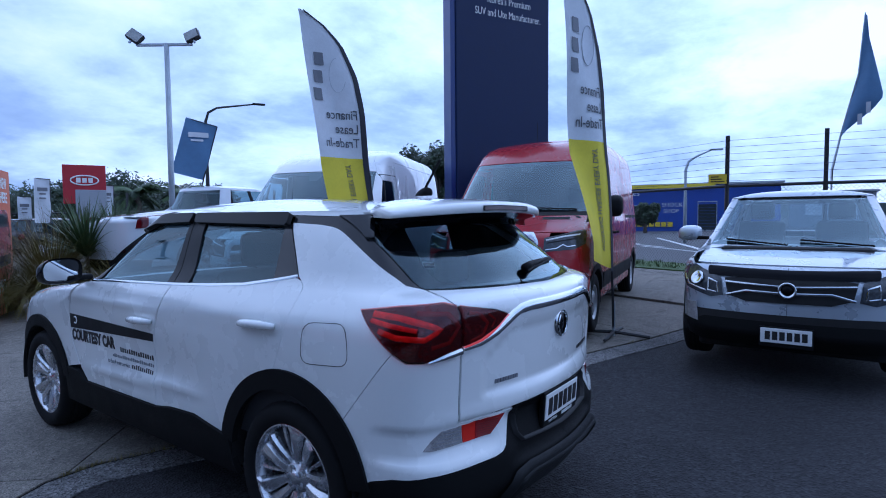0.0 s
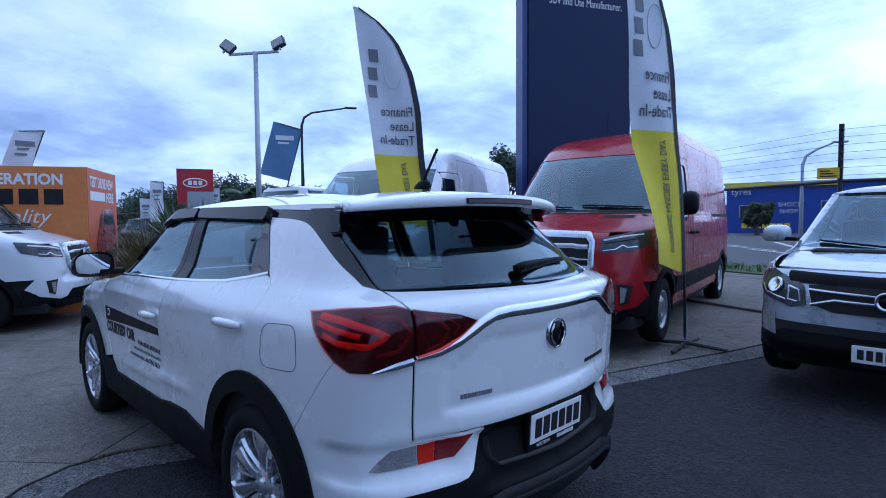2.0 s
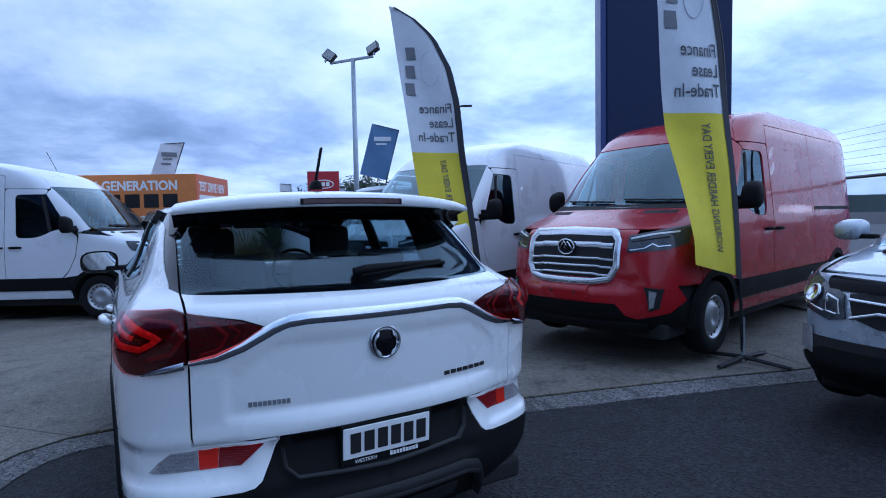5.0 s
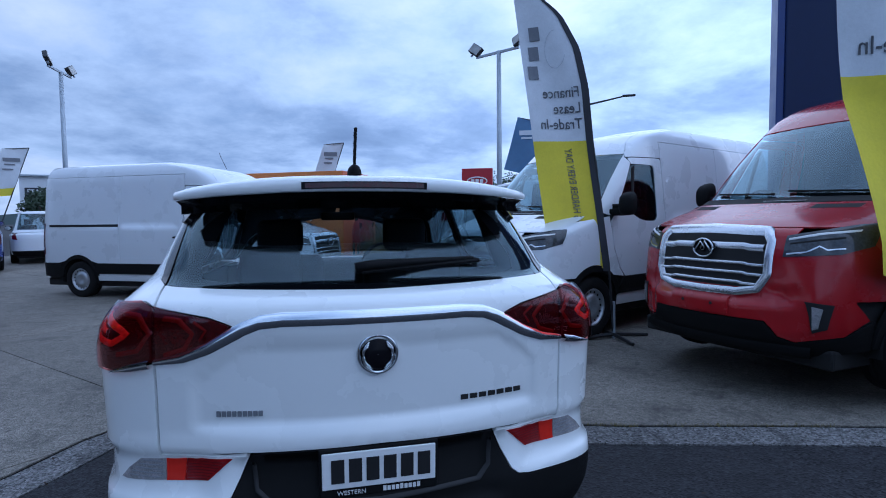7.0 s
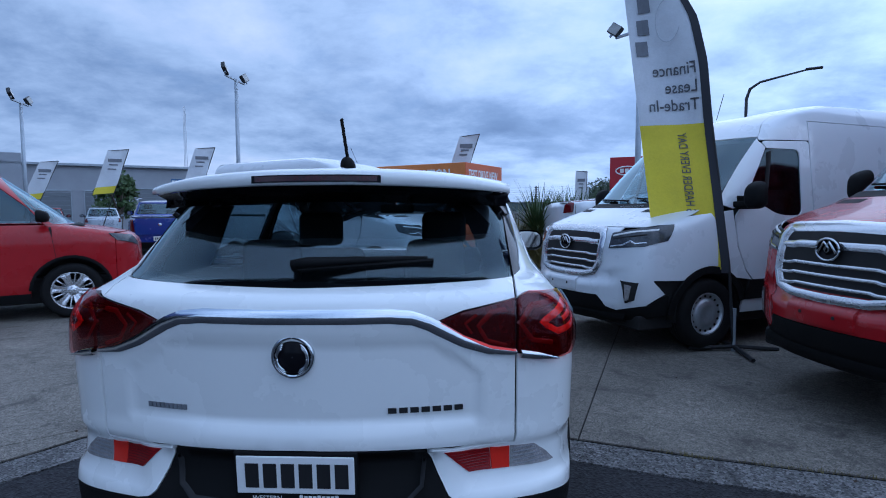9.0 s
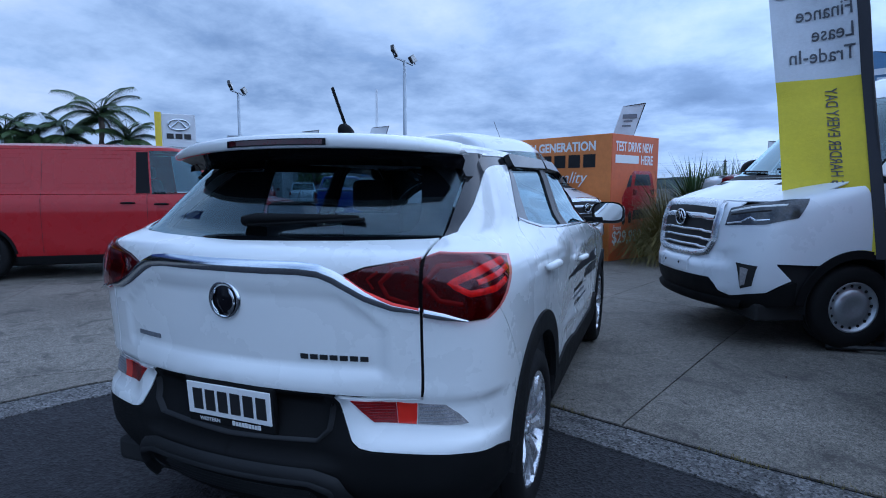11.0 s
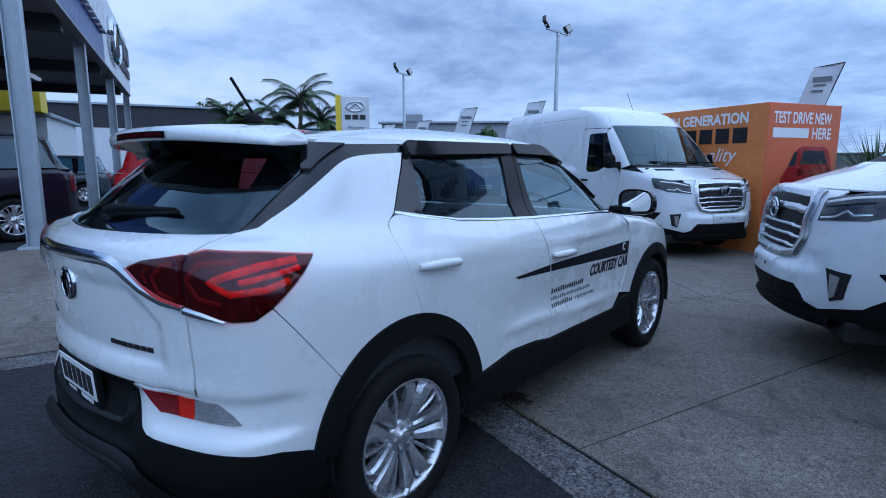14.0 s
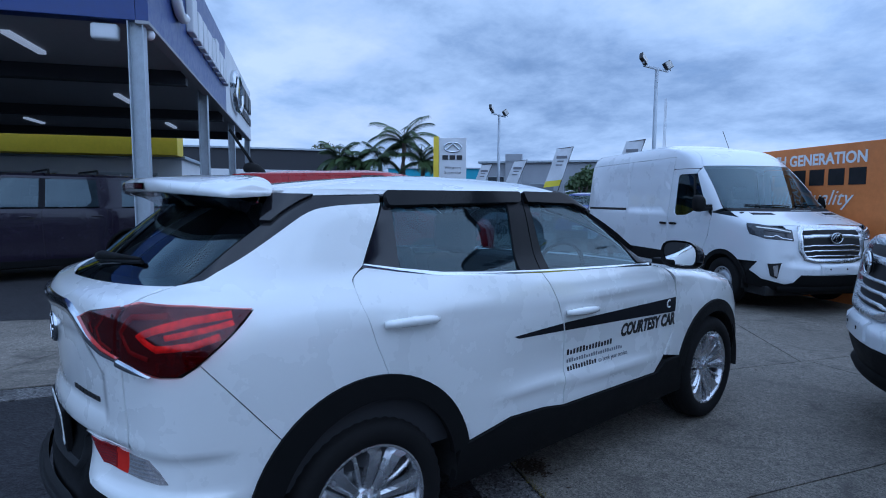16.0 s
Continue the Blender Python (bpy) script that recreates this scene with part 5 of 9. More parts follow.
panel(KS, "cabin_lining", [("S", 2.0, 0.45), ("S", 2.0, 1.06), ("S", 1.0, 1.10), ("S", 0.40, 1.13), ("S", 0.19, 1.16), ("S", 0.20, 1.45), ("S", -0.10, 1.44), ("S", -0.40, 1.25), ("S", -0.50, 1.17), ("S", -0.46, 0.45)], SEAT, K, "dark cabin lining", off=-0.045, th=0.01, gap=0)
bm = bmesh.new()
box(bm, -0.60, 0.60, -0.38, 1.42, 1.478, 1.492, 0.005)
part("headlining", bm, LINING, K)

for s in (1, -1):
    for y in (0.0, 2.675):
        alloy_wheel("wheel", K, Matrix.Translation((s * 0.770, y if y else -0.012, 0.333 if y else 0.318 if s < 0 else 0.292)) @ (Matrix.Identity(4) if s > 0 else Matrix.Rotation(math.pi, 4, "Z")) @ Matrix.Rotation(0.3 + y, 4, "X"), r=0.350, rim=0.247, fine=True)


# ---- panel vans ----
def v_relief(x, y, z, c):
    side = np.clip(1 - c / 0.6, 0, 1)
    st = lambda v, a, b: np.clip((v - a) / (b - a), 0, 1) ** 2 * (3 - 2 * np.clip((v - a) / (b - a), 0, 1))
    g = lambda v, m, s: np.exp(-((v - m) / s) ** 2)
    rec = st(z, 1.33, 1.36) * (1 - st(z, 2.08, 2.11)) * (st(y, -0.82, -0.79) * (1 - st(y, 0.88, 0.91)) + st(y, 1.0, 1.03) * (1 - st(y, 2.22, 2.25)))
    bulge = 0.022 * np.exp(-((np.hypot(y, (z - 0.35)) - 0.50) / 0.10) ** 2) * (z > 0.3) + 0.02 * np.exp(-((np.hypot(y - 3.76, (z - 0.35)) - 0.50) / 0.12) ** 2) * (z > 0.3)
    dx = side * (-0.014 * rec + bulge - 0.012 * g(z, 1.18, 0.05) * st(y, 2.2, 2.6))
    front = np.clip((c - 0.75) / 0.2, 0, 1) * (y > 2)
    ax = np.abs(x)
    dy = front * (0.05 * st(0.70 - z, 0, 0.05) * st(z, 0.28, 0.36) * (1 - st(ax, 0.6, 0.75)) - 0.03 * st(ax, 0.5, 0.56) * (1 - st(ax, 0.70, 0.8)) * st(z, 0.44, 0.5) * (1 - st(z, 0.72, 0.8)))
    return dx, dy


VS = Shell(rear=[(0.2, -0.98), (0.35, -1.03), (2.1, -1.02), (2.3, -1.0), (2.42, -0.97), (2.50, -0.92)],
           front=[(0.2, 4.56), (0.35, 4.70), (0.5, 4.75), (0.7, 4.755), (1.0, 4.72), (1.14, 4.68), (1.20, 4.60), (1.27, 4.40), (1.34, 4.16), (1.40, 4.0), (1.46, 3.90), (1.6, 3.76), (1.8, 3.55), (2.0, 3.32), (2.12, 3.17), (2.25, 3.0), (2.37, 2.74), (2.45, 2.4), (2.50, 2.0)],
           half=[(0.2, 0.90), (0.35, 0.965), (0.6, 0.99), (1.0, 0.995), (1.25, 0.985), (1.4, 0.97), (1.8, 0.925), (2.1, 0.89), (2.25, 0.87), (2.37, 0.835), (2.45, 0.785), (2.50, 0.73)],
           yc=1.4, n=11.0, bow_r=0.04, bow_f=0.26, relief=v_relief)
VA, VI = 0.47, 0.40


def build_van(m, paint, label):
    V = thing("panel_van", m, label, "van", "new panel vans on the yard")
    P = lambda *a, **k: panel(VS, a[0], a[1], a[2], V, *a[3:], **k)
    P("underbody_side", [("R", 0.0, 0.4), ("R", 0.0, 2.3), ("S", 2.2, 2.3), ("S", 2.3, 1.3), ("S", 4.0, 1.2), ("F", 0.6, 1.1), ("F", 0.0, 1.1), ("F", 0.0, 0.35), ("S", 4.2, 0.35)] + arc(3.76, 0.35, VI + 0.02, -2, 182) + arc(0, 0.35, VI + 0.02, -2, 182), INNER, off=-0.05, th=0, gap=0, grid=0.15)
    for cy in (0.0, 3.76):
        for s in (1, -1):
            bm = bmesh.new()
            rows = []
            for a in np.linspace(-8, 188, 20):
                c, q = math.cos(radians(a)), math.sin(radians(a))
                rows.append([bm.verts.new((s * x, cy + (VI + 0.01) * c, 0.35 + (VI + 0.01) * q)) for x in (0.97, 0.6)])
            for a, b in zip(rows, rows[1:]):
                bm.faces.new((a[0], a[1], b[1], b[0]))
            bm.faces.new([r[1] for r in rows])
            part("wheel_well", bm, INNER, V)
    bm = bmesh.new()
    box(bm, -0.85, 0.85, -0.9, 4.5, 0.22, 0.36, 0.02)
    part("floor_pan", bm, INNER, V)
    # side panels
    P("rear_side_panel", [("S", -0.96, 0.665), ("S", -0.47, 0.665)] + arc(0, 0.35, VA, 138, 42)[1:-1] + [("S", 0.47, 0.665), ("S", 0.945, 0.665), ("S", 0.945, 2.285), ("S", -0.94, 2.285)], paint, grid=0.09)
    P("sliding_door", [("S", 0.95, 0.665), ("S", 2.34, 0.665), ("S", 2.34, 2.285), ("S", 0.95, 2.285)], paint, grid=0.09)
    P("front_door", rounded([("S", 2.35, 0.665, 0), ("S", 3.2, 0.665, 0), ("S", 3.30, 0.76, 0.05), ("S", 3.42, 1.0, 0.05), ("S", 3.46, 1.30, 0.03), ("S", 3.30, 1.44, 0), ("S", 3.10, 1.42, 0.1), ("S", 2.86, 1.30, 0.2), ("S", 2.52, 1.30, 0.08), ("S", 2.50, 1.98, 0.08), ("S", 2.95, 1.98, 0), ("S", 2.99, 2.06, 0.06), ("S", 2.35, 2.075, 0.05)], 0.02), paint, grid=0.07)
    P("door_window", rounded([("S", 2.51, 1.30), ("S", 2.86, 1.30), ("S", 3.10, 1.42), ("S", 3.30, 1.44), ("S", 2.95, 1.98), ("S", 2.50, 1.98)], 0.06), PANE, th=0, gap=-0.004, off=-0.012)
    band(VS, [("S", 3.04, 1.40), ("S", 2.92, 1.95)], 0.05, -0.006, INNER, "window_divider", V, th=0.004)
    P("front_fender", [("S", 3.225, 0.665), ("S", 3.31, 0.76), ("S", 3.43, 1.0), ("S", 3.47, 1.30), ("S", 3.47, 1.36), ("F", 0.90, 1.30), ("S", 4.25, 1.22), ("S", 4.36, 1.06), ("S", 4.38, 0.95), ("S", 4.40, 0.70)] + arc(3.76, 0.35, VA, 47, 133, 14)[0:], paint, grid=0.07)
    P("roof_side", [("S", -0.93, 2.29), ("S", 2.345, 2.29), ("S", 2.345, 2.08), ("S", 2.99, 2.068), ("F", 0.80, 2.10), ("F", 0.78, 2.16), ("F", 0.70, 2.3), ("F", 0.62, 2.497), ("S", -0.85, 2.497)], paint, grid=0.09)
    P("front_pillar", [("S", 3.47, 1.37), ("S", 3.31, 1.445), ("S", 2.96, 1.99), ("S", 3.0, 2.06), ("F", 0.80, 2.10), ("F", 0.86, 1.7), ("F", 0.90, 1.43)], paint, grid=0.07)
    P("rear_doors", [("R", -0.9, 0.5), ("R", 0.9, 0.5), ("R", 0.93, 1.4), ("R", 0.84, 2.28), ("R", -0.84, 2.28), ("R", -0.93, 1.4)], paint, sides=(1,), grid=0.15)
    P("rear_corner", [("R", 0.9, 0.5), ("S", -0.965, 0.5), ("S", -0.965, 0.665), ("S", -0.945, 2.285), ("R", 0.845, 2.285), ("R", 0.935, 1.4)], paint, grid=0.12)
    P("tail_lamp", [("S", -0.93, 0.82), ("S", -0.93, 1.42), ("R", 0.92, 1.42), ("R", 0.94, 0.82)], TAIL_MID, "tall red tail lamp", off=0.006)
    P("lower_moulding", [("S", 0.43, 0.47), ("S", 3.30, 0.47), ("S", 3.30, 0.55), ("S", 3.26, 0.66), ("S", 0.40, 0.66)], PLASTIC, "black side moulding", off=0.008, th=0.02)
    P("lower_moulding", [("S", -0.96, 0.40), ("S", -0.40, 0.40), ("S", -0.41, 0.66), ("S", -0.96, 0.66)], PLASTIC, "black side moulding", off=0.008, th=0.02)
    P("sill", [("S", 0.42, 0.33), ("S", 3.33, 0.33), ("S", 3.31, 0.465), ("S", 0.42, 0.465)], paint, off=-0.012, th=0.02)
    P("arch_lip", arc(0, 0.35, VA, 10, 175, 22) + arc(0, 0.35, VI, 175, 10, 22), PLASTIC, "black wheel-arch lip", off=0.006, th=0.03)
    P("arch_lip", arc(3.76, 0.35, VA, 2, 165, 22) + arc(3.76, 0.35, VI, 165, 2, 22), PLASTIC, "black wheel-arch lip", off=0.010, th=0.03)
    for ob in P("slide_rail", [("S", -0.70, 1.345), ("S", 0.93, 1.345), ("S", 0.93, 1.395), ("S", -0.70, 1.395)], INNER, "recessed sliding-door rail", off=0.004, th=0.004):
        pass
    # nose
    P("bonnet", [("F", -0.90, 1.20), ("F", 0.90, 1.20), ("F", 0.90, 1.30), ("F", 0.88, 1.385), ("F", -0.88, 1.385), ("F", -0.90, 1.30)], paint, sides=(1,), grid=0.07)
    P("cowl", [("F", -0.88, 1.388), ("F", 0.88, 1.388), ("F", 0.89, 1.435), ("F", -0.89, 1.435)], INNER, sides=(1,), off=-0.004)
    for s in (1, -1):
        P("bonnet_vent", [("F", 0.42, 1.335), ("F", 0.72, 1.335), ("F", 0.72, 1.368), ("F", 0.42, 1.368)], INNER, sides=(s,), off=0.002, th=0.002)
    P("grille_panel", [("F", -0.62, 1.198), ("F", -0.62, 0.69), ("F", 0.62, 0.69), ("F", 0.62, 1.198)], paint, sides=(1,), off=-0.004)
    P("grille_well", [("F", -0.44, 0.76), ("F", 0.44, 0.76), ("F", 0.47, 0.85), ("F", 0.47, 1.15), ("F", -0.47, 1.15), ("F", -0.47, 0.85)], INNER, sides=(1,), off=0.004, th=0.004)
    fr = [("F", -0.30, 0.725), ("F", 0.0, 0.72), ("F", 0.30, 0.725), ("F", 0.43, 0.755), ("F", 0.485, 0.86), ("F", 0.485, 1.10), ("F", 0.44, 1.165), ("F", 0.0, 1.18), ("F", -0.44, 1.165), ("F", -0.485, 1.10), ("F", -0.485, 0.86), ("F", -0.43, 0.755), ("F", -0.29, 0.725)]
    band(VS, fr, 0.058, 0.006, SATIN, "grille_frame", V, "satin silver grille frame", sides=(1,), th=0.035)
    for z, w in ((0.795, 0.43), (0.865, 0.455), (0.935, 0.46), (1.06, 0.45)):
        band(VS, [("F", -w, z - 0.012), ("F", -w + 0.1, z - 0.010), ("F", -w + 0.14, z), ("F", 0.0, z), ("F", w - 0.14, z), ("F", w - 0.1, z - 0.010), ("F", w, z - 0.012)], 0.022 if z < 1.05 else 0.05, 0.006, SATIN, "grille_slat", V, "satin silver slat", sides=(1,), th=0.022)
    a = VS.angle("F", np.array([0.0]), np.array([1.03]))
    p = Vector(VS.pos(a, np.array([1.03]), 0.03)[0][0])
    bm = bmesh.new()
    lathe(bm, [(0.001, 0.006), (0.082, 0.006), (0.09, 0.012), (0.096, 0.008), (0.098, 0.0)], 32)
    bmesh.ops.scale(bm, vec=(1, 1, 0.78), verts=bm.verts[:])
    bd = part("badge", bm, GLOSSBLACK, V, "oval chrome badge", smooth=True)
    bd.matrix_local = Matrix.Translation(p) @ Matrix.Rotation(radians(90), 4, "Z")
    bm = bmesh.new()
    tube(bm, [(0.012, 0.09 * math.cos(t), 0.07 * math.sin(t)) for t in np.linspace(0, 6.2832, 33)], 0.008, 6)
    for q in ([(-0.07, -0.02), (-0.02, 0.05), (0.02, 0.0), (0.0, -0.025), (-0.022, 0.0), (0.02, 0.05), (0.07, -0.02)],):
        tube(bm, [(0.014, u, w) for u, w in q], 0.010, 6)
    part("badge_mark", bm, CHROME, bd, smooth=True)
    lamps = P("headlamp", [("F", 0.57, 0.99), ("F", 0.57, 1.14), ("F", 0.75, 1.18), ("S", 4.30, 1.215), ("S", 4.16, 1.225), ("S", 4.26, 1.07), ("F", 0.86, 1.015)], LAMPGLASS, "angular clear headlamp", off=0.006, th=0.015, grid=0.05)
    for ob, s in zip(lamps, (1, -1)):
        band(VS, [("F", 0.59, 1.115), ("F", 0.74, 1.15), ("S", 4.32, 1.175)], 0.016, 0.007, PLATE_WHITE, "daylight_strip", ob, "white light strip", sides=(s,), th=0.003)
        band(VS, [("F", 0.59, 1.012), ("F", 0.70, 1.028), ("F", 0.76, 1.07), ("F", 0.80, 1.045), ("F", 0.87, 1.055)], 0.016, 0.007, CHROME, "reflector_bowl", ob, "bright reflector", sides=(s,), th=0.003)
        band(VS, [("F", 0.60, 1.085), ("F", 0.86, 1.13)], 0.014, 0.007, INNER, "lamp_bezel", ob, sides=(s,), th=0.003)
    P("front_bumper", [("F", -0.6, 0.695), ("F", 0.6, 0.695), ("F", 0.565, 0.99), ("F", 0.85, 1.03), ("S", 4.31, 1.08), ("S", 4.36, 0.95), ("S", 4.39, 0.69), ("S", 4.28, 0.58), ("F", 0.93, 0.5), ("F", 0.86, 0.50), ("F", 0.62, 0.42), ("F", 0.58, 0.44), ("F", 0.52, 0.54), ("F", -0.52, 0.54), ("F", -0.58, 0.44), ("F", -0.62, 0.42), ("F", -0.86, 0.50)][:3]
      + [("F", 0.565, 0.99), ("F", 0.85, 1.03), ("S", 4.31, 1.08), ("S", 4.37, 0.95), ("S", 4.39, 0.69), ("S", 4.28, 0.57), ("F", 0.88, 0.46), ("F", 0.66, 0.40), ("F", 0.57, 0.43), ("F", 0.50, 0.535), ("F", 0.0, 0.535), ("F", 0.0, 0.695)], paint, grid=0.06)
    P("lower_bumper", [("F", 0.0, 0.30), ("F", 0.7, 0.30), ("S", 4.24, 0.36), ("S", 4.24, 0.56), ("F", 0.88, 0.455), ("F", 0.66, 0.395), ("F", 0.565, 0.425), ("F", 0.495, 0.53), ("F", 0.0, 0.53)], PLASTIC, "black lower bumper", gap=0)
    band(VS, [("F", -0.72, 0.335), ("F", 0.0, 0.335), ("F", 0.72, 0.335)], 0.07, 0.0, PLASTIC, "chin_spoiler", V, sides=(1,), th=0.05)
    P("fog_surround", [("F", 0.75, 0.475), ("F", 0.825, 0.51), ("F", 0.855, 0.68), ("F", 0.71, 0.695), ("F", 0.72, 0.67), ("F", 0.735, 0.6)], INNER, off=0.006)
    P("fog_lamp", [("F", 0.752, 0.50), ("F", 0.785, 0.515), ("F", 0.808, 0.65), ("F", 0.752, 0.665)], CLEARLENS, "slim clear fog lamp", off=0.012)
    P("plate_mount", [("F", -0.26, 0.555), ("F", 0.26, 0.555), ("F", 0.26, 0.68), ("F", -0.26, 0.68)], paint, sides=(1,), off=0.016, th=0.02)
    for x in (-0.13, 0.13):
        a = VS.angle("F", np.array([x]), np.array([0.62]))
        p = Vector(VS.pos(a, np.array([0.62]), 0.014)[0][0])
        bm = bmesh.new()
        cyl(bm, p, p + Vector((0, 0.006, 0)), 0.012, 0.012, 12)
        part("mount_hole", bm, INNER, V)
    P("windscreen", [("F", -0.89, 1.437), ("F", 0.89, 1.437), ("F", 0.86, 1.7), ("F", 0.80, 2.10), ("F", -0.80, 2.10), ("F", -0.86, 1.7)], SCREEN, sides=(1,), th=0, gap=0, off=-0.006, grid=0.1)
    P("screen_frit", [("F", -0.80, 2.10), ("F", 0.80, 2.10), ("F", 0.82, 2.05), ("F", 0.1, 2.05), ("F", 0.06, 1.97), ("F", -0.06, 1.97), ("F", -0.1, 2.05), ("F", -0.82, 2.05)], INNER, sides=(1,), th=0, gap=0, off=-0.009)
    P("forehead", [("F", -0.80, 2.104), ("F", 0.80, 2.104), ("F", 0.78, 2.16), ("F", 0.70, 2.3), ("F", 0.62, 2.497), ("F", -0.62, 2.497), ("F", -0.70, 2.3), ("F", -0.78, 2.16)], paint, sides=(1,), grid=0.08)
    cap(VS, "roof", 2.495, lambda x, y, r: 0.075 * (1 - r ** 3), paint, V)
    for x0, x1 in ((-0.75, -0.1), (0.0, 0.65)):
        bm = bmesh.new()
        pts = []
        for k in range(6):
            a = VS.angle("F", np.array([x0 + (x1 - x0) * k / 5]), np.array([1.45 + 0.025 * k / 5]))
            pts.append(Vector(VS.pos(a, np.array([1.45 + 0.025 * k / 5]), 0.012)[0][0]))
        tube(bm, pts, 0.010, 6)
        part("wiper", bm, PLASTIC, V)
    bm = bmesh.new()
    tube(bm, [(0.05, 2.62, 2.42), (0.08, 2.48, 2.74)], 0.004, 6)
    part("antenna", bm, PLASTIC, V)
    for s in (1, -1):
        for y0 in (2.14, 2.42):
            p0, n0 = on_side(VS, y0, 1.15, 0.01, s)
            bm = bmesh.new()
            tube(bm, [p0, p0 + n0 * 0.025 + Vector((0, 0.05, 0)), p0 + n0 * 0.03 + Vector((0, 0.12, 0)), p0 + Vector((0, 0.19, 0))], [0.014, 0.02, 0.02, 0.014], 8)
            part("door_handle", bm, PLASTIC, V, "black door handle", smooth=True)
        side_mirror(V, Matrix.Translation((s * 1.14, 3.36, 1.50)) @ Matrix.Rotation(radians(-s * 6), 4, "Z"), PLASTIC, s, big=True)
        bm = bmesh.new()
        box(bm, s * 0.93 - 0.06, s * 0.93 + 0.16 * s, 3.36, 3.44, 1.38, 1.48, 0.015)
        part("mirror_stalk", bm, PLASTIC, V)
    for x in (-0.45, 0.45):
        seat(V, x, 2.6, 0.72, "cab_seat", 0.5)
    bm = bmesh.new()
    box(bm, -0.85, 0.85, 3.45, 3.95, 1.1, 1.38, 0.06)
    part("dashboard", bm, SEAT, V, smooth=True)
    bm = bmesh.new()
    box(bm, -0.86, 0.86, 2.2, 2.24, 0.6, 2.2, 0.01)
    part("bulkhead", bm, CABIN, V)
    bm = bmesh.new()
    mw = Matrix.Translation((0.45, 3.35, 1.36)) @ Matrix.Rotation(radians(50), 4, "X")
    tube(bm, [mw @ Vector((0.2 * math.cos(t), 0.2 * math.sin(t), 0)) for t in np.linspace(0, 6.2832, 25)], 0.014, 8)
    part("steering_wheel", bm, INNER, V, smooth=True)
    bm = bmesh.new()
    box(bm, -0.3, 0.05, 3.86, 4.0, 1.40, 1.405, m=Matrix.Rotation(0.0, 4, "X"))
    part("dash_papers", bm, PLATE_WHITE, V)
    for s in (1, -1):
        for y in (0.0, 3.76):
            steel_wheel("wheel", V, Matrix.Translation((s * 0.865, y, 0.35)) @ (Matrix.Identity(4) if s > 0 else Matrix.Rotation(math.pi, 4, "Z")) @ Matrix.Rotation(0.2 + y, 4, "X"))
    return V


def heading(x, y, ang, z=None):
    """A pose on the yard that faces along the angle, in degrees from the x axis."""
    return pose(x, y, lie(x, y) - 0.02 if z is None else z, 0, 0, ang - 90)


def ahead_of(x, y, ang, d):
    return x + d * math.cos(radians(ang)), y + d * math.sin(radians(ang)), ang


def repaint(ob, old, paint):
    for o in ob.children_recursive:
        if o.type == "MESH" and o.material_slots and o.material_slots[0].material == old:
            o.material_slots[0].material = paint
    return ob


WV = ahead_of(1.53, 3.41, 204.0, -4.76)
RV = ahead_of(2.80, 1.155, 190.4, -4.76)
LV = ahead_of(0.17, 7.8, -28.0, -4.76)
van = build_van(heading(*WV), VANWHITE, "white panel van with a silver slatted grille, new on the concrete")
red_van = repaint(copy_thing(van, heading(*RV)), VANWHITE, RED)
tagged(red_van, "bright red panel van with a silver slatted grille", "van")
left_van = copy_thing(van, heading(*LV))
tagged(left_van, "white panel van parked beside an orange display box", "van")


def shorten(van, front, k, axle):
    """Draws in the load space behind the cab for the short-wheelbase van."""
    for o in van.children:
        if o.type == "MESH" and o.matrix_local.translation.length < 0.01:
            o.data = o.data.copy()
            for v in o.data.vertices:
                if v.co.y < front:
                    v.co.y = front - (front - v.co.y) * k
        elif "wheel" in o.name and abs(o.matrix_local.translation.y) < 0.5:
            m = o.matrix_local.copy()
            m.translation.y = axle
            o.matrix_local = m


shorten(van, 2.2, 0.74, 0.57)


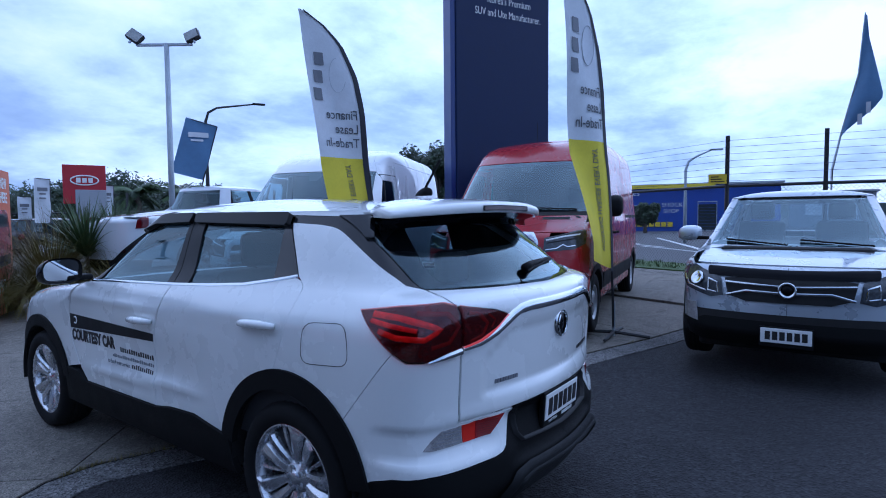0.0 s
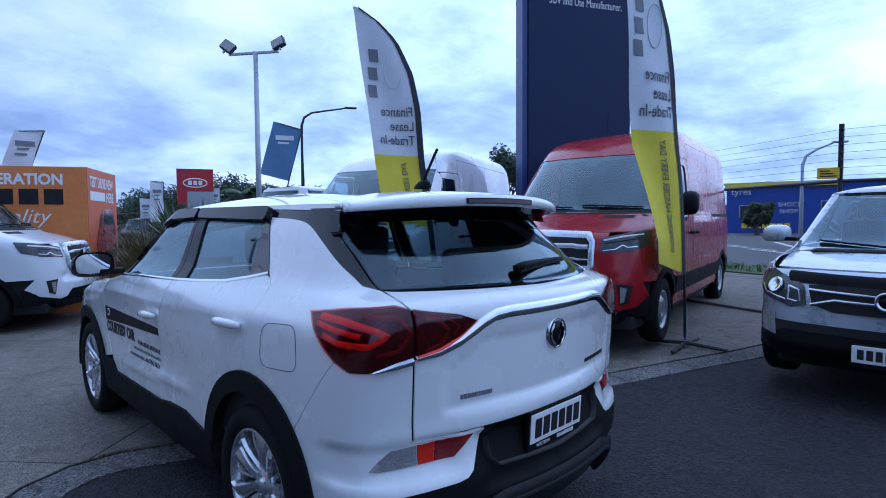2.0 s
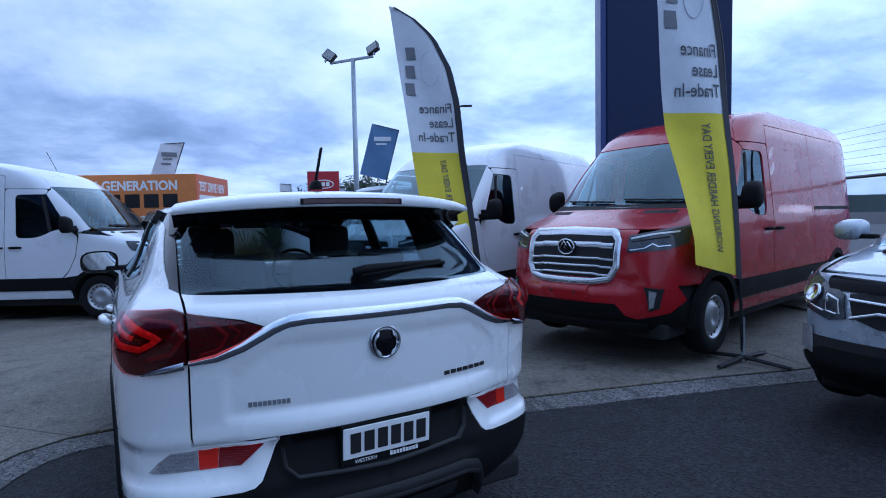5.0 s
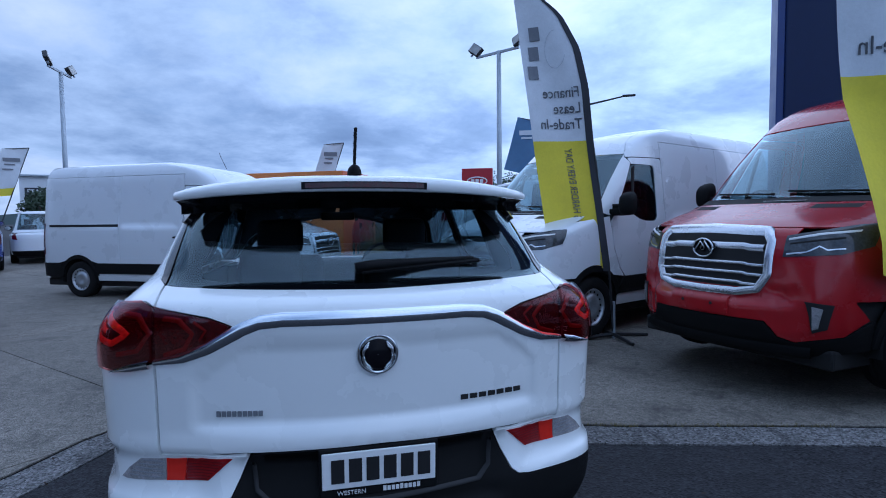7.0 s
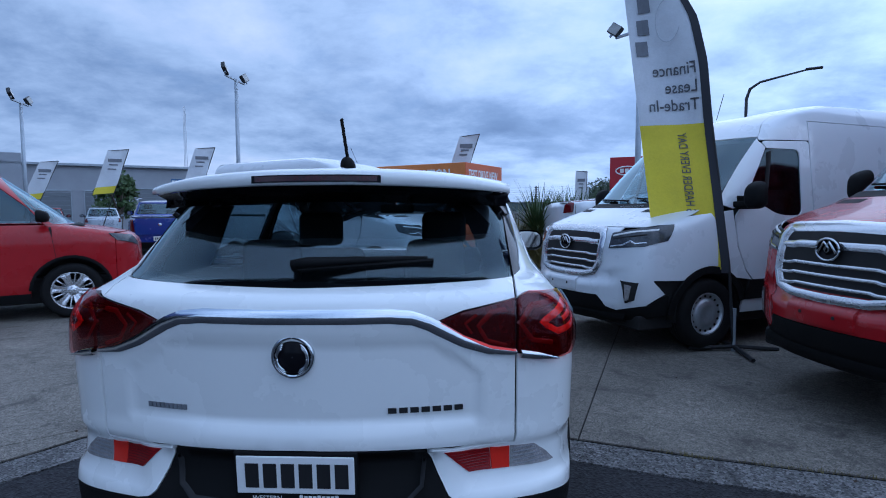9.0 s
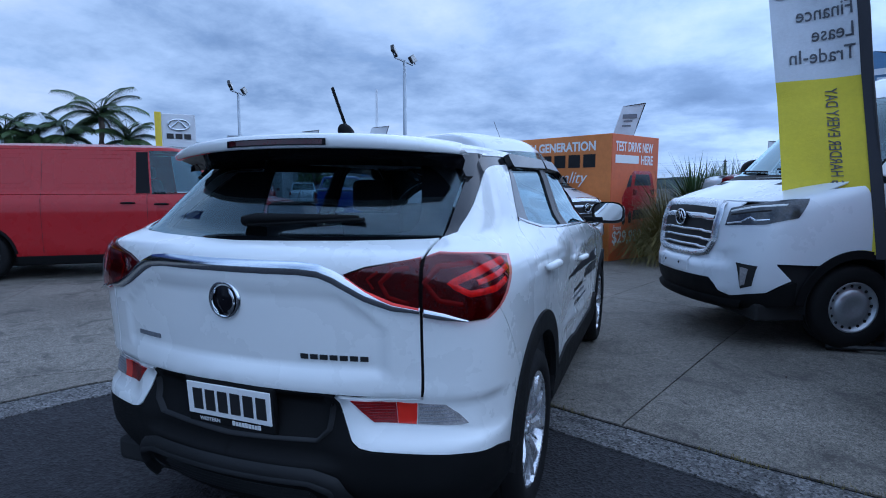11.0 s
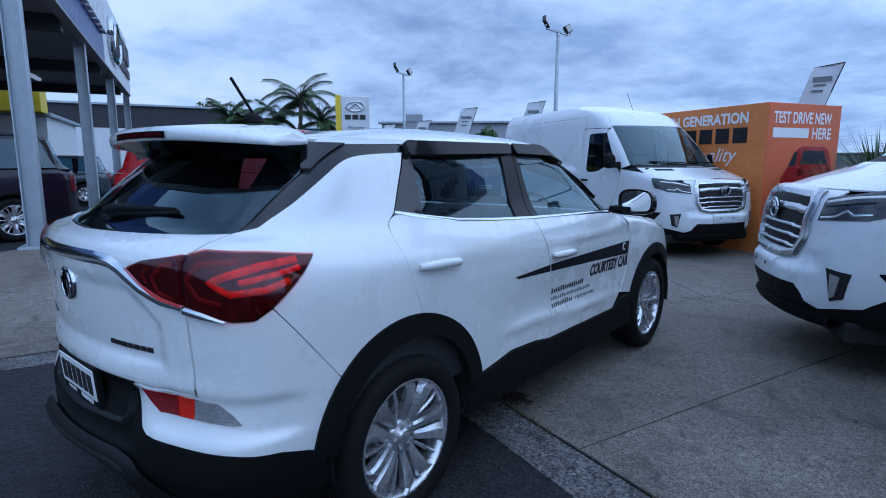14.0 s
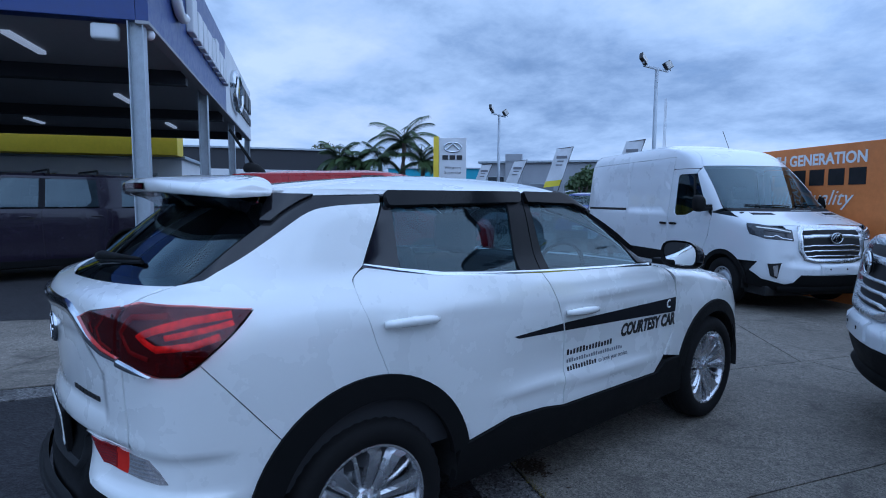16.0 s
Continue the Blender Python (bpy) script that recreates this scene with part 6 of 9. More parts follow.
# ---- other vehicles ----
def build_car(name, m, label, category, paint, yr, yf, wb, W, belt, roof, hood, sy0, sy1, ry0, ry1, r=0.345, panes=(), seams=(), lamp_z=(0.8, 1.05), van_side=False, pane=PANE, trim=PLASTIC, group="", handles=(), head=True):
    """A parked car from its main lengths; the rear axle stands at y = 0."""
    V = thing(name, m, label, category, group)
    rear = [(0.2, yr + 0.12), (0.4, yr), (belt - 0.08, yr + 0.02), (belt, (yr + ry0) / 2), (belt + 0.06, ry0), (roof - 0.07, ry1)]
    front = [(0.2, yf - 0.15), (0.38, yf), (hood - 0.22, yf - 0.03), (hood - 0.1, yf - 0.14), (hood - 0.03, (yf + sy0) / 2), (hood + 0.03, sy0), (roof - 0.07, sy1)]
    half = [(0.2, W - 0.06), (0.45, W - 0.005), (belt - 0.2, W), (belt - 0.06, W - 0.015), (belt + 0.05, W - 0.075), (roof - 0.07, W - 0.24)]
    top = roof - 0.07
    sh = Shell(rear, front, half, (yr + yf) / 2, n=8.0, bow_r=0.12, bow_f=0.22)
    P = lambda *a, **k: panel(sh, a[0], a[1], a[2], V, *a[3:], **{"grid": 0.12, "step": 0.06, **k})
    ar = r + 0.085
    hb = hood - 0.05
    P("body_side", [("S", yr + 0.30, 0.33), ("S", -ar, 0.33)] + arc(0, r, ar, 178, 2, 12) + [("S", ar, 0.30), ("S", wb - ar, 0.30)] + arc(wb, r, ar, 178, 2, 12) + [("S", yf - 0.42, 0.33), ("S", yf - 0.42, hb - 0.04), ("S", sy0 + 0.1, hb + 0.03), ("S", sy0 - 0.1, belt), ("S", ry0 + 0.3, belt), ("S", yr + 0.30, belt - 0.05)], paint)
    P("tail_panel", [("R", 0.0, 0.45), ("S", yr + 0.295, 0.45), ("S", yr + 0.295, belt - 0.05), ("R", W - 0.3, belt - 0.02), ("R", 0.0, belt)], paint)
    P("rear_bumper", [("R", 0.0, 0.26), ("S", yr + 0.295, 0.28), ("S", yr + 0.295, 0.445), ("R", 0.0, 0.445)], trim, off=0.006)
    P("nose_panel", [("F", 0.0, 0.52), ("S", yf - 0.415, 0.45), ("S", yf - 0.415, hb - 0.05), ("F", W - 0.35, hb - 0.04), ("F", 0.0, hb - 0.04)], paint)
    P("front_bumper", [("F", 0.0, 0.26), ("S", yf - 0.415, 0.28), ("S", yf - 0.415, 0.445), ("F", 0.0, 0.515)], trim, off=0.006)
    P("bonnet", [("F", -(W - 0.16), hb - 0.035), ("F", W - 0.16, hb - 0.035), ("F", W - 0.13, hood + 0.015), ("F", -(W - 0.13), hood + 0.015)], paint, sides=(1,))
    P("arch_lip", arc(0, r, ar + 0.03, 4, 176, 14) + arc(0, r, ar - 0.01, 176, 4, 14), trim, off=0.008, th=0.03)
    P("arch_lip", arc(wb, r, ar + 0.03, 4, 176, 14) + arc(wb, r, ar - 0.01, 176, 4, 14), trim, off=0.008, th=0.03)
    P("sill", [("S", ar, 0.24), ("S", wb - ar, 0.24), ("S", wb - ar, 0.36), ("S", ar, 0.36)], trim, off=0.006, th=0.02)
    P("headlamp", [("F", W - 0.38, hb - 0.24), ("S", yf - 0.40, hb - 0.15), ("S", yf - 0.50, hb - 0.05), ("F", W - 0.40, hb - 0.09)], LAMPGLASS, "clear headlamp", off=0.008) if head else None
    lz0, lz1 = lamp_z
    P("tail_lamp", [("R", W - 0.22, lz0), ("S", yr + 0.26, lz0 + 0.02), ("S", yr + 0.28, lz1 - 0.02), ("R", W - 0.18, lz1)], TAIL_MID, "red tail lamp", off=0.008)
    # glasshouse
    P("windscreen", [("F", -(W - 0.15), hood + 0.04), ("F", W - 0.15, hood + 0.04), ("F", W - 0.31, top - 0.03), ("F", -(W - 0.31), top - 0.03)], SCREEN, sides=(1,), th=0, gap=0, off=-0.004)
    if not van_side:
        P("rear_window", [("R", -(W - 0.20), belt + 0.09), ("R", W - 0.20, belt + 0.09), ("R", W - 0.32, top - 0.05), ("R", -(W - 0.32), top - 0.05)], PRIVACY, sides=(1,), th=0, gap=0, off=-0.004)
        P("tail_frame", [("R", 0.0, belt), ("R", W - 0.25, belt), ("S", ry0 + 0.28, belt), ("S", ry1 + 0.25, top), ("R", W - 0.3, top), ("R", W - 0.32, top - 0.05), ("R", W - 0.20, belt + 0.09), ("R", 0.0, belt + 0.09)], paint)
        P("rear_header", [("R", -(W - 0.32), top - 0.05), ("R", W - 0.32, top - 0.05), ("R", W - 0.30, top), ("R", -(W - 0.30), top)], paint, sides=(1,))
    else:
        P("tail_frame", [("R", 0.0, belt), ("R", W - 0.25, belt), ("S", ry0 + 0.28, belt), ("S", ry1 + 0.25, top), ("R", W - 0.3, top), ("R", 0.0, top)], paint)
    for (a0, a1, b0, b1) in panes:
        P("side_window", [("S", a0, belt + 0.03), ("S", a1, belt + 0.03), ("S", b1, top - 0.05), ("S", b0, top - 0.05)], pane, th=0, gap=0, off=-0.004)
    edges = sorted(panes)
    prev = (ry0 + 0.28, ry1 + 0.25)
    for (a0, a1, b0, b1) in edges:
        wide = a0 - prev[0] > 0.2
        P("pillar", [("S", prev[0], belt + 0.004), ("S", a0, belt + 0.004), ("S", a0, belt + 0.03), ("S", b0, top - 0.05), ("S", prev[1], top - 0.05)], paint if wide else GLOSSBLACK)
        prev = (a1, b1)
    P("front_pillar", [("S", prev[0], belt + 0.004), ("S", sy0 - 0.02, belt + 0.004), ("F", W - 0.15, hood + 0.04), ("F", W - 0.31, top - 0.03), ("F", W - 0.30, top), ("S", prev[1], top), ("S", prev[1], top - 0.05)], paint)
    P("roof_rail", [("S", ry1 + 0.25, top - 0.05), ("S", prev[1], top - 0.05), ("S", prev[1], top), ("S", ry1 + 0.25, top)], paint)
    cap(sh, "roof", top - 0.002, lambda x, y, q: 0.072 * (1 - q ** 3), paint, V, seg=72, rings=8)
    for y0, y1, z0, z1 in seams:
        band(sh, [("S", y0, z0), ("S", y1, z1)], 0.009, -0.002, INNER, "door_joint", V, th=0.0035)
    for y0, z0 in handles:
        for s in (1, -1):
            p0, n0 = on_side(sh, y0, z0, 0.006, s)
            bm = bmesh.new()
            tube(bm, [p0, p0 + n0 * 0.02 + Vector((0, 0.06, 0)), p0 + n0 * 0.02 + Vector((0, 0.14, 0)), p0 + Vector((0, 0.2, 0))], [0.01, 0.016, 0.016, 0.01], 8)
            part("door_handle", bm, PLASTIC if van_side else paint, V, smooth=True)
    for s in (1, -1):
        side_mirror(V, Matrix.Translation((s * (W + 0.09), sy0 - 0.42, belt + 0.12)) @ Matrix.Rotation(radians(-s * 8), 4, "Z"), paint if not van_side else PLASTIC, s)
    bm = bmesh.new()
    box(bm, -W + 0.2, W - 0.2, yr + 0.2, yf - 0.25, 0.2, 0.55, 0.03)
    box(bm, -W + 0.12, W - 0.12, ar + 0.02, wb - ar - 0.02, 0.22, belt - 0.15, 0.03)
    box(bm, -W + 0.28, W - 0.28, sy0 - 0.35, sy0 + 0.1, belt - 0.3, belt, 0.04)
    part("cabin_tub", bm, INNER, V)
    for s in (1, -1):
        for yy in (0.0, wb):
            bm = bmesh.new()
            rows = []
            for a in np.linspace(-6, 186, 14):
                c, q = math.cos(radians(a)), math.sin(radians(a))
                rows.append([bm.verts.new((s * x, yy + (ar + 0.005) * c, r + (ar + 0.005) * q)) for x in (W - 0.03, W - 0.4)])
            for a, b in zip(rows, rows[1:]):
                bm.faces.new((a[0], a[1], b[1], b[0]))
            bm.faces.new([q[1] for q in rows])
            part("wheel_well", bm, INNER, V)
    for x in (-0.4, 0.4):
        seat(V, x, (sy0 + sy1) / 2 - 0.9, belt - 0.62, "front_seat")
    for s in (1, -1):
        for yy in (0.0, wb):
            alloy_wheel("wheel", V, Matrix.Translation((s * (W - 0.115), yy, r)) @ (Matrix.Identity(4) if s > 0 else Matrix.Rotation(math.pi, 4, "Z")) @ Matrix.Rotation(0.5 + yy, 4, "X"), r=r, rim=r - 0.118, spokes=6)
    return V, sh


# silver crossover that faces the yard
SX = ahead_of(2.90, -1.62, 180.8, -3.50)
sv, ss = build_car("silver_car", heading(*SX), "silver crossover with a dark bonnet guard and chrome grille bars", "car", SILVER, -0.88, 3.52, 2.65, 0.90, 1.08, 1.66, 1.04, 2.55, 1.62, -0.55, -0.35, r=0.345,
                   panes=((0.25, 1.05, 0.3, 0.95), (1.15, 2.05, 1.05, 1.55)), seams=((1.08, 1.10, 0.4, 1.06), (0.0, 0.2, 0.75, 1.05)), handles=((0.25, 0.95), (1.2, 0.95)), head=False)
Q = lambda *a, **k: panel(ss, a[0], a[1], a[2], sv, *a[3:], **{"grid": 0.06, "step": 0.04, **k})
for ob, s in zip(Q("headlamp", [("F", 0.48, 0.69), ("F", 0.58, 0.665), ("F", 0.80, 0.73), ("S", 3.04, 0.84), ("S", 2.90, 0.985), ("F", 0.76, 0.945), ("F", 0.50, 0.84)], LAMPGLASS, "clear headlamp with a round reflector", off=0.010), (1, -1)):
    a = ss.angle("F", np.array([0.70]), np.array([0.82]))
    p, n = ss.pos(a, np.array([0.82]), 0.012)
    bm = bmesh.new()
    lathe(bm, [(0.001, 0.0), (0.035, 0.002), (0.055, 0.012), (0.064, 0.010), (0.066, 0.0)], 24)
    band(ss, [("F", 0.52, 0.715), ("F", 0.53, 0.80), ("F", 0.60, 0.825), ("F", 0.605, 0.725), ("F", 0.535, 0.712)], 0.014, 0.012, CHROME, "lamp_rim", ob, "chrome lamp rim", sides=(s,), th=0.004)
    band(ss, [("F", 0.62, 0.72), ("F", 0.78, 0.76), ("F", 0.845, 0.86), ("F", 0.82, 0.93)], 0.016, 0.012, SATIN, "lamp_rim", ob, "silver lamp rim", sides=(s,), th=0.004)
    o = part("reflector_bowl", bm, CHROME, ob, "round chrome reflector", smooth=True)
    o.matrix_local = Matrix.Translation((s * p[0][0], p[0][1], p[0][2])) @ Vector((s * n[0][0], n[0][1], n[0][2])).to_track_quat("X", "Z").to_matrix().to_4x4()
Q("grille", [("F", -0.47, 0.84), ("F", -0.44, 0.70), ("F", -0.3, 0.655), ("F", 0.3, 0.655), ("F", 0.44, 0.70), ("F", 0.47, 0.84), ("F", 0.3, 0.86), ("F", -0.3, 0.86)], INNER, "black grille", sides=(1,), off=0.010)
band(ss, [("F", -0.46, 0.81), ("F", 0.0, 0.79), ("F", 0.46, 0.81)], 0.018, 0.012, CHROME, "grille_bar", sv, "chrome grille bar", sides=(1,), th=0.010)
band(ss, [("F", -0.45, 0.70), ("F", -0.3, 0.745), ("F", 0.0, 0.735), ("F", 0.3, 0.745), ("F", 0.45, 0.70)], 0.022, 0.012, CHROME, "grille_bar", sv, "chrome grille bar", sides=(1,), th=0.012)
band(ss, [("F", -0.60, 0.895), ("F", -0.3, 0.885), ("F", 0.0, 0.88), ("F", 0.3, 0.885), ("F", 0.60, 0.895)], 0.075, 0.014, GLOSSBLACK, "bonnet_guard", sv, "dark bonnet guard", sides=(1,), th=0.03)
Q("bumper_cover", [("F", -0.78, 0.50), ("F", -0.6, 0.44), ("F", 0.6, 0.44), ("F", 0.78, 0.50), ("F", 0.80, 0.56), ("F", -0.80, 0.56)], INNER, sides=(1,), off=0.008)
Q("lower_grille", [("F", -0.72, 0.28), ("F", 0.72, 0.28), ("F", 0.80, 0.42), ("F", 0.62, 0.50), ("F", -0.62, 0.50), ("F", -0.80, 0.42)], PLASTIC, sides=(1,), off=0.012)
Q("fog_lamp", [("F", 0.68, 0.44), ("F", 0.79, 0.46), ("F", 0.80, 0.60), ("F", 0.70, 0.61)], CLEARLENS, "clear fog lamp", off=0.018)
a = ss.angle("F", np.array([0.0]), np.array([0.765]))
p = Vector(ss.pos(a, np.array([0.765]), 0.03)[0][0])
bm = bmesh.new()
lathe(bm, [(0.001, 0.004), (0.05, 0.004), (0.054, 0.014), (0.066, 0.012), (0.068, 0.0)], 32)
bd = part("badge", bm, CHROME, sv, "round chrome badge", smooth=True)
bd.matrix_local = Matrix.Translation(p) @ Matrix.Rotation(radians(90), 4, "Z")
bm = bmesh.new()
lathe(bm, [(0.001, 0.009), (0.038, 0.008), (0.04, 0.0)], 24)
part("badge_core", bm, GLOSSBLACK, bd, smooth=True)
bm = bmesh.new()
fy = 3.55
box(bm, -0.18, 0.18, fy, fy + 0.012, 0.335, 0.455, 0.004)
pl2 = part("number_plate", bm, PLATE_WHITE, sv)
for k in range(6):
    bm = bmesh.new()
    box(bm, -0.15 + k * 0.052, -0.112 + k * 0.052, fy + 0.011, fy + 0.014, 0.36, 0.43)
    part("plate_bar", bm, INK, pl2)
bm = bmesh.new()
box(bm, -0.19, 0.19, fy - 0.02, fy + 0.004, 0.30, 0.465, 0.004)
part("plate_holder", bm, PLASTIC, sv)
for x0, x1 in ((-0.62, -0.05), (0.05, 0.6)):
    bm = bmesh.new()
    pts = []
    for k in range(5):
        z = 1.085 + 0.012 * k
        a = ss.angle("F", np.array([x0 + (x1 - x0) * k / 4]), np.array([z]))
        pts.append(Vector(ss.pos(a, np.array([z]), 0.012)[0][0]))
    tube(bm, pts, 0.009, 6)
    part("wiper", bm, PLASTIC, sv)
bm = bmesh.new()
box(bm, -0.35, 0.1, 2.25, 2.42, 1.085, 1.09)
part("dash_papers", bm, PLATE_WHITE, sv)

# red delivery van on the far side
gx, gs = build_car("red_van", heading(-8.24, 3.35, 36.5), "glossy red delivery van with ribbed blank sides", "van", RED_VAN, -1.0, 4.48, 3.54, 1.03, 1.25, 2.03, 1.22, 3.62, 2.72, -0.80, -0.60, r=0.365,
                   panes=((2.26, 3.26, 2.22, 2.78),), seams=((2.2, 2.2, 0.4, 1.90), (3.40, 3.32, 0.6, 1.22), (0.80, 0.80, 0.4, 1.90)), van_side=True, handles=((1.84, 1.12), (2.3, 1.10)), lamp_z=(0.92, 1.22))
for y0, y1 in ((-0.46, 0.68), (0.96, 2.0)):
    for g in (0.0, 0.10):
        pts = rounded([("S", y0 + g, 1.35 + g * 0.6), ("S", y1 - g, 1.35 + g * 0.6), ("S", y1 - g, 1.85 - g * 0.6), ("S", y0 + g, 1.85 - g * 0.6)], 0.06)
        band(gs, pts + [pts[0]], 0.014, -0.001, RED_VAN, "pressed_rib", gx, th=0.006)
band(gs, [("S", -0.55, 1.30), ("S", 0.74, 1.30)], 0.03, -0.002, INNER, "slide_rail", gx, th=0.004)
panel(gs, "door_pillar", [("S", 2.04, 1.26), ("S", 2.24, 1.26), ("S", 2.2, 1.89), ("S", 2.04, 1.89)], GLOSSBLACK, gx, off=0.003, th=0.004)
band(gs, [("R", -0.78, 1.08), ("R", 0.0, 1.08), ("R", 0.78, 1.08), ("S", -0.72, 1.08)], 0.05, 0.010, CHROME, "tail_bar", gx, "chrome tail bar", sides=(1,), th=0.012)

# dark utility under the canopy
dx, _ = build_car("dark_utility", heading(-10.9, 0.98, 277), "dark purple-black utility with a canopy and roof racks", "car", DARKPAINT, -1.25, 4.1, 3.2, 0.95, 1.29, 1.96, 1.27, 2.98, 2.15, -1.05, -0.85, r=0.39,
                   panes=((-0.8, 0.15, -0.72, 0.1), (0.55, 1.42, 0.55, 1.36), (1.52, 2.46, 1.46, 1.98)), seams=((0.35, 0.35, 0.45, 1.90), (1.47, 1.49, 0.4, 1.25), (0.5, 0.42, 0.75, 1.25)), pane=TINT, handles=((0.5, 1.14), (1.62, 1.14)), lamp_z=(0.85, 1.2))
for y in (0.5, 1.3):
    bm = bmesh.new()
    tube(bm, [(-0.70, y, 1.93), (-0.67, y, 2.01), (0.67, y, 2.01), (0.70, y, 1.93)], 0.02, 8)
    part("roof_rack", bm, PLASTIC, dx)

# parked cars farther off
FAR = [("grey_suv", (-19.9, 5.3, 252), "dark teal-grey wagon beyond the canopy", GREYPAINT, 0), ("white_utility", (-9.4, 19.6, 113), "white utility with a canopy seen from behind", VANWHITE, 1),
       ("silver_wagon", (-19.9, 27.5, 125), "pale silver wagon seen from behind", SILVER, 0), ("maroon_wagon", (-22.2, 26.3, 127.6), "maroon wagon beyond the light pole", MAROON, 0), ("dark_car", (6.2, 25.5, 20), "dark car behind the yard fence", DARKPAINT, 0),
       ("white_hatch", (-22.4, 12.7, 70), "white hatchback in the far row", VANWHITE, 0)]
for nm, h, lab, pt, kind in FAR:
    rf = 1.80 if kind else 1.68
    build_car(nm, heading(*h), lab, "car", pt, -0.95 if not kind else -1.2, 3.55, 2.7 if not kind else 3.05, 0.92, 1.06, rf, 1.02, 2.6, 1.75, -0.7, -0.5, r=0.35, panes=((-0.35, 0.2, -0.3, 0.15), (0.3, 1.05, 0.3, 1.0), (1.15, 2.1, 1.1, 1.6)), seams=((1.1, 1.1, 0.4, 1.04), (0.22, 0.25, 0.6, 1.04)), lamp_z=(0.82, 1.04), handles=((0.3, 0.95), (1.2, 0.95)))
bu, _ = build_car("blue_utility", heading(-9.78, 15.57, 118.5), "bright blue utility with an open tub seen from behind", "car", BLUEPAINT, -1.2, 3.9, 3.1, 0.94, 1.24, 1.80, 1.14, 2.75, 1.95, 0.55, 0.75, r=0.37,
                   panes=((0.95, 1.45, 0.98, 1.42), (1.55, 2.3, 1.5, 1.9)), seams=((0.55, 0.55, 0.5, 1.22),), lamp_z=(0.78, 1.18), handles=((0.75, 1.1),))
bm = bmesh.new()
box(bm, -0.70, 0.70, -1.235, -1.19, 0.68, 1.20, 0.02)
tg = part("tailgate", bm, BLUEPAINT, bu)
bm = bmesh.new()
lathe(bm, [(0.001, 0.02), (0.05, 0.015), (0.06, 0.0)], 20)
ob = part("badge", bm, CHROME, tg)
ob.matrix_local = Matrix.Translation((0, -1.235, 1.0)) @ Matrix.Rotation(radians(-90), 4, "Z")
bm = bmesh.new()
box(bm, -0.72, 0.72, -1.22, 0.50, 1.215, 1.228)
part("tub_mouth", bm, INNER, bu)
for s in (1, -1):
    bm = bmesh.new()
    tube(bm, [(s * 0.66, -0.2, 1.79), (s * 0.66, 0.9, 1.86), (s * 0.62, 1.7, 1.86)], 0.018, 6)
    part("roof_bar", bm, SATIN, bu)
bm = bmesh.new()
box(bm, -0.20, 0.20, -1.26, -1.22, 0.50, 0.63, 0.004)
pb = part("number_plate", bm, PLATE_WHITE, bu)
for k in range(6):
    bm = bmesh.new()
    box(bm, -0.16 + 0.056 * k, -0.12 + 0.056 * k, -1.265, -1.258, 0.53, 0.60)
    part("plate_bar", bm, INK, pb)
# white utility on a display plinth, tail lamp over eye height
UX = (3.25, 8.75, 8.0)
bm = bmesh.new()
box(bm, -1.0, 1.0, -1.1, 3.9, -0.05, 0.40, 0.03)
pb = part("display_plinth", bm, PLASTIC, None)
pb.matrix_world = heading(*UX)
tagged(pb, "low dark display plinth under a white utility", "plinth")
uv, us = build_car("white_utility", heading(UX[0], UX[1], UX[2], lie(UX[0], UX[1]) + 0.38), "white utility with a tall red tail lamp on a plinth", "car", VANWHITE, -1.2, 3.9, 3.1, 0.94, 1.27, 1.86, 1.16, 2.75, 1.95, 0.55, 0.75, r=0.37,
          panes=((0.95, 1.45, 0.98, 1.42), (1.55, 2.3, 1.5, 1.9)), seams=((0.55, 0.55, 0.5, 1.24),), lamp_z=(1.0, 1.26), handles=((0.75, 1.1),))


# ---- signs, flags, lamps ----
CLOTHW = material("white_flag_cloth", (0.62, 0.65, 0.68), 0.8, vary=0.05, bump=0.002, bump_scale=40)
CLOTHY = material("yellow_flag_cloth", (0.66, 0.56, 0.03), 0.8, vary=0.05, bump=0.002, bump_scale=40)
CLOTHGREY = material("pale_grey_print", (0.45, 0.48, 0.52), 0.8, vary=0.05)
SLEEVE = material("dark_flag_sleeve", (0.03, 0.032, 0.04), 0.8, vary=0.08)
CLOTHB = material("blue_flag_cloth", (0.11, 0.20, 0.34), 0.8, vary=0.08)
GALV = material("galvanised_steel", (0.36, 0.40, 0.44), 0.5, metal=0.4, vary=0.12, scale=4)
BLACKSTEEL = material("black_steel", (0.015, 0.016, 0.018), 0.5, vary=0.1)
ORANGE = material("orange_banner", (0.55, 0.12, 0.035), 0.6, vary=0.1, scale=0.7, bump=0.003, bump_scale=8)
ORANGE2 = material("amber_banner", (0.60, 0.20, 0.045), 0.6, vary=0.1, scale=0.7, bump=0.003, bump_scale=8)
NAVY = material("navy_sign_panel", (0.008, 0.017, 0.062), 0.45, spec=0.25, vary=0.05)
FASCIA = material("blue_fascia", (0.015, 0.035, 0.16), 0.35, vary=0.06)
WHITEWALL = material("white_wall", (0.62, 0.64, 0.66), 0.7, vary=0.06, scale=1)
GREYWALL = material("grey_wall", (0.30, 0.32, 0.35), 0.8, vary=0.08, scale=0.8)
DARKWALL = material("dark_wall", (0.02, 0.022, 0.028), 0.6, vary=0.1)
ROLLER = material("roller_door", (0.16, 0.18, 0.20), 0.6, vary=0.1, stretch=(1, 1, 12))
TEAL = material("teal_wall", (0.05, 0.30, 0.42), 0.6, vary=0.05)
YELLOW = material("yellow_panel", (0.68, 0.52, 0.02), 0.5, vary=0.05)
SHOPBLUE = material("shop_blue", (0.02, 0.06, 0.34), 0.55, vary=0.1)
LAMPFACE = material("floodlight_face", (0.30, 0.31, 0.30), 0.2, vary=0.2)
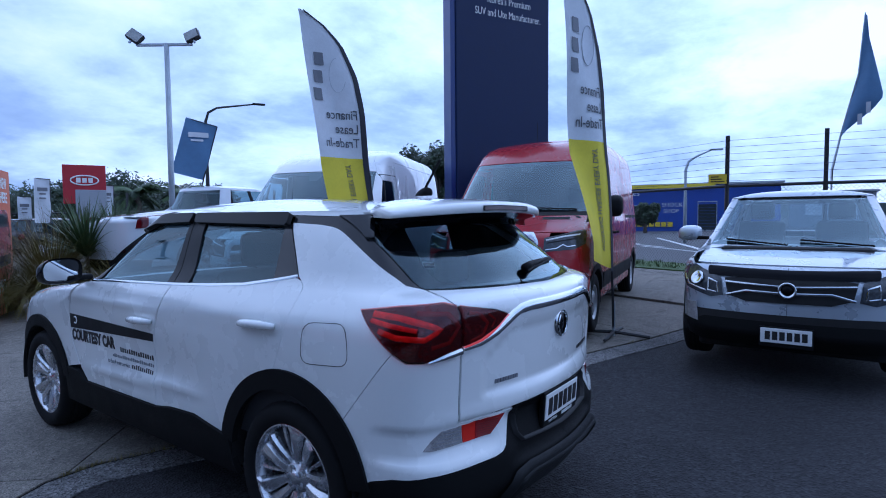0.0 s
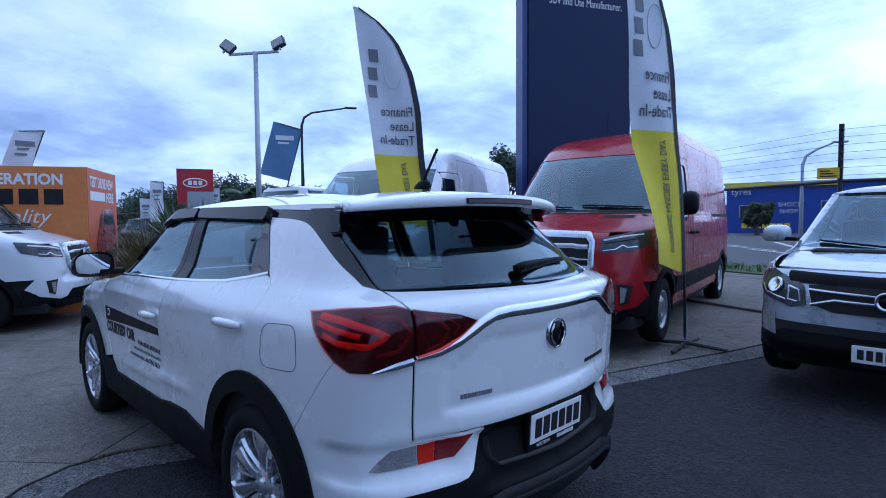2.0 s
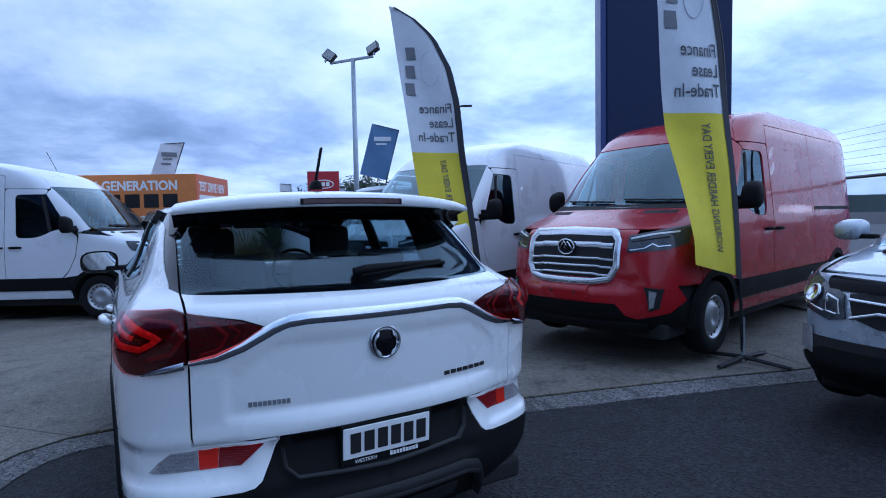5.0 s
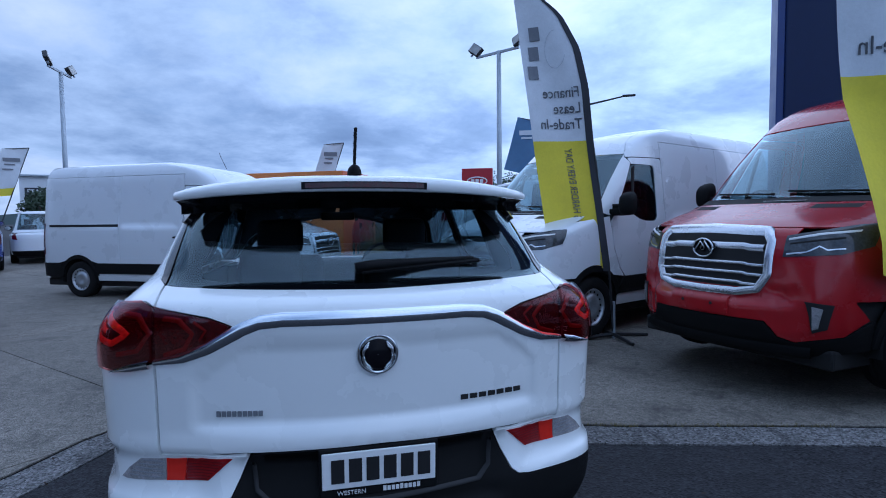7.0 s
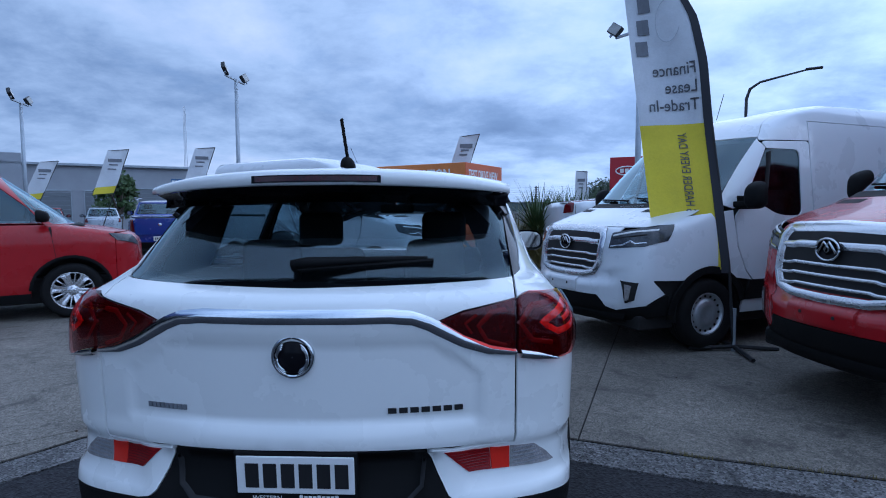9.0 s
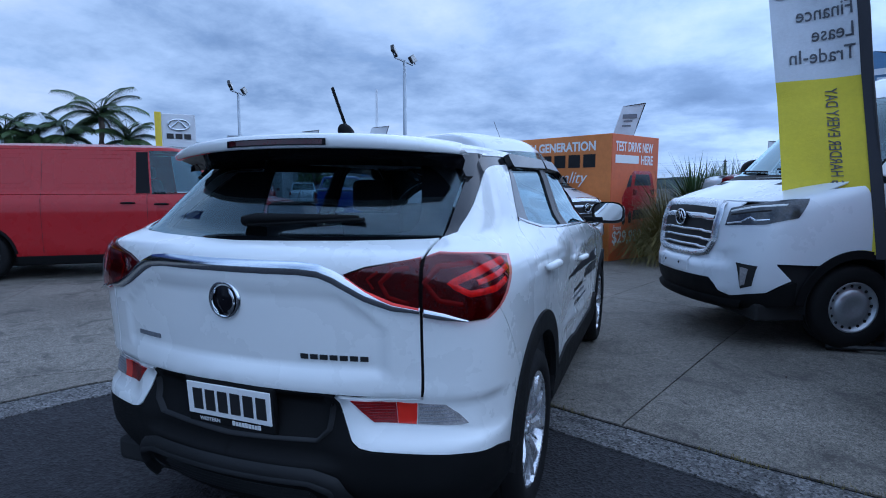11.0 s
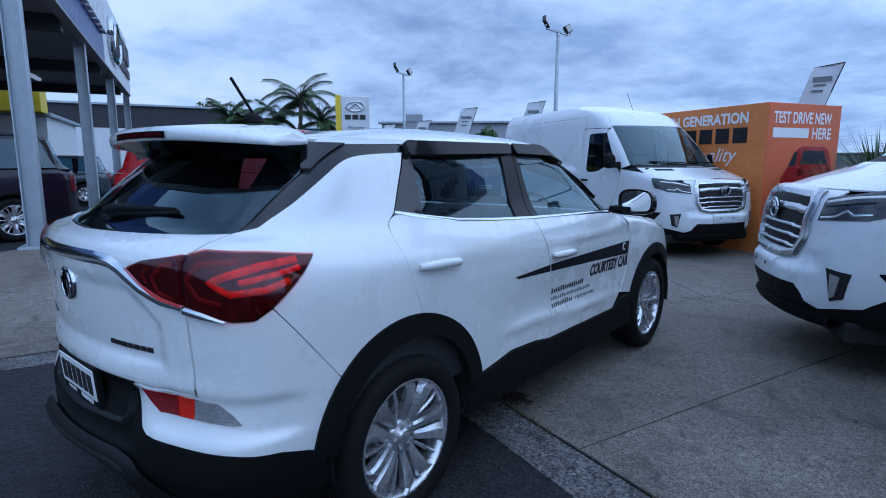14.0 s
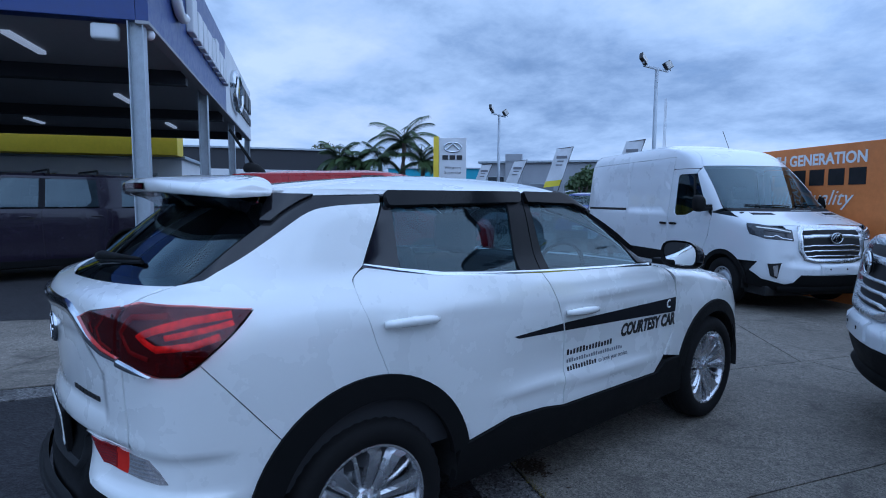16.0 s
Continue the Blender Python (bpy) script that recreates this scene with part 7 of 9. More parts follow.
SOFFIT = material("soffit", (0.30, 0.31, 0.33), 0.7, vary=0.06)
LEAF = material("leaf_green", (0.05, 0.085, 0.025), 0.6, vary=0.35, scale=3)
LEAF2 = material("dark_leaf", (0.028, 0.05, 0.022), 0.65, vary=0.4, scale=2)
FLAX = material("golden_grass", (0.17, 0.14, 0.035), 0.7, vary=0.35, scale=4)
FLAX2 = material("olive_leaf", (0.085, 0.085, 0.025), 0.65, vary=0.4, scale=2)
BARK = material("bark", (0.12, 0.095, 0.075), 0.9, vary=0.3, bump=0.01, bump_scale=30)
KIARED = material("red_sign", (0.35, 0.012, 0.02), 0.4, vary=0.05)
WINDOWDARK = material("dark_window", (0.03, 0.04, 0.05), 0.08, vary=0.1)


def feather_flag(x, y, ang, seed, lean, fall, tall, turn):
    F = thing("feather_flag", pose(x, y, lie(x, y) - 0.02, 0, 0, ang), "tall white and yellow feather flag with mirrored grey lettering", "flag", "feather flags by the vans")
    bend = curve_of([(0.0, 0.0), (0.05, 0.0), (0.8, -0.03), (2.15, -0.17), (2.7, -0.21), (3.1, -0.29), (3.45, -0.47), (3.68, -0.72), (3.8, -0.98)])
    right = lambda z: float(bend(min(z, 3.8))) - lean * z
    left = lambda z: -0.68 - 0.12 * max(0.0, min(1.0, (z - 0.9) / 1.2)) - 0.17 * max(0.0, (z - 2.1) / 1.7) - lean * z
    yaw = lambda z: radians(turn) * max(0.0, min(1.0, (2.0 - z) / 0.9))
    sway = lambda u, z: 0.03 * math.sin(u * 6 + z * 2.1 + seed) * min(1, -u * 3) + 0.015 * math.sin(z * 5.0 + u * 9 + seed * 2) * min(1, -u * 2) + u * math.tan(yaw(z)) * 0.9 - fall * z

    def cloth(name, z0, z1, mat, u0=0.0, u1=1.0, slant=0.0, n=26, k=12, off=0.0, label=""):
        bm = bmesh.new()
        grid = []
        for i in range(n + 1):
            row = []
            for j in range(k + 1):
                f = u0 + (u1 - u0) * j / k
                z = z0 + (z1 - z0) * i / n + slant * f * (1 - i / n)
                zz = min(z, 3.80)
                r, l = right(zz), left(zz)
                u = r + (min(l, r - 0.02) - r) * f
                row.append(bm.verts.new((u, sway(u, z) + off, z * tall)))
            grid.append(row)
        for a, b in zip(grid, grid[1:]):
            for j in range(k):
                bm.faces.new((a[j], a[j + 1], b[j + 1], b[j]))
        return part(name, bm, mat, F, label, smooth=True)

    cloth("yellow_cloth", 0.76, 2.14, CLOTHY, 0.0, 1.0, 0.14)
    w = cloth("white_cloth", 2.14, 3.79, CLOTHW)
    cloth("sleeve", 0.74, 3.80, SLEEVE, -0.03, 0.09, 0, n=40, k=2, off=-0.006)
    bm = bmesh.new()
    tube(bm, [(right(z) + 0.012, sway(-0.001, z), z * tall) for z in np.linspace(0.05, 3.78, 30)], [0.016 - 0.009 * i / 29 for i in range(30)], 8)
    part("pole", bm, BLACKSTEEL, F)
    bm = bmesh.new()
    cyl(bm, (0.012, 0, 0.0), (0.012, 0, 0.42), 0.02, 0.017, 10)
    part("ground_spigot", bm, GALV, F)
    for a in (0.3, 1.9, 3.45, 5.0):
        bm = bmesh.new()
        c, s = math.cos(a), math.sin(a)
        tube(bm, [(0.012, 0, 0.05), (0.012 + 0.42 * c, 0.42 * s, 0.025)], [0.022, 0.018], 6)
        part("foot_bar", bm, BLACKSTEEL, F)
    for k, word in enumerate(("Finance", "Lease", "Trade-In")):
        ob = letters(word, 0.155, GREYINK, F, Matrix.Identity(4), "flag_lettering", "mirrored grey lettering", bold=0.001)
        for v in ob.data.vertices:
            u, z = -0.08 - v.co.x * 0.84, 2.60 - 0.165 * k + v.co.y
            u += right(z)
            v.co = (u, sway(u, z) - 0.008, z * tall)
        ob.data.flip_normals()
    ob = letters("WORKING HARDER EVERY DAY", 0.115, GREYINK, F, Matrix.Identity(4), "flag_lettering", "mirrored grey lettering", bold=0.001)
    wd = max(v.co.x for v in ob.data.vertices)
    for v in ob.data.vertices:
        z = 0.98 + v.co.x / wd * 1.08
        u = right(z) - 0.30 + v.co.y
        v.co = (u, sway(u, z) - 0.008, z * tall)
    # plain marks for the maker's sign
    for k in range(3):
        bm = bmesh.new()
        rows = []
        for i in range(4):
            z = 2.80 + 0.20 * k + 0.14 * i / 3
            mid = left(z) + 0.10 + 0.03 * k
            rows.append([bm.verts.new((mid + d, sway(mid + d, z) - 0.008, z * tall)) for d in (-0.05, 0.0, 0.06)])
        for a, b in zip(rows, rows[1:]):
            for j in range(2):
                bm.faces.new((a[j], a[j + 1], b[j + 1], b[j]))
        part("maker_mark", bm, GREYINK, F)
    bm = bmesh.new()
    tube(bm, [(right(3.1) - 0.24 + 0.11 * math.cos(t), sway(right(3.1) - 0.24, 3.1) - 0.012, (3.1 + 0.2 * math.sin(t)) * tall) for t in np.linspace(0, 6.2832, 28)], 0.004, 5)
    part("maker_ring", bm, CLOTHGREY, F)
    return F


feather_flag(3.07, 2.93, -19, 0.4, 0.037, 0.02, 1.03, 12)
feather_flag(4.10, 0.21, -13, 2.2, 0.02, 0.0, 1.06, 17)


def small_flag(x, y, top, ang, mat, tail, lean, w=0.62, h=1.35, label="small white and yellow flag leaning on a mast", brand=3, flip=1, tilt=0.05):
    """A banner held out from a leaning mast."""
    z0 = lie(x, y) - 0.02
    F = thing("banner_flag", pose(x, y, z0, 0, 0, ang), label, "flag", "banner flags")
    t = top - z0
    bm = bmesh.new()
    tip = Vector((lean * t, 0, t))
    tube(bm, [(0, 0, 0), tip * 0.5, tip], [0.022, 0.018, 0.012], 8)
    part("mast", bm, BLACKSTEEL, F)
    bm = bmesh.new()
    tube(bm, [tip, tip + Vector((flip * -w, 0, tilt * w))], 0.012, 6)
    part("top_arm", bm, BLACKSTEEL, F)

    def cl(nm, a, b, m):
        bm = bmesh.new()
        rows = []
        for i in range(9):
            f = a + (b - a) * i / 8
            rows.append([bm.verts.new((tip.x - lean * h * f - flip * w * g, 0.03 * math.sin(f * 7 + g * 4), t - h * f + tilt * w * g)) for g in np.linspace(0, 1, 6)])
        for p, q in zip(rows, rows[1:]):
            for j in range(5):
                bm.faces.new((p[j], p[j + 1], q[j + 1], q[j]))
        return part(nm, bm, m, F, smooth=True)

    cl("cloth", 0, 0.84 if tail else 1.0, mat)
    if tail:
        cl("yellow_tail", 0.84, 1.0, CLOTHY)
    for k in range(brand):
        bm = bmesh.new()
        f = 0.24 + 0.10 * k
        xx = tip.x - lean * h * f - flip * w * 0.5
        box(bm, xx - w * (0.32 if k == 0 else 0.2), xx + w * (0.32 if k == 0 else 0.2), -0.045, -0.04, t - h * f + tilt * w * 0.5 - (0.06 if k == 0 else 0.025), t - h * f + tilt * w * 0.5 + (0.06 if k == 0 else 0.025))
        part("mark_bar", bm, GREYINK if mat == CLOTHW else CLOTHW, F)


small_flag(-0.43, 15.00, 3.75, 0, CLOTHW, True, 0.33, 0.62, 1.35, tilt=-0.12)
small_flag(-10.49, 18.23, 3.87, 27, CLOTHW, True, 0.33, 0.72, 1.6, tilt=-0.12)
small_flag(-13.88, 18.15, 3.83, 32, CLOTHW, True, 0.33, 0.72, 1.7, tilt=-0.12)
small_flag(-17.88, 19.24, 3.53, 37, CLOTHW, True, 0.42, 0.66, 1.6, tilt=-0.12)
small_flag(-20.91, 19.74, 3.5, 41, CLOTHW, True, 0.42, 0.62, 1.5, tilt=-0.12)
small_flag(4.85, 11.35, 3.82, -25, CLOTHB, False, 0.27, 0.72, 1.35, "faded blue flag leaning beside a light pole", 2, tilt=0.24)
small_flag(9.0, 24.0, 3.0, -30, CLOTHW, False, 0.02, 0.5, 1.6, "white banner in front of a red sign", 3)
small_flag(6.6, 26.0, 2.5, -30, CLOTHW, False, 0.02, 0.5, 1.5, "white banner by the far fence", 3)
small_flag(5.2, 20.0, 2.9, -10, CLOTHW, False, 0.02, 0.45, 1.5, "white banner by the far fence", 3)


# a limp pennant on the fence
pn = thing("pennant_flag", pose(10.5, -1.84, 0), "limp dark blue pennant on a leaning fence mast", "flag")
bm = bmesh.new()
tube(bm, [(0, 0, 0.1), (0, 0, 2.3), (0, -0.12, 2.95), (0, -0.36, 4.06), (0, -0.43, 5.15)], [0.025, 0.022, 0.018, 0.014, 0.010], 8)
part("mast", bm, GALV, pn, smooth=True)
bm = bmesh.new()
le = curve_of([(0.0, -0.43), (0.45, -0.37), (0.8, -0.20), (1.0, -0.11)])
ri = curve_of([(0.0, -0.46), (0.2, -0.50), (0.45, -0.62), (0.70, -0.74), (0.8, -0.60), (1.0, -0.14)])
rows = [[bm.verts.new((-0.02 - 0.10 * math.sin(g * 3.1) * f - 0.03 * math.sin(f * 9 + g * 5), float(le(f)) + (float(ri(f)) - float(le(f))) * g, 5.1 - 2.25 * f + 0.12 * g * f)) for g in np.linspace(0, 1, 9)] for f in np.linspace(0, 1, 22)]
for p, q in zip(rows, rows[1:]):
    for j in range(8):
        bm.faces.new((p[j], p[j + 1], q[j + 1], q[j]))
part("cloth", bm, CLOTHB, pn, smooth=True)
for k in range(2):
    bm = bmesh.new()
    box(bm, -0.17, -0.165, -0.55 + 0.12 * k, -0.48 + 0.12 * k, 3.3 - 0.2 * k, 3.5 - 0.2 * k)
    part("mark_bar", bm, CLOTHGREY, pn)


def light_pole(x, y, top, ang, label="tall grey steel light pole with two floodlights"):
    z0 = lie(x, y) - 0.02
    F = thing("light_pole", pose(x, y, z0, 0, 0, ang), label, "light pole", "floodlight poles")
    t = top - z0
    bm = bmesh.new()
    cyl(bm, (0, 0, 0), (0, 0, t), 0.075, 0.055, 14)
    part("pole", bm, GALV, F, smooth=True)
    bm = bmesh.new()
    box(bm, -0.7, 0.6, -0.03, 0.03, t - 0.06, t, 0.008)
    part("crossbar", bm, GALV, F)
    for s, a in ((-0.72, 35), (0.6, -25)):
        hd = new("floodlight")
        hd.parent = F
        hd.matrix_local = Matrix.Translation((s, 0, t + 0.16)) @ Matrix.Rotation(radians(a), 4, "Y") @ Matrix.Rotation(radians(-20), 4, "X")
        bm = bmesh.new()
        box(bm, -0.17, 0.17, -0.06, 0.06, -0.13, 0.13, 0.02)
        part("housing", bm, BLACKSTEEL, hd)
        bm = bmesh.new()
        box(bm, -0.15, 0.15, -0.066, -0.058, -0.11, 0.11)
        part("glass_face", bm, LAMPFACE, hd)
        bm = bmesh.new()
        box(bm, -0.02, 0.02, -0.02, 0.02, -0.2, -0.1)
        part("bracket", bm, GALV, hd)


light_pole(4.46, 10.70, 5.52, -55)
light_pole(-7.0, 15.4, 5.65, 87)
light_pole(-15.6, 17.0, 5.35, 107)


def street_lamp(x, y, top, ang, reach=2.2, mat=BLACKSTEEL):
    F = thing("street_lamp", pose(x, y, 0.1, 0, 0, ang), "slender street lamp with a long curved arm", "street lamp", "street lamps")
    bm = bmesh.new()
    tube(bm, [(0, 0, 0), (0, 0, top * 0.5), (0, 0, top - 0.7), (0.12, 0, top - 0.3), (0.5, 0, top - 0.05), (reach, 0, top + 0.25)], [0.1, 0.085, 0.07, 0.06, 0.05, 0.035], 10)
    part("pole", bm, mat, F, smooth=True)
    bm = bmesh.new()
    box(bm, reach - 0.1, reach + 0.5, -0.12, 0.12, top + 0.22, top + 0.30, 0.03)
    part("lamp_head", bm, mat, F)


street_lamp(12.5, 22.3, 6.7, -30)
street_lamp(26.5, 4.1, 4.3, -60, 1.2, GALV)

# tall dealer pylon
PY = thing("sign_pylon", pose(7.26, 3.48, lie(7.26, 3.48) - 0.02, 0, 0, -27.7), "tall navy blue sign pylon behind the red van", "sign")
bm = bmesh.new()
box(bm, -1.03, 1.13, 0.0, 0.36, 0.0, 7.6, 0.02)
part("sign_body", bm, NAVY, PY)
bm = bmesh.new()
box(bm, -1.13, -1.03, 0.03, 0.33, 0.0, 7.6, 0.01)
part("edge_fin", bm, FASCIA, PY)
for k, (word, z) in enumerate((("Korea's Premium", 5.52), ("SUV and Ute Manufacturer.", 5.27))):
    ob = letters(word, 0.20, PLATE_WHITE, PY, Matrix.Translation((-0.62 if k else -0.35, -0.004, z)) @ Matrix.Rotation(radians(90), 4, "X"), "sign_lettering", "white lettering")
    wd = max(v.co.x for v in ob.data.vertices) - min(v.co.x for v in ob.data.vertices)
    lo = min(v.co.x for v in ob.data.vertices)
    for v in ob.data.vertices:
        v.co.x = lo + (v.co.x - lo) * ((1.52 if k else 1.0) / wd)
for k in range(8):
    bm = bmesh.new()
    box(bm, -0.8 + k * 0.22, -0.62 + k * 0.22, -0.012, 0.0, 5.85, 6.08)
    part("sign_bar", bm, PLATE_WHITE, PY)

# orange display box
BX = thing("display_box", pose(0.45, 8.91, -0.13, 0, 0, 62.4), "orange fabric display box printed with white lettering and a red car", "display")
BL, BD = 1.78, 4.4
bm = bmesh.new()
box(bm, 0.01, BL - 0.01, 0.01, BD - 0.01, 0.0, 2.49, 0.02)
part("frame_core", bm, ORANGE, BX)
bm = bmesh.new()
box(bm, 0.0, BL, -0.012, 0.005, 0.0, 2.5, 0.006)
part("front_banner", bm, ORANGE, BX)
bm = bmesh.new()
box(bm, -0.012, 0.005, 0.0, BD, 0.0, 2.5, 0.006)
part("side_banner", bm, ORANGE2, BX)
U = Matrix.Translation((0, -0.016, 0)) @ Matrix.Rotation(radians(90), 4, "X")
for word, z, x in (("TEST DRIVE NEW", 2.18, 0.12), ("HERE", 1.93, 1.06)):
    ob = letters(word, 0.26, PLATE_WHITE, BX, U @ Matrix.Translation((x, z, 0)), "banner_lettering", "bold white lettering", bold=0.006)
    lo, hi = min(v.co.x for v in ob.data.vertices), max(v.co.x for v in ob.data.vertices)
    for v in ob.data.vertices:
        v.co.x = lo + (v.co.x - lo) * ((1.42 if len(word) > 5 else 0.48) / (hi - lo))
bm = bmesh.new()
box(bm, 0.12, 0.98, -0.02, -0.012, 1.94, 2.10)
part("brand_bar", bm, PLATE_WHITE, BX)
# the printed car: flat shapes
for nm, pts, mt, o in (("print_body", [(0.42, 0.92), (0.40, 1.25), (0.52, 1.42), (0.66, 1.50), (0.74, 1.74), (0.84, 1.80), (1.45, 1.80), (1.55, 1.72), (1.66, 1.42), (1.68, 1.0), (1.6, 0.86), (0.78, 0.82)], RED, 0.014),
                       ("print_glass", [(0.84, 1.50), (0.90, 1.73), (1.42, 1.73), (1.52, 1.50)], WINDOWDARK, 0.017), ("print_side_glass", [(0.55, 1.46), (0.68, 1.70), (0.76, 1.72), (0.72, 1.48)], WINDOWDARK, 0.017),
                       ("print_tyre", [(0.42, 0.75), (0.40, 0.95), (0.46, 1.05), (0.53, 0.98), (0.54, 0.76), (0.48, 0.70)], INNER, 0.019), ("print_tyre", [(0.66, 0.74), (0.65, 0.92), (0.71, 1.0), (0.77, 0.92), (0.77, 0.75)], INNER, 0.019), ("print_bumper", [(0.80, 0.80), (0.84, 1.0), (1.56, 1.02), (1.62, 0.84)], INNER, 0.018),
                       ("print_lamp", [(0.80, 1.30), (0.80, 1.43), (0.98, 1.40), (0.92, 1.30)], TAIL_MID, 0.018), ("print_lamp", [(1.50, 1.40), (1.66, 1.43), (1.66, 1.32), (1.56, 1.31)], TAIL_MID, 0.018)):
    bm = bmesh.new()
    bm.faces.new([bm.verts.new((x, -o, z)) for x, z in pts])
    part(nm, bm, mt, BX)
letters("From", 0.14, PLATE_WHITE, BX, U @ Matrix.Translation((0.10, 0.62, 0)), "banner_lettering")
letters("$29,990", 0.34, PLATE_WHITE, BX, U @ Matrix.Translation((0.08, 0.36, 0)), "banner_lettering", "bold white price", bold=0.008)
S2 = Matrix.Translation((-0.016, 0, 0)) @ Matrix.Rotation(radians(-90), 4, "Z") @ Matrix.Rotation(radians(90), 4, "X")
letters("NEW 4TH GENERATION", 0.25, PLATE_WHITE, BX, S2 @ Matrix.Translation((-0.34, 2.20, 0)) @ Matrix.Diagonal((0.92, 1, 1, 1)), "banner_lettering", "bold white lettering", align="RIGHT", bold=0.008)
for k in range(7):
    bm = bmesh.new()
    box(bm, -0.02, -0.014, 0.35 + k * 0.36, 0.63 + k * 0.36, 1.86, 2.12)
    part("brand_bar", bm, INNER, BX)
letters("Built Quality", 0.34, PLATE_WHITE, BX, S2 @ Matrix.Translation((-2.3, 1.55, 0.004)), "banner_lettering", "white script lettering", shear=0.35)
letters("FEATURING", 0.11, PLATE_WHITE, BX, S2 @ Matrix.Translation((-1.4, 1.28, 0)), "banner_lettering")
for k in range(4):
    bm = bmesh.new()
    box(bm, -0.02, -0.014, 0.75, 1.75 - 0.12 * (k % 2), 1.16 - 0.11 * k, 1.20 - 0.11 * k)
    part("text_bar", bm, PLATE_WHITE, BX)

# red and grey roadside sign
KS2 = thing("roadside_sign", pose(8.0, 24.2, -0.1, 0, 0, -23), "red roadside sign with a plain oval mark over a grey panel", "sign")
bm = bmesh.new()
box(bm, -0.78, 0.78, 0, 0.3, 2.3, 3.95, 0.02)
part("sign_head", bm, KIARED, KS2)
bm = bmesh.new()
box(bm, -0.35, 0.78, -0.03, 0.33, 0.0, 2.9, 0.02)
part("sign_base", bm, GREYWALL, KS2)
bm = bmesh.new()
tube(bm, [(0.5 * math.cos(t), -0.02, 3.3 + 0.2 * math.sin(t)) for t in np.linspace(0, 6.2832, 28)], 0.03, 5)
for k in range(3):
    box(bm, -0.3 + k * 0.22, -0.14 + k * 0.22, -0.03, -0.005, 3.2, 3.4)
part("oval_mark", bm, PLATE_WHITE, KS2)

# white and yellow pylon across the yard
LP = thing("dealer_sign", pose(-20.3, 18.15, -0.1, 0, 0, 49), "white dealer sign with a yellow edge and a chrome oval", "sign")
bm = bmesh.new()
box(bm, -0.68, 0.78, 0, 0.35, 0, 4.9, 0.03)
part("sign_body", bm, WHITEWALL, LP)
bm = bmesh.new()
slab(bm, [(-0.98, -0.02), (-0.70, -0.02), (-0.70, 0.36), (-0.98, 0.36)], 0, 4.95)
part("yellow_edge", bm, YELLOW, LP)
bm = bmesh.new()
tube(bm, [(0.05 + 0.46 * math.cos(t), -0.03, 4.38 + 0.25 * math.sin(t)) for t in np.linspace(0, 6.2832, 32)], 0.04, 6)
tube(bm, [(-0.28, -0.03, 4.26), (0.05, -0.03, 4.56), (0.38, -0.03, 4.26)], 0.05, 6)
part("oval_mark", bm, CHROME, LP)
for k in range(3):
    bm = bmesh.new()
    box(bm, -0.50 + k * 0.38, -0.20 + k * 0.38, -0.03, 0.0, 3.72, 3.96)
    part("brand_bar", bm, INK, LP)
for k, word in enumerate(("Western", "Supersite")):
    letters(word, 0.24, INK, LP, Matrix.Translation((0.05, -0.005, 3.22 - 0.26 * k)) @ Matrix.Rotation(radians(90), 4, "X"), "sign_lettering", align="CENTER")

# ---- canopy ----
CA = Matrix.Translation((-8.86, 1.45, 0.0)) @ Matrix.Rotation(math.atan2(0.42, -0.905), 4, "Z")
CN = thing("canopy", CA, "dealership canopy with a deep blue fascia on grey steel columns", "canopy")
CL, CZ, CT = 20.0, 4.61, 7.1
for k in range(4):
    cl = new("column")
    cl.parent = CN
    cl.matrix_local = Matrix.Translation((-0.15 + 6.85 * k, 0.30, 0))
    bm = bmesh.new()
    slab(bm, [(-0.13, -0.13), (0.13, -0.13), (0.13, -0.112), (0.010, -0.112), (0.010, 0.112), (0.13, 0.112), (0.13, 0.13), (-0.13, 0.13), (-0.13, 0.112), (-0.010, 0.112), (-0.010, -0.112), (-0.13, -0.112)], -0.05, CZ + 0.07)
    part("steel_section", bm, GALV, cl)
    bm = bmesh.new()
    box(bm, -0.24, 0.24, -0.24, 0.24, -0.05, 0.02, 0.004)
    part("base_plate", bm, GALV, cl)
bm = bmesh.new()
box(bm, 0.0, CL, 0.29, 18.8, CZ + 0.09, CZ + 0.20)
part("soffit_sheet", bm, SOFFIT, CN)
bm = bmesh.new()
box(bm, 0.0, CL, 0.29, 18.8, CT - 0.5, CT - 0.4)
part("roof_sheet", bm, GALV, CN)
for nm, x0, x1, mt in (("blue_fascia", -0.30, 10.2, FASCIA), ("white_fascia", 10.205, CL, WHITEWALL)):
    bm = bmesh.new()
    box(bm, x0, x1, 0.07, 0.28, CZ, CT, 0.01)
    part(nm, bm, mt, CN)
bm = bmesh.new()
box(bm, -0.30, -0.01, 0.285, 18.8, CZ, CT, 0.01)
part("blue_fascia", bm, FASCIA, CN)
bm = bmesh.new()
box(bm, -0.31, CL + 0.02, 0.06, 0.29, CZ - 0.06, CZ + 0.003, 0.008)
part("fascia_trim", bm, SOFFIT, CN)
for x in (4.3, 11.0, 17.6):
    bm = bmesh.new()
    box(bm, x - 0.17, x + 0.17, 0.30, 18.8, CZ - 0.25, CZ + 0.09)
    part("roof_beam", bm, DARKWALL, CN)
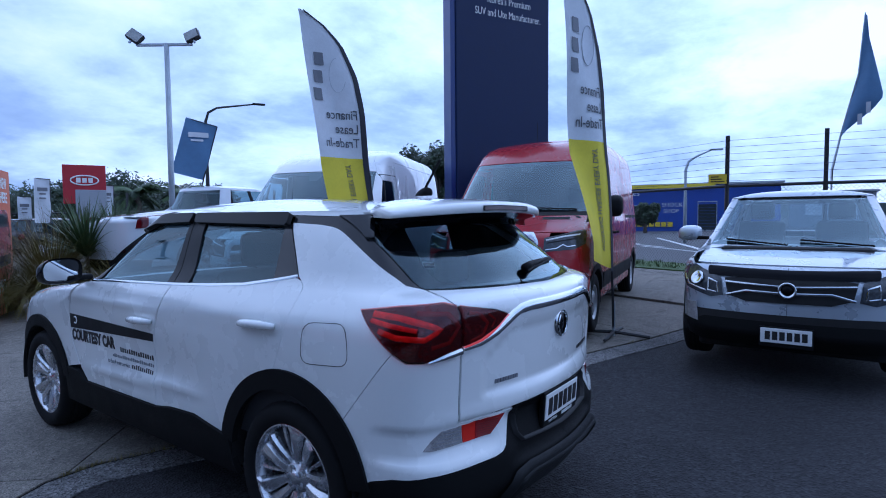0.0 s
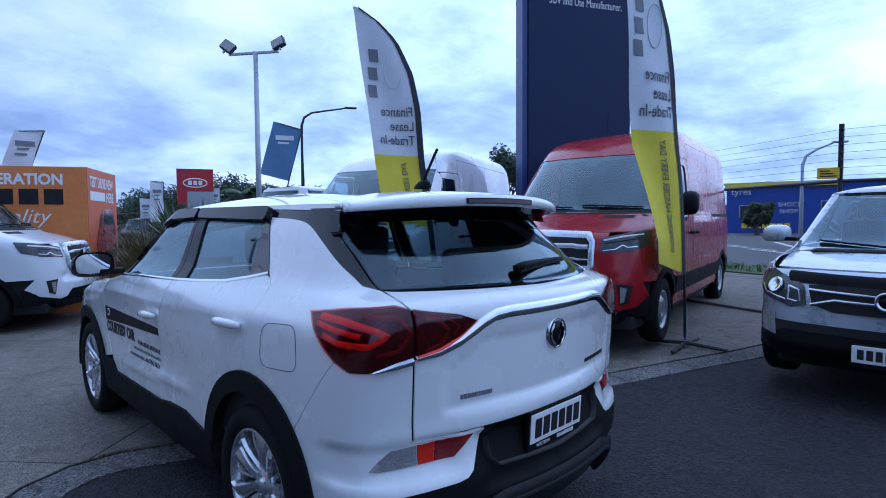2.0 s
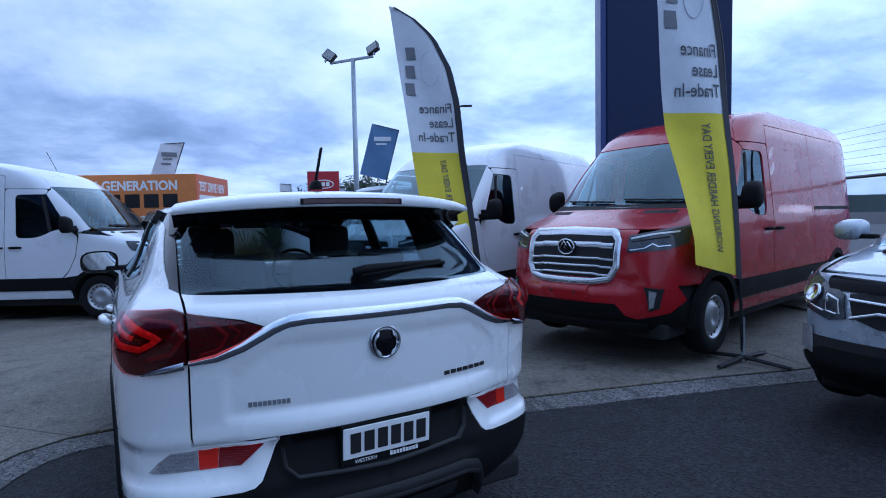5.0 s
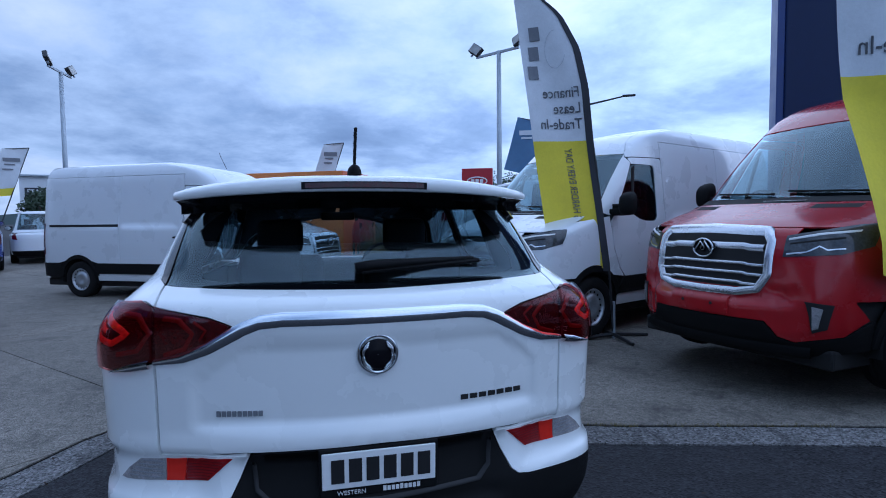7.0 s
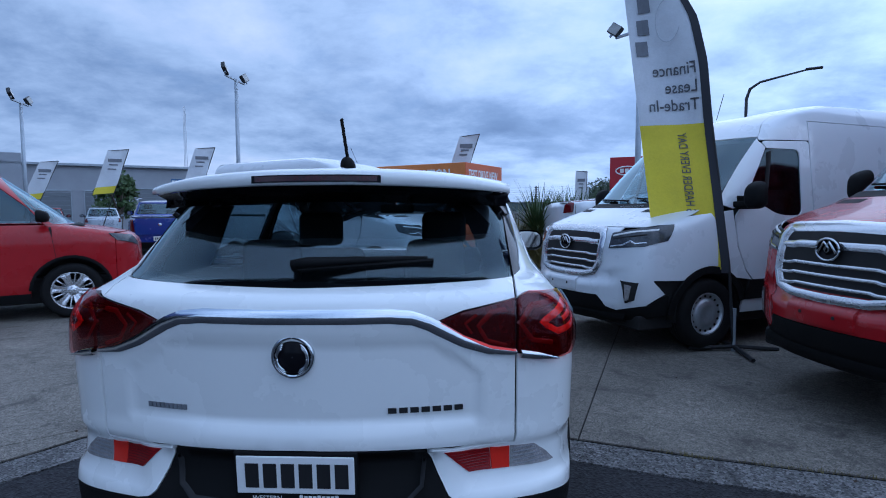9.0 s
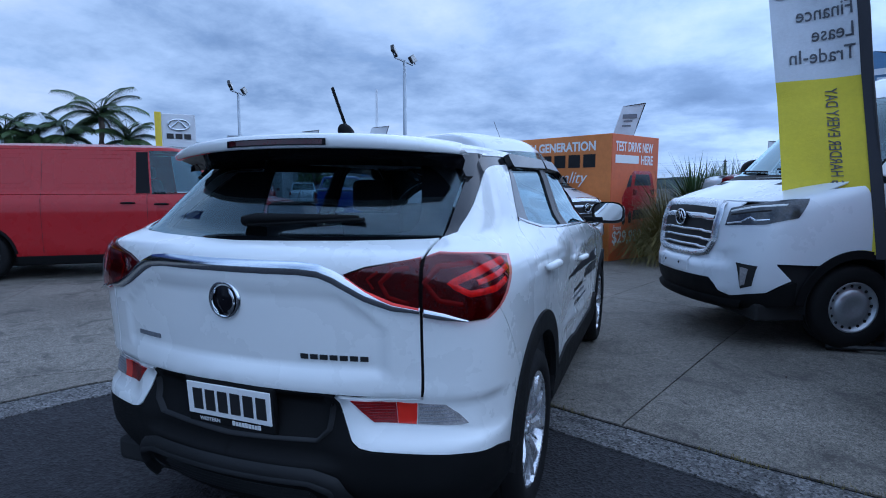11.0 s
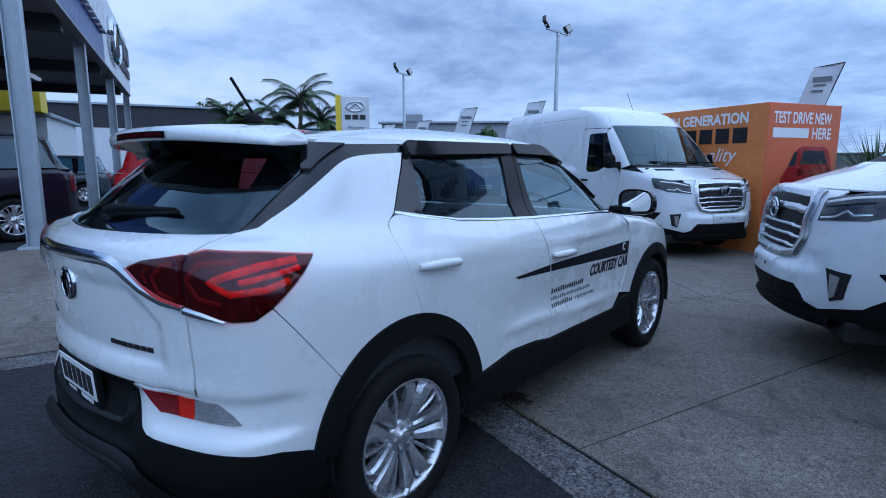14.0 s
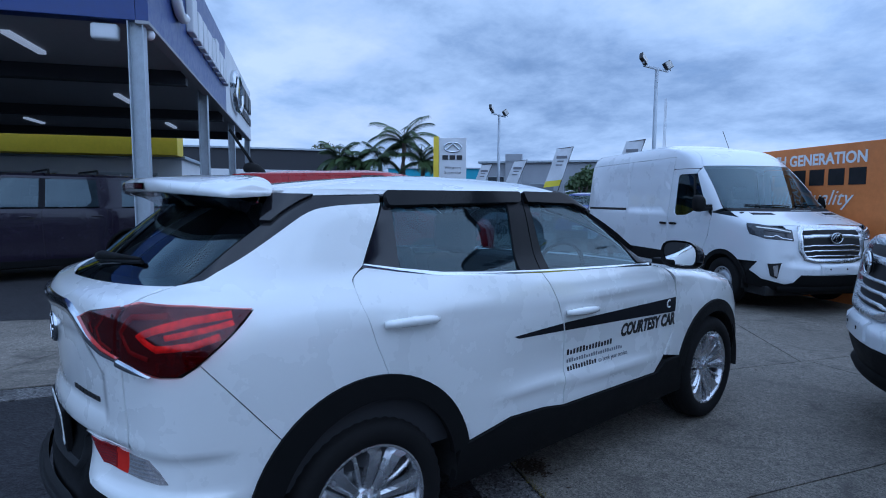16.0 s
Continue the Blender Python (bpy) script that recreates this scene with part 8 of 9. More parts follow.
# raised white marks, a chrome oval and dark marks along the fascia
bm = bmesh.new()
tube(bm, [(2.1 + 0.60 * math.cos(t), -0.04, 5.85 + 0.43 * math.sin(t)) for t in np.linspace(0.9, 5.4, 20)], 0.115, 6)
part("fascia_emblem", bm, WHITEWALL, CN, smooth=True)
for k in range(9):
    bm = bmesh.new()
    box(bm, 3.17 + 0.756 * k, 3.17 + 0.756 * k + 0.55, -0.10, 0.07, 5.42, 6.31 if k in (0, 5) else 6.14, 0.03)
    part("fascia_mark", bm, WHITEWALL, CN)
bm = bmesh.new()
tube(bm, [(12.9 + 1.44 * math.cos(t), -0.01, 5.78 + 0.72 * math.sin(t)) for t in np.linspace(0, 6.2832, 32)], 0.13, 6)
tube(bm, [(12.05, -0.01, 5.42), (12.9, -0.01, 6.28), (13.75, -0.01, 5.42)], 0.115, 6)
part("oval_mark", bm, CHROME, CN)
for k in range(3):
    bm = bmesh.new()
    box(bm, 14.9 + k * 1.5, 16.1 + k * 1.5, -0.04, 0.07, 5.78, 6.54, 0.01)
    part("fascia_mark", bm, INK, CN)
for k in range(7):
    bm = bmesh.new()
    box(bm, 14.9 + k * 0.65, 15.4 + k * 0.65, -0.01, 0.07, 5.22, 5.56, 0.01)
    part("fascia_mark", bm, INK, CN)
TUBEW = material("lamp_tube", (0.7, 0.72, 0.74), 0.4, emit=0.25)
for i in range(3):
    for j in range(3):
        bm = bmesh.new()
        box(bm, 1.3 + 6.6 * i, 2.9 + 6.6 * i, 2.9 + 5.2 * j, 3.06 + 5.2 * j, CZ + 0.01, CZ + 0.09, 0.01)
        part("batten_light", bm, TUBEW, CN, "white fluorescent batten")
bm = bmesh.new()
box(bm, -0.20, 0.0, 0.60, 1.05, 4.28, 4.56, 0.05)
part("floodlight", bm, WHITEWALL, CN, "small white floodlight", smooth=True)
bm = bmesh.new()
bmesh.ops.create_uvsphere(bm, u_segments=14, v_segments=8, radius=0.10, matrix=Matrix.Translation((0.12, 0.16, 4.48)))
part("dome_camera", bm, WHITEWALL, CN, smooth=True)

# ---- buildings round about ----
def far_at(az, dist):
    return 0.3 + dist * math.cos(radians(az)), -2.2 + dist * math.sin(radians(az))


def building(name, az0, az1, dist, h, mat, label, openings=(), depth=9.0, roof=None, far=None):
    (x0, y0), (x1, y1) = far_at(az0, dist), far_at(az1, far or dist)
    ang = math.degrees(math.atan2(y0 - y1, x0 - x1))
    L = math.hypot(x1 - x0, y1 - y0)
    B = thing(name, pose(x1, y1, -0.15, 0, 0, ang), label, "building")
    bm = bmesh.new()
    box(bm, 0, L, 0, depth, 0, h, 0.02)
    part("wall", bm, mat, B)
    bm = bmesh.new()
    box(bm, -0.25, L + 0.25, -0.3, depth + 0.2, h, h + 0.18, 0.02)
    part("roof", bm, roof or GALV, B)
    for nm, a, b, z0, z1, m2 in openings:
        o = new(nm)
        o.parent = B
        o.matrix_local = Matrix.Identity(4)
        bm = bmesh.new()
        for q in ((a * L - 0.06, b * L + 0.06, z1, z1 + 0.08), (a * L - 0.06, b * L + 0.06, z0 - 0.08, z0), (a * L - 0.06, a * L, z0, z1), (b * L, b * L + 0.06, z0, z1)):
            box(bm, q[0], q[1], -0.06, 0.02, q[2], q[3])
        part("frame", bm, GALV, o)
        n = max(1, int((b - a) * L / 1.4)) if "window" in nm else 1
        for k in range(n):
            bm = bmesh.new()
            w = (b - a) * L / n
            if "door" in nm:
                for r in range(int((z1 - z0) / 0.3)):
                    box(bm, a * L + k * w, a * L + (k + 1) * w, -0.03, 0.0, z0 + 0.3 * r + 0.01, z0 + 0.3 * r + 0.29)
            else:
                box(bm, a * L + k * w + 0.02, a * L + (k + 1) * w - 0.02, -0.02, 0.0, z0, z1)
            part("pane" if "window" in nm else "leaf", bm, m2, o)
    return B, L


gb, L = building("workshop", 117, 134, 47, 4.75, GREYWALL, "grey rendered workshop with dark roller doors", (("roller_door", 0.30, 0.44, 0.2, 3.0, ROLLER), ("roller_door", 0.50, 0.63, 0.2, 3.0, ROLLER), ("window_band", 0.04, 0.14, 2.0, 3.6, WINDOWDARK), ("window_band", 0.17, 0.24, 2.2, 3.6, WINDOWDARK), ("roller_door", 0.74, 0.9, 0.2, 3.2, ROLLER)))
bm = bmesh.new()
box(bm, L * 0.15, L * 0.25, -0.3, 0.3, 0, 5.5, 0.02)
part("tower_fin", bm, GREYWALL, gb)
PICBLUE = material("poster_blue", (0.03, 0.09, 0.22), 0.5, vary=0.6, scale=1.4)
PICDARK = material("poster_dark", (0.02, 0.022, 0.035), 0.5, vary=0.5, scale=1.2)


def poster(parent, x0, x1, z0, z1, mat, shapes):
    p = new("wall_poster")
    p.parent = parent
    p.matrix_local = Matrix.Identity(4)
    bm = bmesh.new()
    box(bm, x0, x1, -0.09, -0.03, z0, z1, 0.01)
    part("board", bm, mat, p)
    for nm, pts, m2 in shapes:
        bm = bmesh.new()
        bm.faces.new([bm.verts.new((x0 + (x1 - x0) * u, -0.095, z0 + (z1 - z0) * v)) for u, v in pts])
        part(nm, bm, m2, p)


poster(gb, L * 0.90, L * 0.985, 2.35, 4.0, PICBLUE, (("print_house", [(0.15, 0.25), (0.85, 0.25), (0.85, 0.5), (0.5, 0.75), (0.15, 0.6)], WHITEWALL), ("print_strip", [(0.05, 0.82), (0.95, 0.82), (0.95, 0.93), (0.05, 0.93)], PLATE_WHITE)))
wh, L = building("warehouse", 97, 114.5, 62, 5.6, WHITEWALL, "pale warehouse with a low pitched roof", (("roller_door", 0.15, 0.3, 0.2, 3.6, ROLLER), ("window_band", 0.4, 0.7, 2.5, 3.8, WINDOWDARK)))
poster(wh, L * 0.02, L * 0.13, 2.6, 4.6, PICDARK, (("print_car", [(0.05, 0.3), (0.2, 0.28), (0.8, 0.28), (0.95, 0.35), (0.9, 0.5), (0.7, 0.55), (0.55, 0.68), (0.25, 0.66), (0.1, 0.5)], SILVER), ("print_strip", [(0.1, 0.8), (0.9, 0.8), (0.9, 0.92), (0.1, 0.92)], PLATE_WHITE)))
building("teal_shed", 132, 145, 85, 6.4, TEAL, "long teal shed behind the palms")
dw, L = building("dark_hall", 149.5, 167, 56, 6.45, DARKWALL, "low hall with a dark upper wall and white base", (("blue_door", 0.62, 0.74, 0.2, 2.9, SHOPBLUE), ("blue_door", 0.80, 0.95, 0.2, 2.9, SHOPBLUE)))
bm = bmesh.new()
box(bm, 0.05, L - 0.05, -0.12, 0.0, 0.0, 4.5)
part("white_base", bm, WHITEWALL, dw)
yb, L = building("yellow_showroom", 163.2, 188, 34, 3.9, WHITEWALL, "showroom with a bright yellow canopy band", (("window_band", 0.15, 0.62, 0.5, 3.0, WINDOWDARK), ("window_band", 0.7, 0.92, 0.5, 3.0, WINDOWDARK)), far=40)
bm = bmesh.new()
box(bm, -0.4, L + 0.1, -1.6, 0.0, 4.0, 5.4, 0.03)
part("canopy_band", bm, YELLOW, yb)
bs, L = building("tyre_shop", 4.5, 19.0, 55, 4.5, SHOPBLUE, "bright blue tyre shop across the road", (("roller_door", 0.52, 0.63, 0.3, 2.9, WINDOWDARK), ("window_band", 0.08, 0.2, 1.6, 2.6, WINDOWDARK)))
bm = bmesh.new()
box(bm, -0.1, L * 0.62, -0.36, -0.05, 4.25, 4.6)
part("yellow_trim", bm, YELLOW, bs)
letters("SHOCK", 0.55, WHITEWALL, bs, Matrix.Translation((L * 0.29, -0.08, 2.5)) @ Matrix.Rotation(radians(90), 4, "X"), "shop_lettering")
letters("SHOP", 0.55, WHITEWALL, bs, Matrix.Translation((L * 0.30, -0.08, 1.9)) @ Matrix.Rotation(radians(90), 4, "X"), "shop_lettering")
letters("tyres", 0.8, WHITEWALL, bs, Matrix.Translation((L * 0.03, -0.40, 3.6)) @ Matrix.Rotation(radians(90), 4, "X"), "shop_lettering")
for k in range(7):
    bm = bmesh.new()
    box(bm, L * 0.09 + k * 0.55, L * 0.09 + k * 0.55 + 0.45, -0.12, -0.05, 0.6, 1.05)
    part("sign_bar", bm, YELLOW, bs)
building("grey_annex", -2.5, 3.8, 66, 3.9, GREYWALL, "grey block beside the tyre shop", (("window_band", 0.2, 0.8, 1.6, 2.8, WHITEWALL),))
m_ = thing("radio_mast", pose(-34.8, 65.6, 0), "thin white lattice mast far behind the yard", "mast")
bm = bmesh.new()
for k in range(3):
    a = 2.094 * k
    tube(bm, [(0.25 * math.cos(a), 0.25 * math.sin(a), 0), (0.12 * math.cos(a), 0.12 * math.sin(a), 14.4)], 0.035, 5)
for k in range(28):
    a, b = 2.094 * k, 2.094 * (k + 1)
    tube(bm, [(0.2 * math.cos(a), 0.2 * math.sin(a), k * 0.5), (0.2 * math.cos(b), 0.2 * math.sin(b), k * 0.5 + 0.5)], 0.02, 4)
part("lattice", bm, WHITEWALL, m_)

# ---- fence, kerb, verge, road ----
sheet("kerb_edge", [(6.3, -1.0), (6.55, -1.05), (7.45, 1.5), (9.4, 6.6), (9.15, 6.7), (7.15, 1.55)], CONCRETE, 0.02, "low concrete kerb along the fence", thick=0.12, grid=0.5)
sheet("verge_slab", [(6.56, -1.06), (10.8, -2.5), (11.6, 1.0), (14.5, 8.0), (9.41, 6.6), (7.46, 1.5)], CONCRETE, 0.0, "raised concrete strip under the fence", thick=0.05, grid=0.5)
sheet("grass_verge", [(10.4, -6), (12.2, -6.5), (13.2, 1.0), (20, 16), (28, 36), (26, 37), (17, 16.5), (11.4, 1.2)], GRASS, 0.03, "strip of mown roadside grass", thick=0.08)
sheet("road", [(12.3, -60), (60, -60), (60, 60), (34, 60), (20.2, 16), (13.3, 1.0), (12.3, -6.5)], ROAD, -0.012, "grey road and car park beyond the fence", thick=0.01)
LINE = material("road_paint", (0.62, 0.63, 0.62), 0.7, vary=0.15)
for k in range(6):
    x, y = 19 + 3.2 * k, 2.0 + 2.0 * k
    sheet("parking_line", [(x, y), (x + 0.14, y - 0.05), (x + 4.2, y + 3.2), (x + 4.05, y + 3.25)], LINE, 0.0, "white painted parking line", thick=0.005)
sheet("parking_line", [(17, 1.0), (17.1, 0.8), (34, 7.2), (33.9, 7.4)], LINE, 0.002, "white painted parking line", thick=0.005)
random.seed(5)
bm = bmesh.new()
for k in range(5200):
    t = random.random()
    x0, y0 = 10.6 + 1.9 * random.random(), -5 + 7 * t
    if t > 0.6:
        s = (t - 0.6) / 0.4
        x0, y0 = 11.6 + 6.5 * s + 1.6 * random.random(), 1.2 + 14 * s
    h = 0.05 + 0.06 * random.random()
    a = random.random() * 6.28
    z = lie(x0, y0) + 0.03
    d = Vector((math.cos(a), math.sin(a), 0))
    bm.faces.new([bm.verts.new(p) for p in ((x0 - 0.012 * d.y, y0 + 0.012 * d.x, z), (x0 + 0.012 * d.y, y0 - 0.012 * d.x, z), (x0 + 0.04 * d.x, y0 + 0.04 * d.y, z + h))])
gr = part("verge_grass", bm, GRASS, None, "short green roadside grass", kind="stuff", category="grass")

FENCE = [(10.2, -4.4), (9.75, -1.76), (9.62, -0.18), (11.54, 3.0), (13.6, 8.0), (15.0, 14.0), (14.5, 20.0), (11.0, 27.0), (4.5, 30.5), (-2.0, 33.0)]
FN = thing("chain_fence", pose(0, 0, 0), "black chain-link fence with electric wires along the yard", "fence")
for k, (x, y) in enumerate(FENCE):
    z = lie(x, y) + 0.0
    po = new("fence_post")
    po.parent = FN
    po.matrix_local = pose(x, y, z)
    bm = bmesh.new()
    cyl(bm, (0, 0, 0), (0, 0, 1.9), 0.04, 0.04, 10)
    box(bm, -0.035, 0.035, -0.035, 0.035, 1.9, 2.85)
    part("upright", bm, BLACKSTEEL, po)
    for i in range(7):
        bm = bmesh.new()
        cyl(bm, (-0.09, 0, 1.98 + 0.13 * i), (0.09, 0, 1.98 + 0.13 * i), 0.022, 0.03, 8)
        part("insulator", bm, BLACKSTEEL, po)
for (x0, y0), (x1, y1) in zip(FENCE, FENCE[1:]):
    z0, z1 = lie(x0, y0), lie(x1, y1)
    bm = bmesh.new()
    tube(bm, [(x0, y0, z0 + 1.88), (x1, y1, z1 + 1.88)], 0.03, 8)
    part("top_rail", bm, BLACKSTEEL, FN)
    for i in range(7):
        bm = bmesh.new()
        tube(bm, [(x0, y0, z0 + 1.98 + 0.13 * i), (x1, y1, z1 + 1.98 + 0.13 * i)], 0.003, 4)
        part("electric_wire", bm, BLACKSTEEL, FN)
    # woven mesh
    bm = bmesh.new()
    L = math.hypot(x1 - x0, y1 - y0)
    d = Vector(((x1 - x0) / L, (y1 - y0) / L, (z1 - z0) / L))
    o = Vector((x0, y0, z0))
    p, H, wd = 0.075 if L < 4 else 0.12, 1.86, 0.0030
    for s in (1, -1):
        for i in range(int((L + H) / p)):
            a0 = i * p - H
            u0, u1 = max(a0, 0), min(a0 + H, L)
            if u1 <= u0:
                continue
            h0, h1 = u0 - a0, u1 - a0
            if s < 0:
                h0, h1 = H - h0, H - h1
            A, B = o + d * u0 + Vector((0, 0, h0)), o + d * u1 + Vector((0, 0, h1))
            w = Vector((0, 0, wd))
            q = Vector((-d.y, d.x, 0)) * wd
            bm.faces.new([bm.verts.new(v) for v in (A - w, B - w, B + w, A + w)])
    tagged(part("woven_mesh", bm, BLACKSTEEL, FN), kind="stuff")
ws = thing("fence_sign", pose(9.55, -0.02, 0, 0, 0, -80), "small yellow warning sign on the fence wires", "sign")
bm = bmesh.new()
box(bm, -0.16, 0.16, -0.05, -0.042, 2.08, 2.27, 0.01)
part("sign_plate", bm, YELLOW, ws)
for k in range(3):
    bm = bmesh.new()
    box(bm, -0.12, 0.12 - 0.05 * k, -0.054, -0.05, 2.115 + 0.045 * k, 2.135 + 0.045 * k)
    part("text_bar", bm, INK, ws)

# ---- planting ----
def blade(bm, base, way, length, width, droop, n=5):
    side = Vector((-way.y, way.x, 0)).normalized() * width
    p, v = Vector(base), Vector(way)
    rows = []
    for i in range(n + 1):
        f = 1 - i / n
        rows.append((bm.verts.new(p - side * f), bm.verts.new(p + side * f)) if i < n else (bm.verts.new(p),))
        p = p + v * (length / n)
        v = (v + Vector((0, 0, -droop / n))).normalized()
    for a, b in zip(rows, rows[1:]):
        bm.faces.new((a[0], a[1], b[-1], b[0]) if len(b) > 1 else (a[0], a[1], b[0]))


def tuft(name, x, y, z, n, length, width, droop, mat, label, cat, seed, spread_=1.0, base=0.1, up=0.4):
    random.seed(seed)
    T = thing(name, pose(x, y, z), label, cat)
    bm = bmesh.new()
    for _ in range(n):
        a, e = random.random() * 6.283, random.random()
        w = Vector((math.cos(a) * spread_ * (1 - 0.75 * e), math.sin(a) * spread_ * (1 - 0.75 * e), up + e)).normalized()
        blade(bm, (base * math.cos(a) * random.random(), base * math.sin(a) * random.random(), random.random() * 0.1), w, length * (0.65 + 0.5 * random.random()), width, droop * (0.6 + 0.8 * random.random()))
    part("leaves", bm, mat, T, smooth=True)
    return T


gz = lie(1.9, 9.3)
tuft("golden_grass", 1.56, 9.45, gz - 0.05, 2200, 1.9, 0.008, 2.3, FLAX, "rounded clump of golden ornamental grass beside the box", "plant", 3, 0.75, 0.25, 0.6)
tuft("golden_grass", 2.25, 8.55, gz - 0.05, 1400, 1.35, 0.008, 2.3, FLAX, "rounded clump of golden ornamental grass", "plant", 4, 0.8, 0.25, 0.5)
tuft("golden_grass", 1.0, 10.1, gz - 0.05, 900, 1.3, 0.008, 2.3, FLAX, "rounded clump of golden ornamental grass", "plant", 8, 0.8, 0.25, 0.5)
for k, (x, y, h) in enumerate(((1.94, 9.0, 1.1), (2.55, 9.25, 1.0), (2.95, 9.9, 1.05), (2.2, 10.2, 1.0))):
    T = tuft("cabbage_tree", x, y, gz + 0.92, 230, h, 0.026, 0.6, LEAF, "young cabbage tree with stiff upright green blades", "plant", 20 + k, 1.0, 0.05, 0.2)
    bm = bmesh.new()
    tube(bm, [(0, 0, -0.98), (0.02, 0.01, -0.3), (0, 0, 0.12)], [0.05, 0.045, 0.04], 8)
    part("stem", bm, BARK, T, smooth=True)


def palm(x, y, h, crown, seed):
    random.seed(seed)
    T = thing("palm_tree", pose(x, y, -0.1), "tall feathery palm tree with arching green fronds", "tree", "palms behind the hall")
    bm = bmesh.new()
    tube(bm, [(0.1 * math.sin(k), 0.08 * math.cos(k * 1.3), h * k / 10) for k in range(11)], [0.24 - 0.008 * k + 0.012 * (k % 2) for k in range(11)], 10)
    part("trunk", bm, BARK, T, smooth=True)
    for k in range(20):
        bm = bmesh.new()
        a = k * 2.4 + random.random() * 0.4
        v = Vector((math.cos(a), math.sin(a), 0.15 + 2.6 * random.random() ** 1.3)).normalized()
        p = Vector((0.1 * math.sin(10), 0, h))
        pts = []
        for i in range(16):
            pts.append(p.copy())
            p = p + v * (crown / 15)
            v = (v + Vector((0, 0, -0.11))).normalized()
        tube(bm, pts, [0.04 - 0.002 * i for i in range(16)], 5)
        for i in range(2, 16):
            d = (pts[i] - pts[i - 1]).normalized()
            sd = Vector((-d.y, d.x, 0)).normalized()
            for s in (1, -1):
                for e in (0.0, 0.33, 0.67):
                    blade(bm, pts[i] - d * e * crown / 15, (sd * s * 0.9 + d * 0.5 + Vector((0, 0, -0.5))).normalized(), 0.85 * (1 - 0.9 * abs(i / 15 - 0.45)), 0.038, 0.8, 3)
        part("frond", bm, LEAF if k % 3 else LEAF2, T)


for x, y, h, c, s in ((-33.3, 24.1, 6.0, 3.2, 1), (-37.5, 20.8, 4.7, 2.3, 2), (-35.0, 23.0, 4.6, 2.4, 3), (-36.5, 21.8, 4.5, 2.2, 4), (-32.0, 25.0, 4.4, 2.2, 5)):
    palm(x, y, h, c, s)


def tree(x, y, h, r, seed, mat=LEAF2, label="broad dark green tree beyond the fence", n=2600):
    random.seed(seed)
    T = thing("broadleaf_tree", pose(x, y, -0.1), label, "tree")
    bm = bmesh.new()
    tube(bm, [(0, 0, 0), (0.1, 0.05, h * 0.35), (0.0, 0.1, h * 0.7)], [0.22, 0.16, 0.07], 8)
    tips = []
    for k in range(9):
        a = k * 2.4
        tip = Vector((r * 0.75 * math.cos(a) * (0.5 + 0.5 * random.random()), r * 0.75 * math.sin(a), h * (0.45 + 0.5 * random.random())))
        tube(bm, [(0.05, 0.05, h * (0.25 + 0.04 * k)), tip * 0.6 + Vector((0, 0, h * 0.15)), tip], [0.09, 0.06, 0.02], 6)
        tips.append(tip)
    tips += [Vector((r * 0.5 * (random.random() - 0.5), r * 0.5 * (random.random() - 0.5), h * (0.8 + 0.2 * random.random()))) for _ in range(5)]
    part("trunk", bm, BARK, T, smooth=True)
    bm = bmesh.new()
    for k in range(n):
        t = tips[k % len(tips)]
        q = Vector((random.gauss(0, 1), random.gauss(0, 1), random.gauss(0, 0.75))).normalized() * (random.random() ** 0.45) * r * 0.48
        c = t + q
        s = 0.08 + 0.13 * random.random()
        u = Vector((random.gauss(0, 1), random.gauss(0, 1), random.gauss(0, 1))).normalized()
        w = u.orthogonal().normalized()
        bm.faces.new([bm.verts.new(c + p) for p in (-u * s, w * s * 0.55, u * s, -w * s * 0.55)])
    part("crown", bm, mat, T)


for az, d, h, r, s in ((38.4, 38, 6.5, 1.9, 11), (40.6, 40, 6.4, 1.8, 12), (36.6, 39, 5.4, 1.6, 13), (72.5, 52, 3.9, 3.0, 14), (69.0, 50, 4.3, 3.2, 15), (66.0, 55, 4.2, 3.2, 16), (61.0, 54, 3.8, 3.0, 17), (76.0, 58, 3.4, 3.0, 18), (16.5, 48, 2.4, 1.0, 19)):
    x, y = far_at(az, d)
    tree(x, y, h, r, s, n=5200)
for az, d, h, r, s, mt in ((150.6, 66, 7.6, 1.9, 31, FLAX2), (123.0, 40, 3.6, 1.2, 32, LEAF), (113.0, 52, 3.4, 1.6, 33, LEAF2)):
    x, y = far_at(az, d)
    tree(x, y, h, r, s, mt, "bushy green tree behind the buildings", 1600)
for az, d, h, s in ((63.5, 45, 3.2, 41), (67.5, 46, 3.4, 42)):
    x, y = far_at(az, d)
    palm(x, y, h, 1.9, s)
# low wooded hills on the skyline
HILL = material("far_woods", (0.035, 0.05, 0.05), 0.9, vary=0.4, scale=0.02)
random.seed(9)
bm = bmesh.new()
ring = []
for k in range(181):
    a = math.radians(k * 2)
    h = 7 + 5 * noise.noise(Vector((math.cos(a) * 2.1, math.sin(a) * 2.1, 0.3))) + 2.2 * noise.noise(Vector((math.cos(a) * 14, math.sin(a) * 14, 0.9)))
    ring.append((bm.verts.new((380 * math.cos(a), 380 * math.sin(a), -2)), bm.verts.new((390 * math.cos(a), 390 * math.sin(a), max(h, 3)))))
for a, b in zip(ring, ring[1:]):
    bm.faces.new((a[0], b[0], b[1], a[1]))
part("far_hills", bm, HILL, None, "low dark wooded skyline", category="hill", kind="structure")
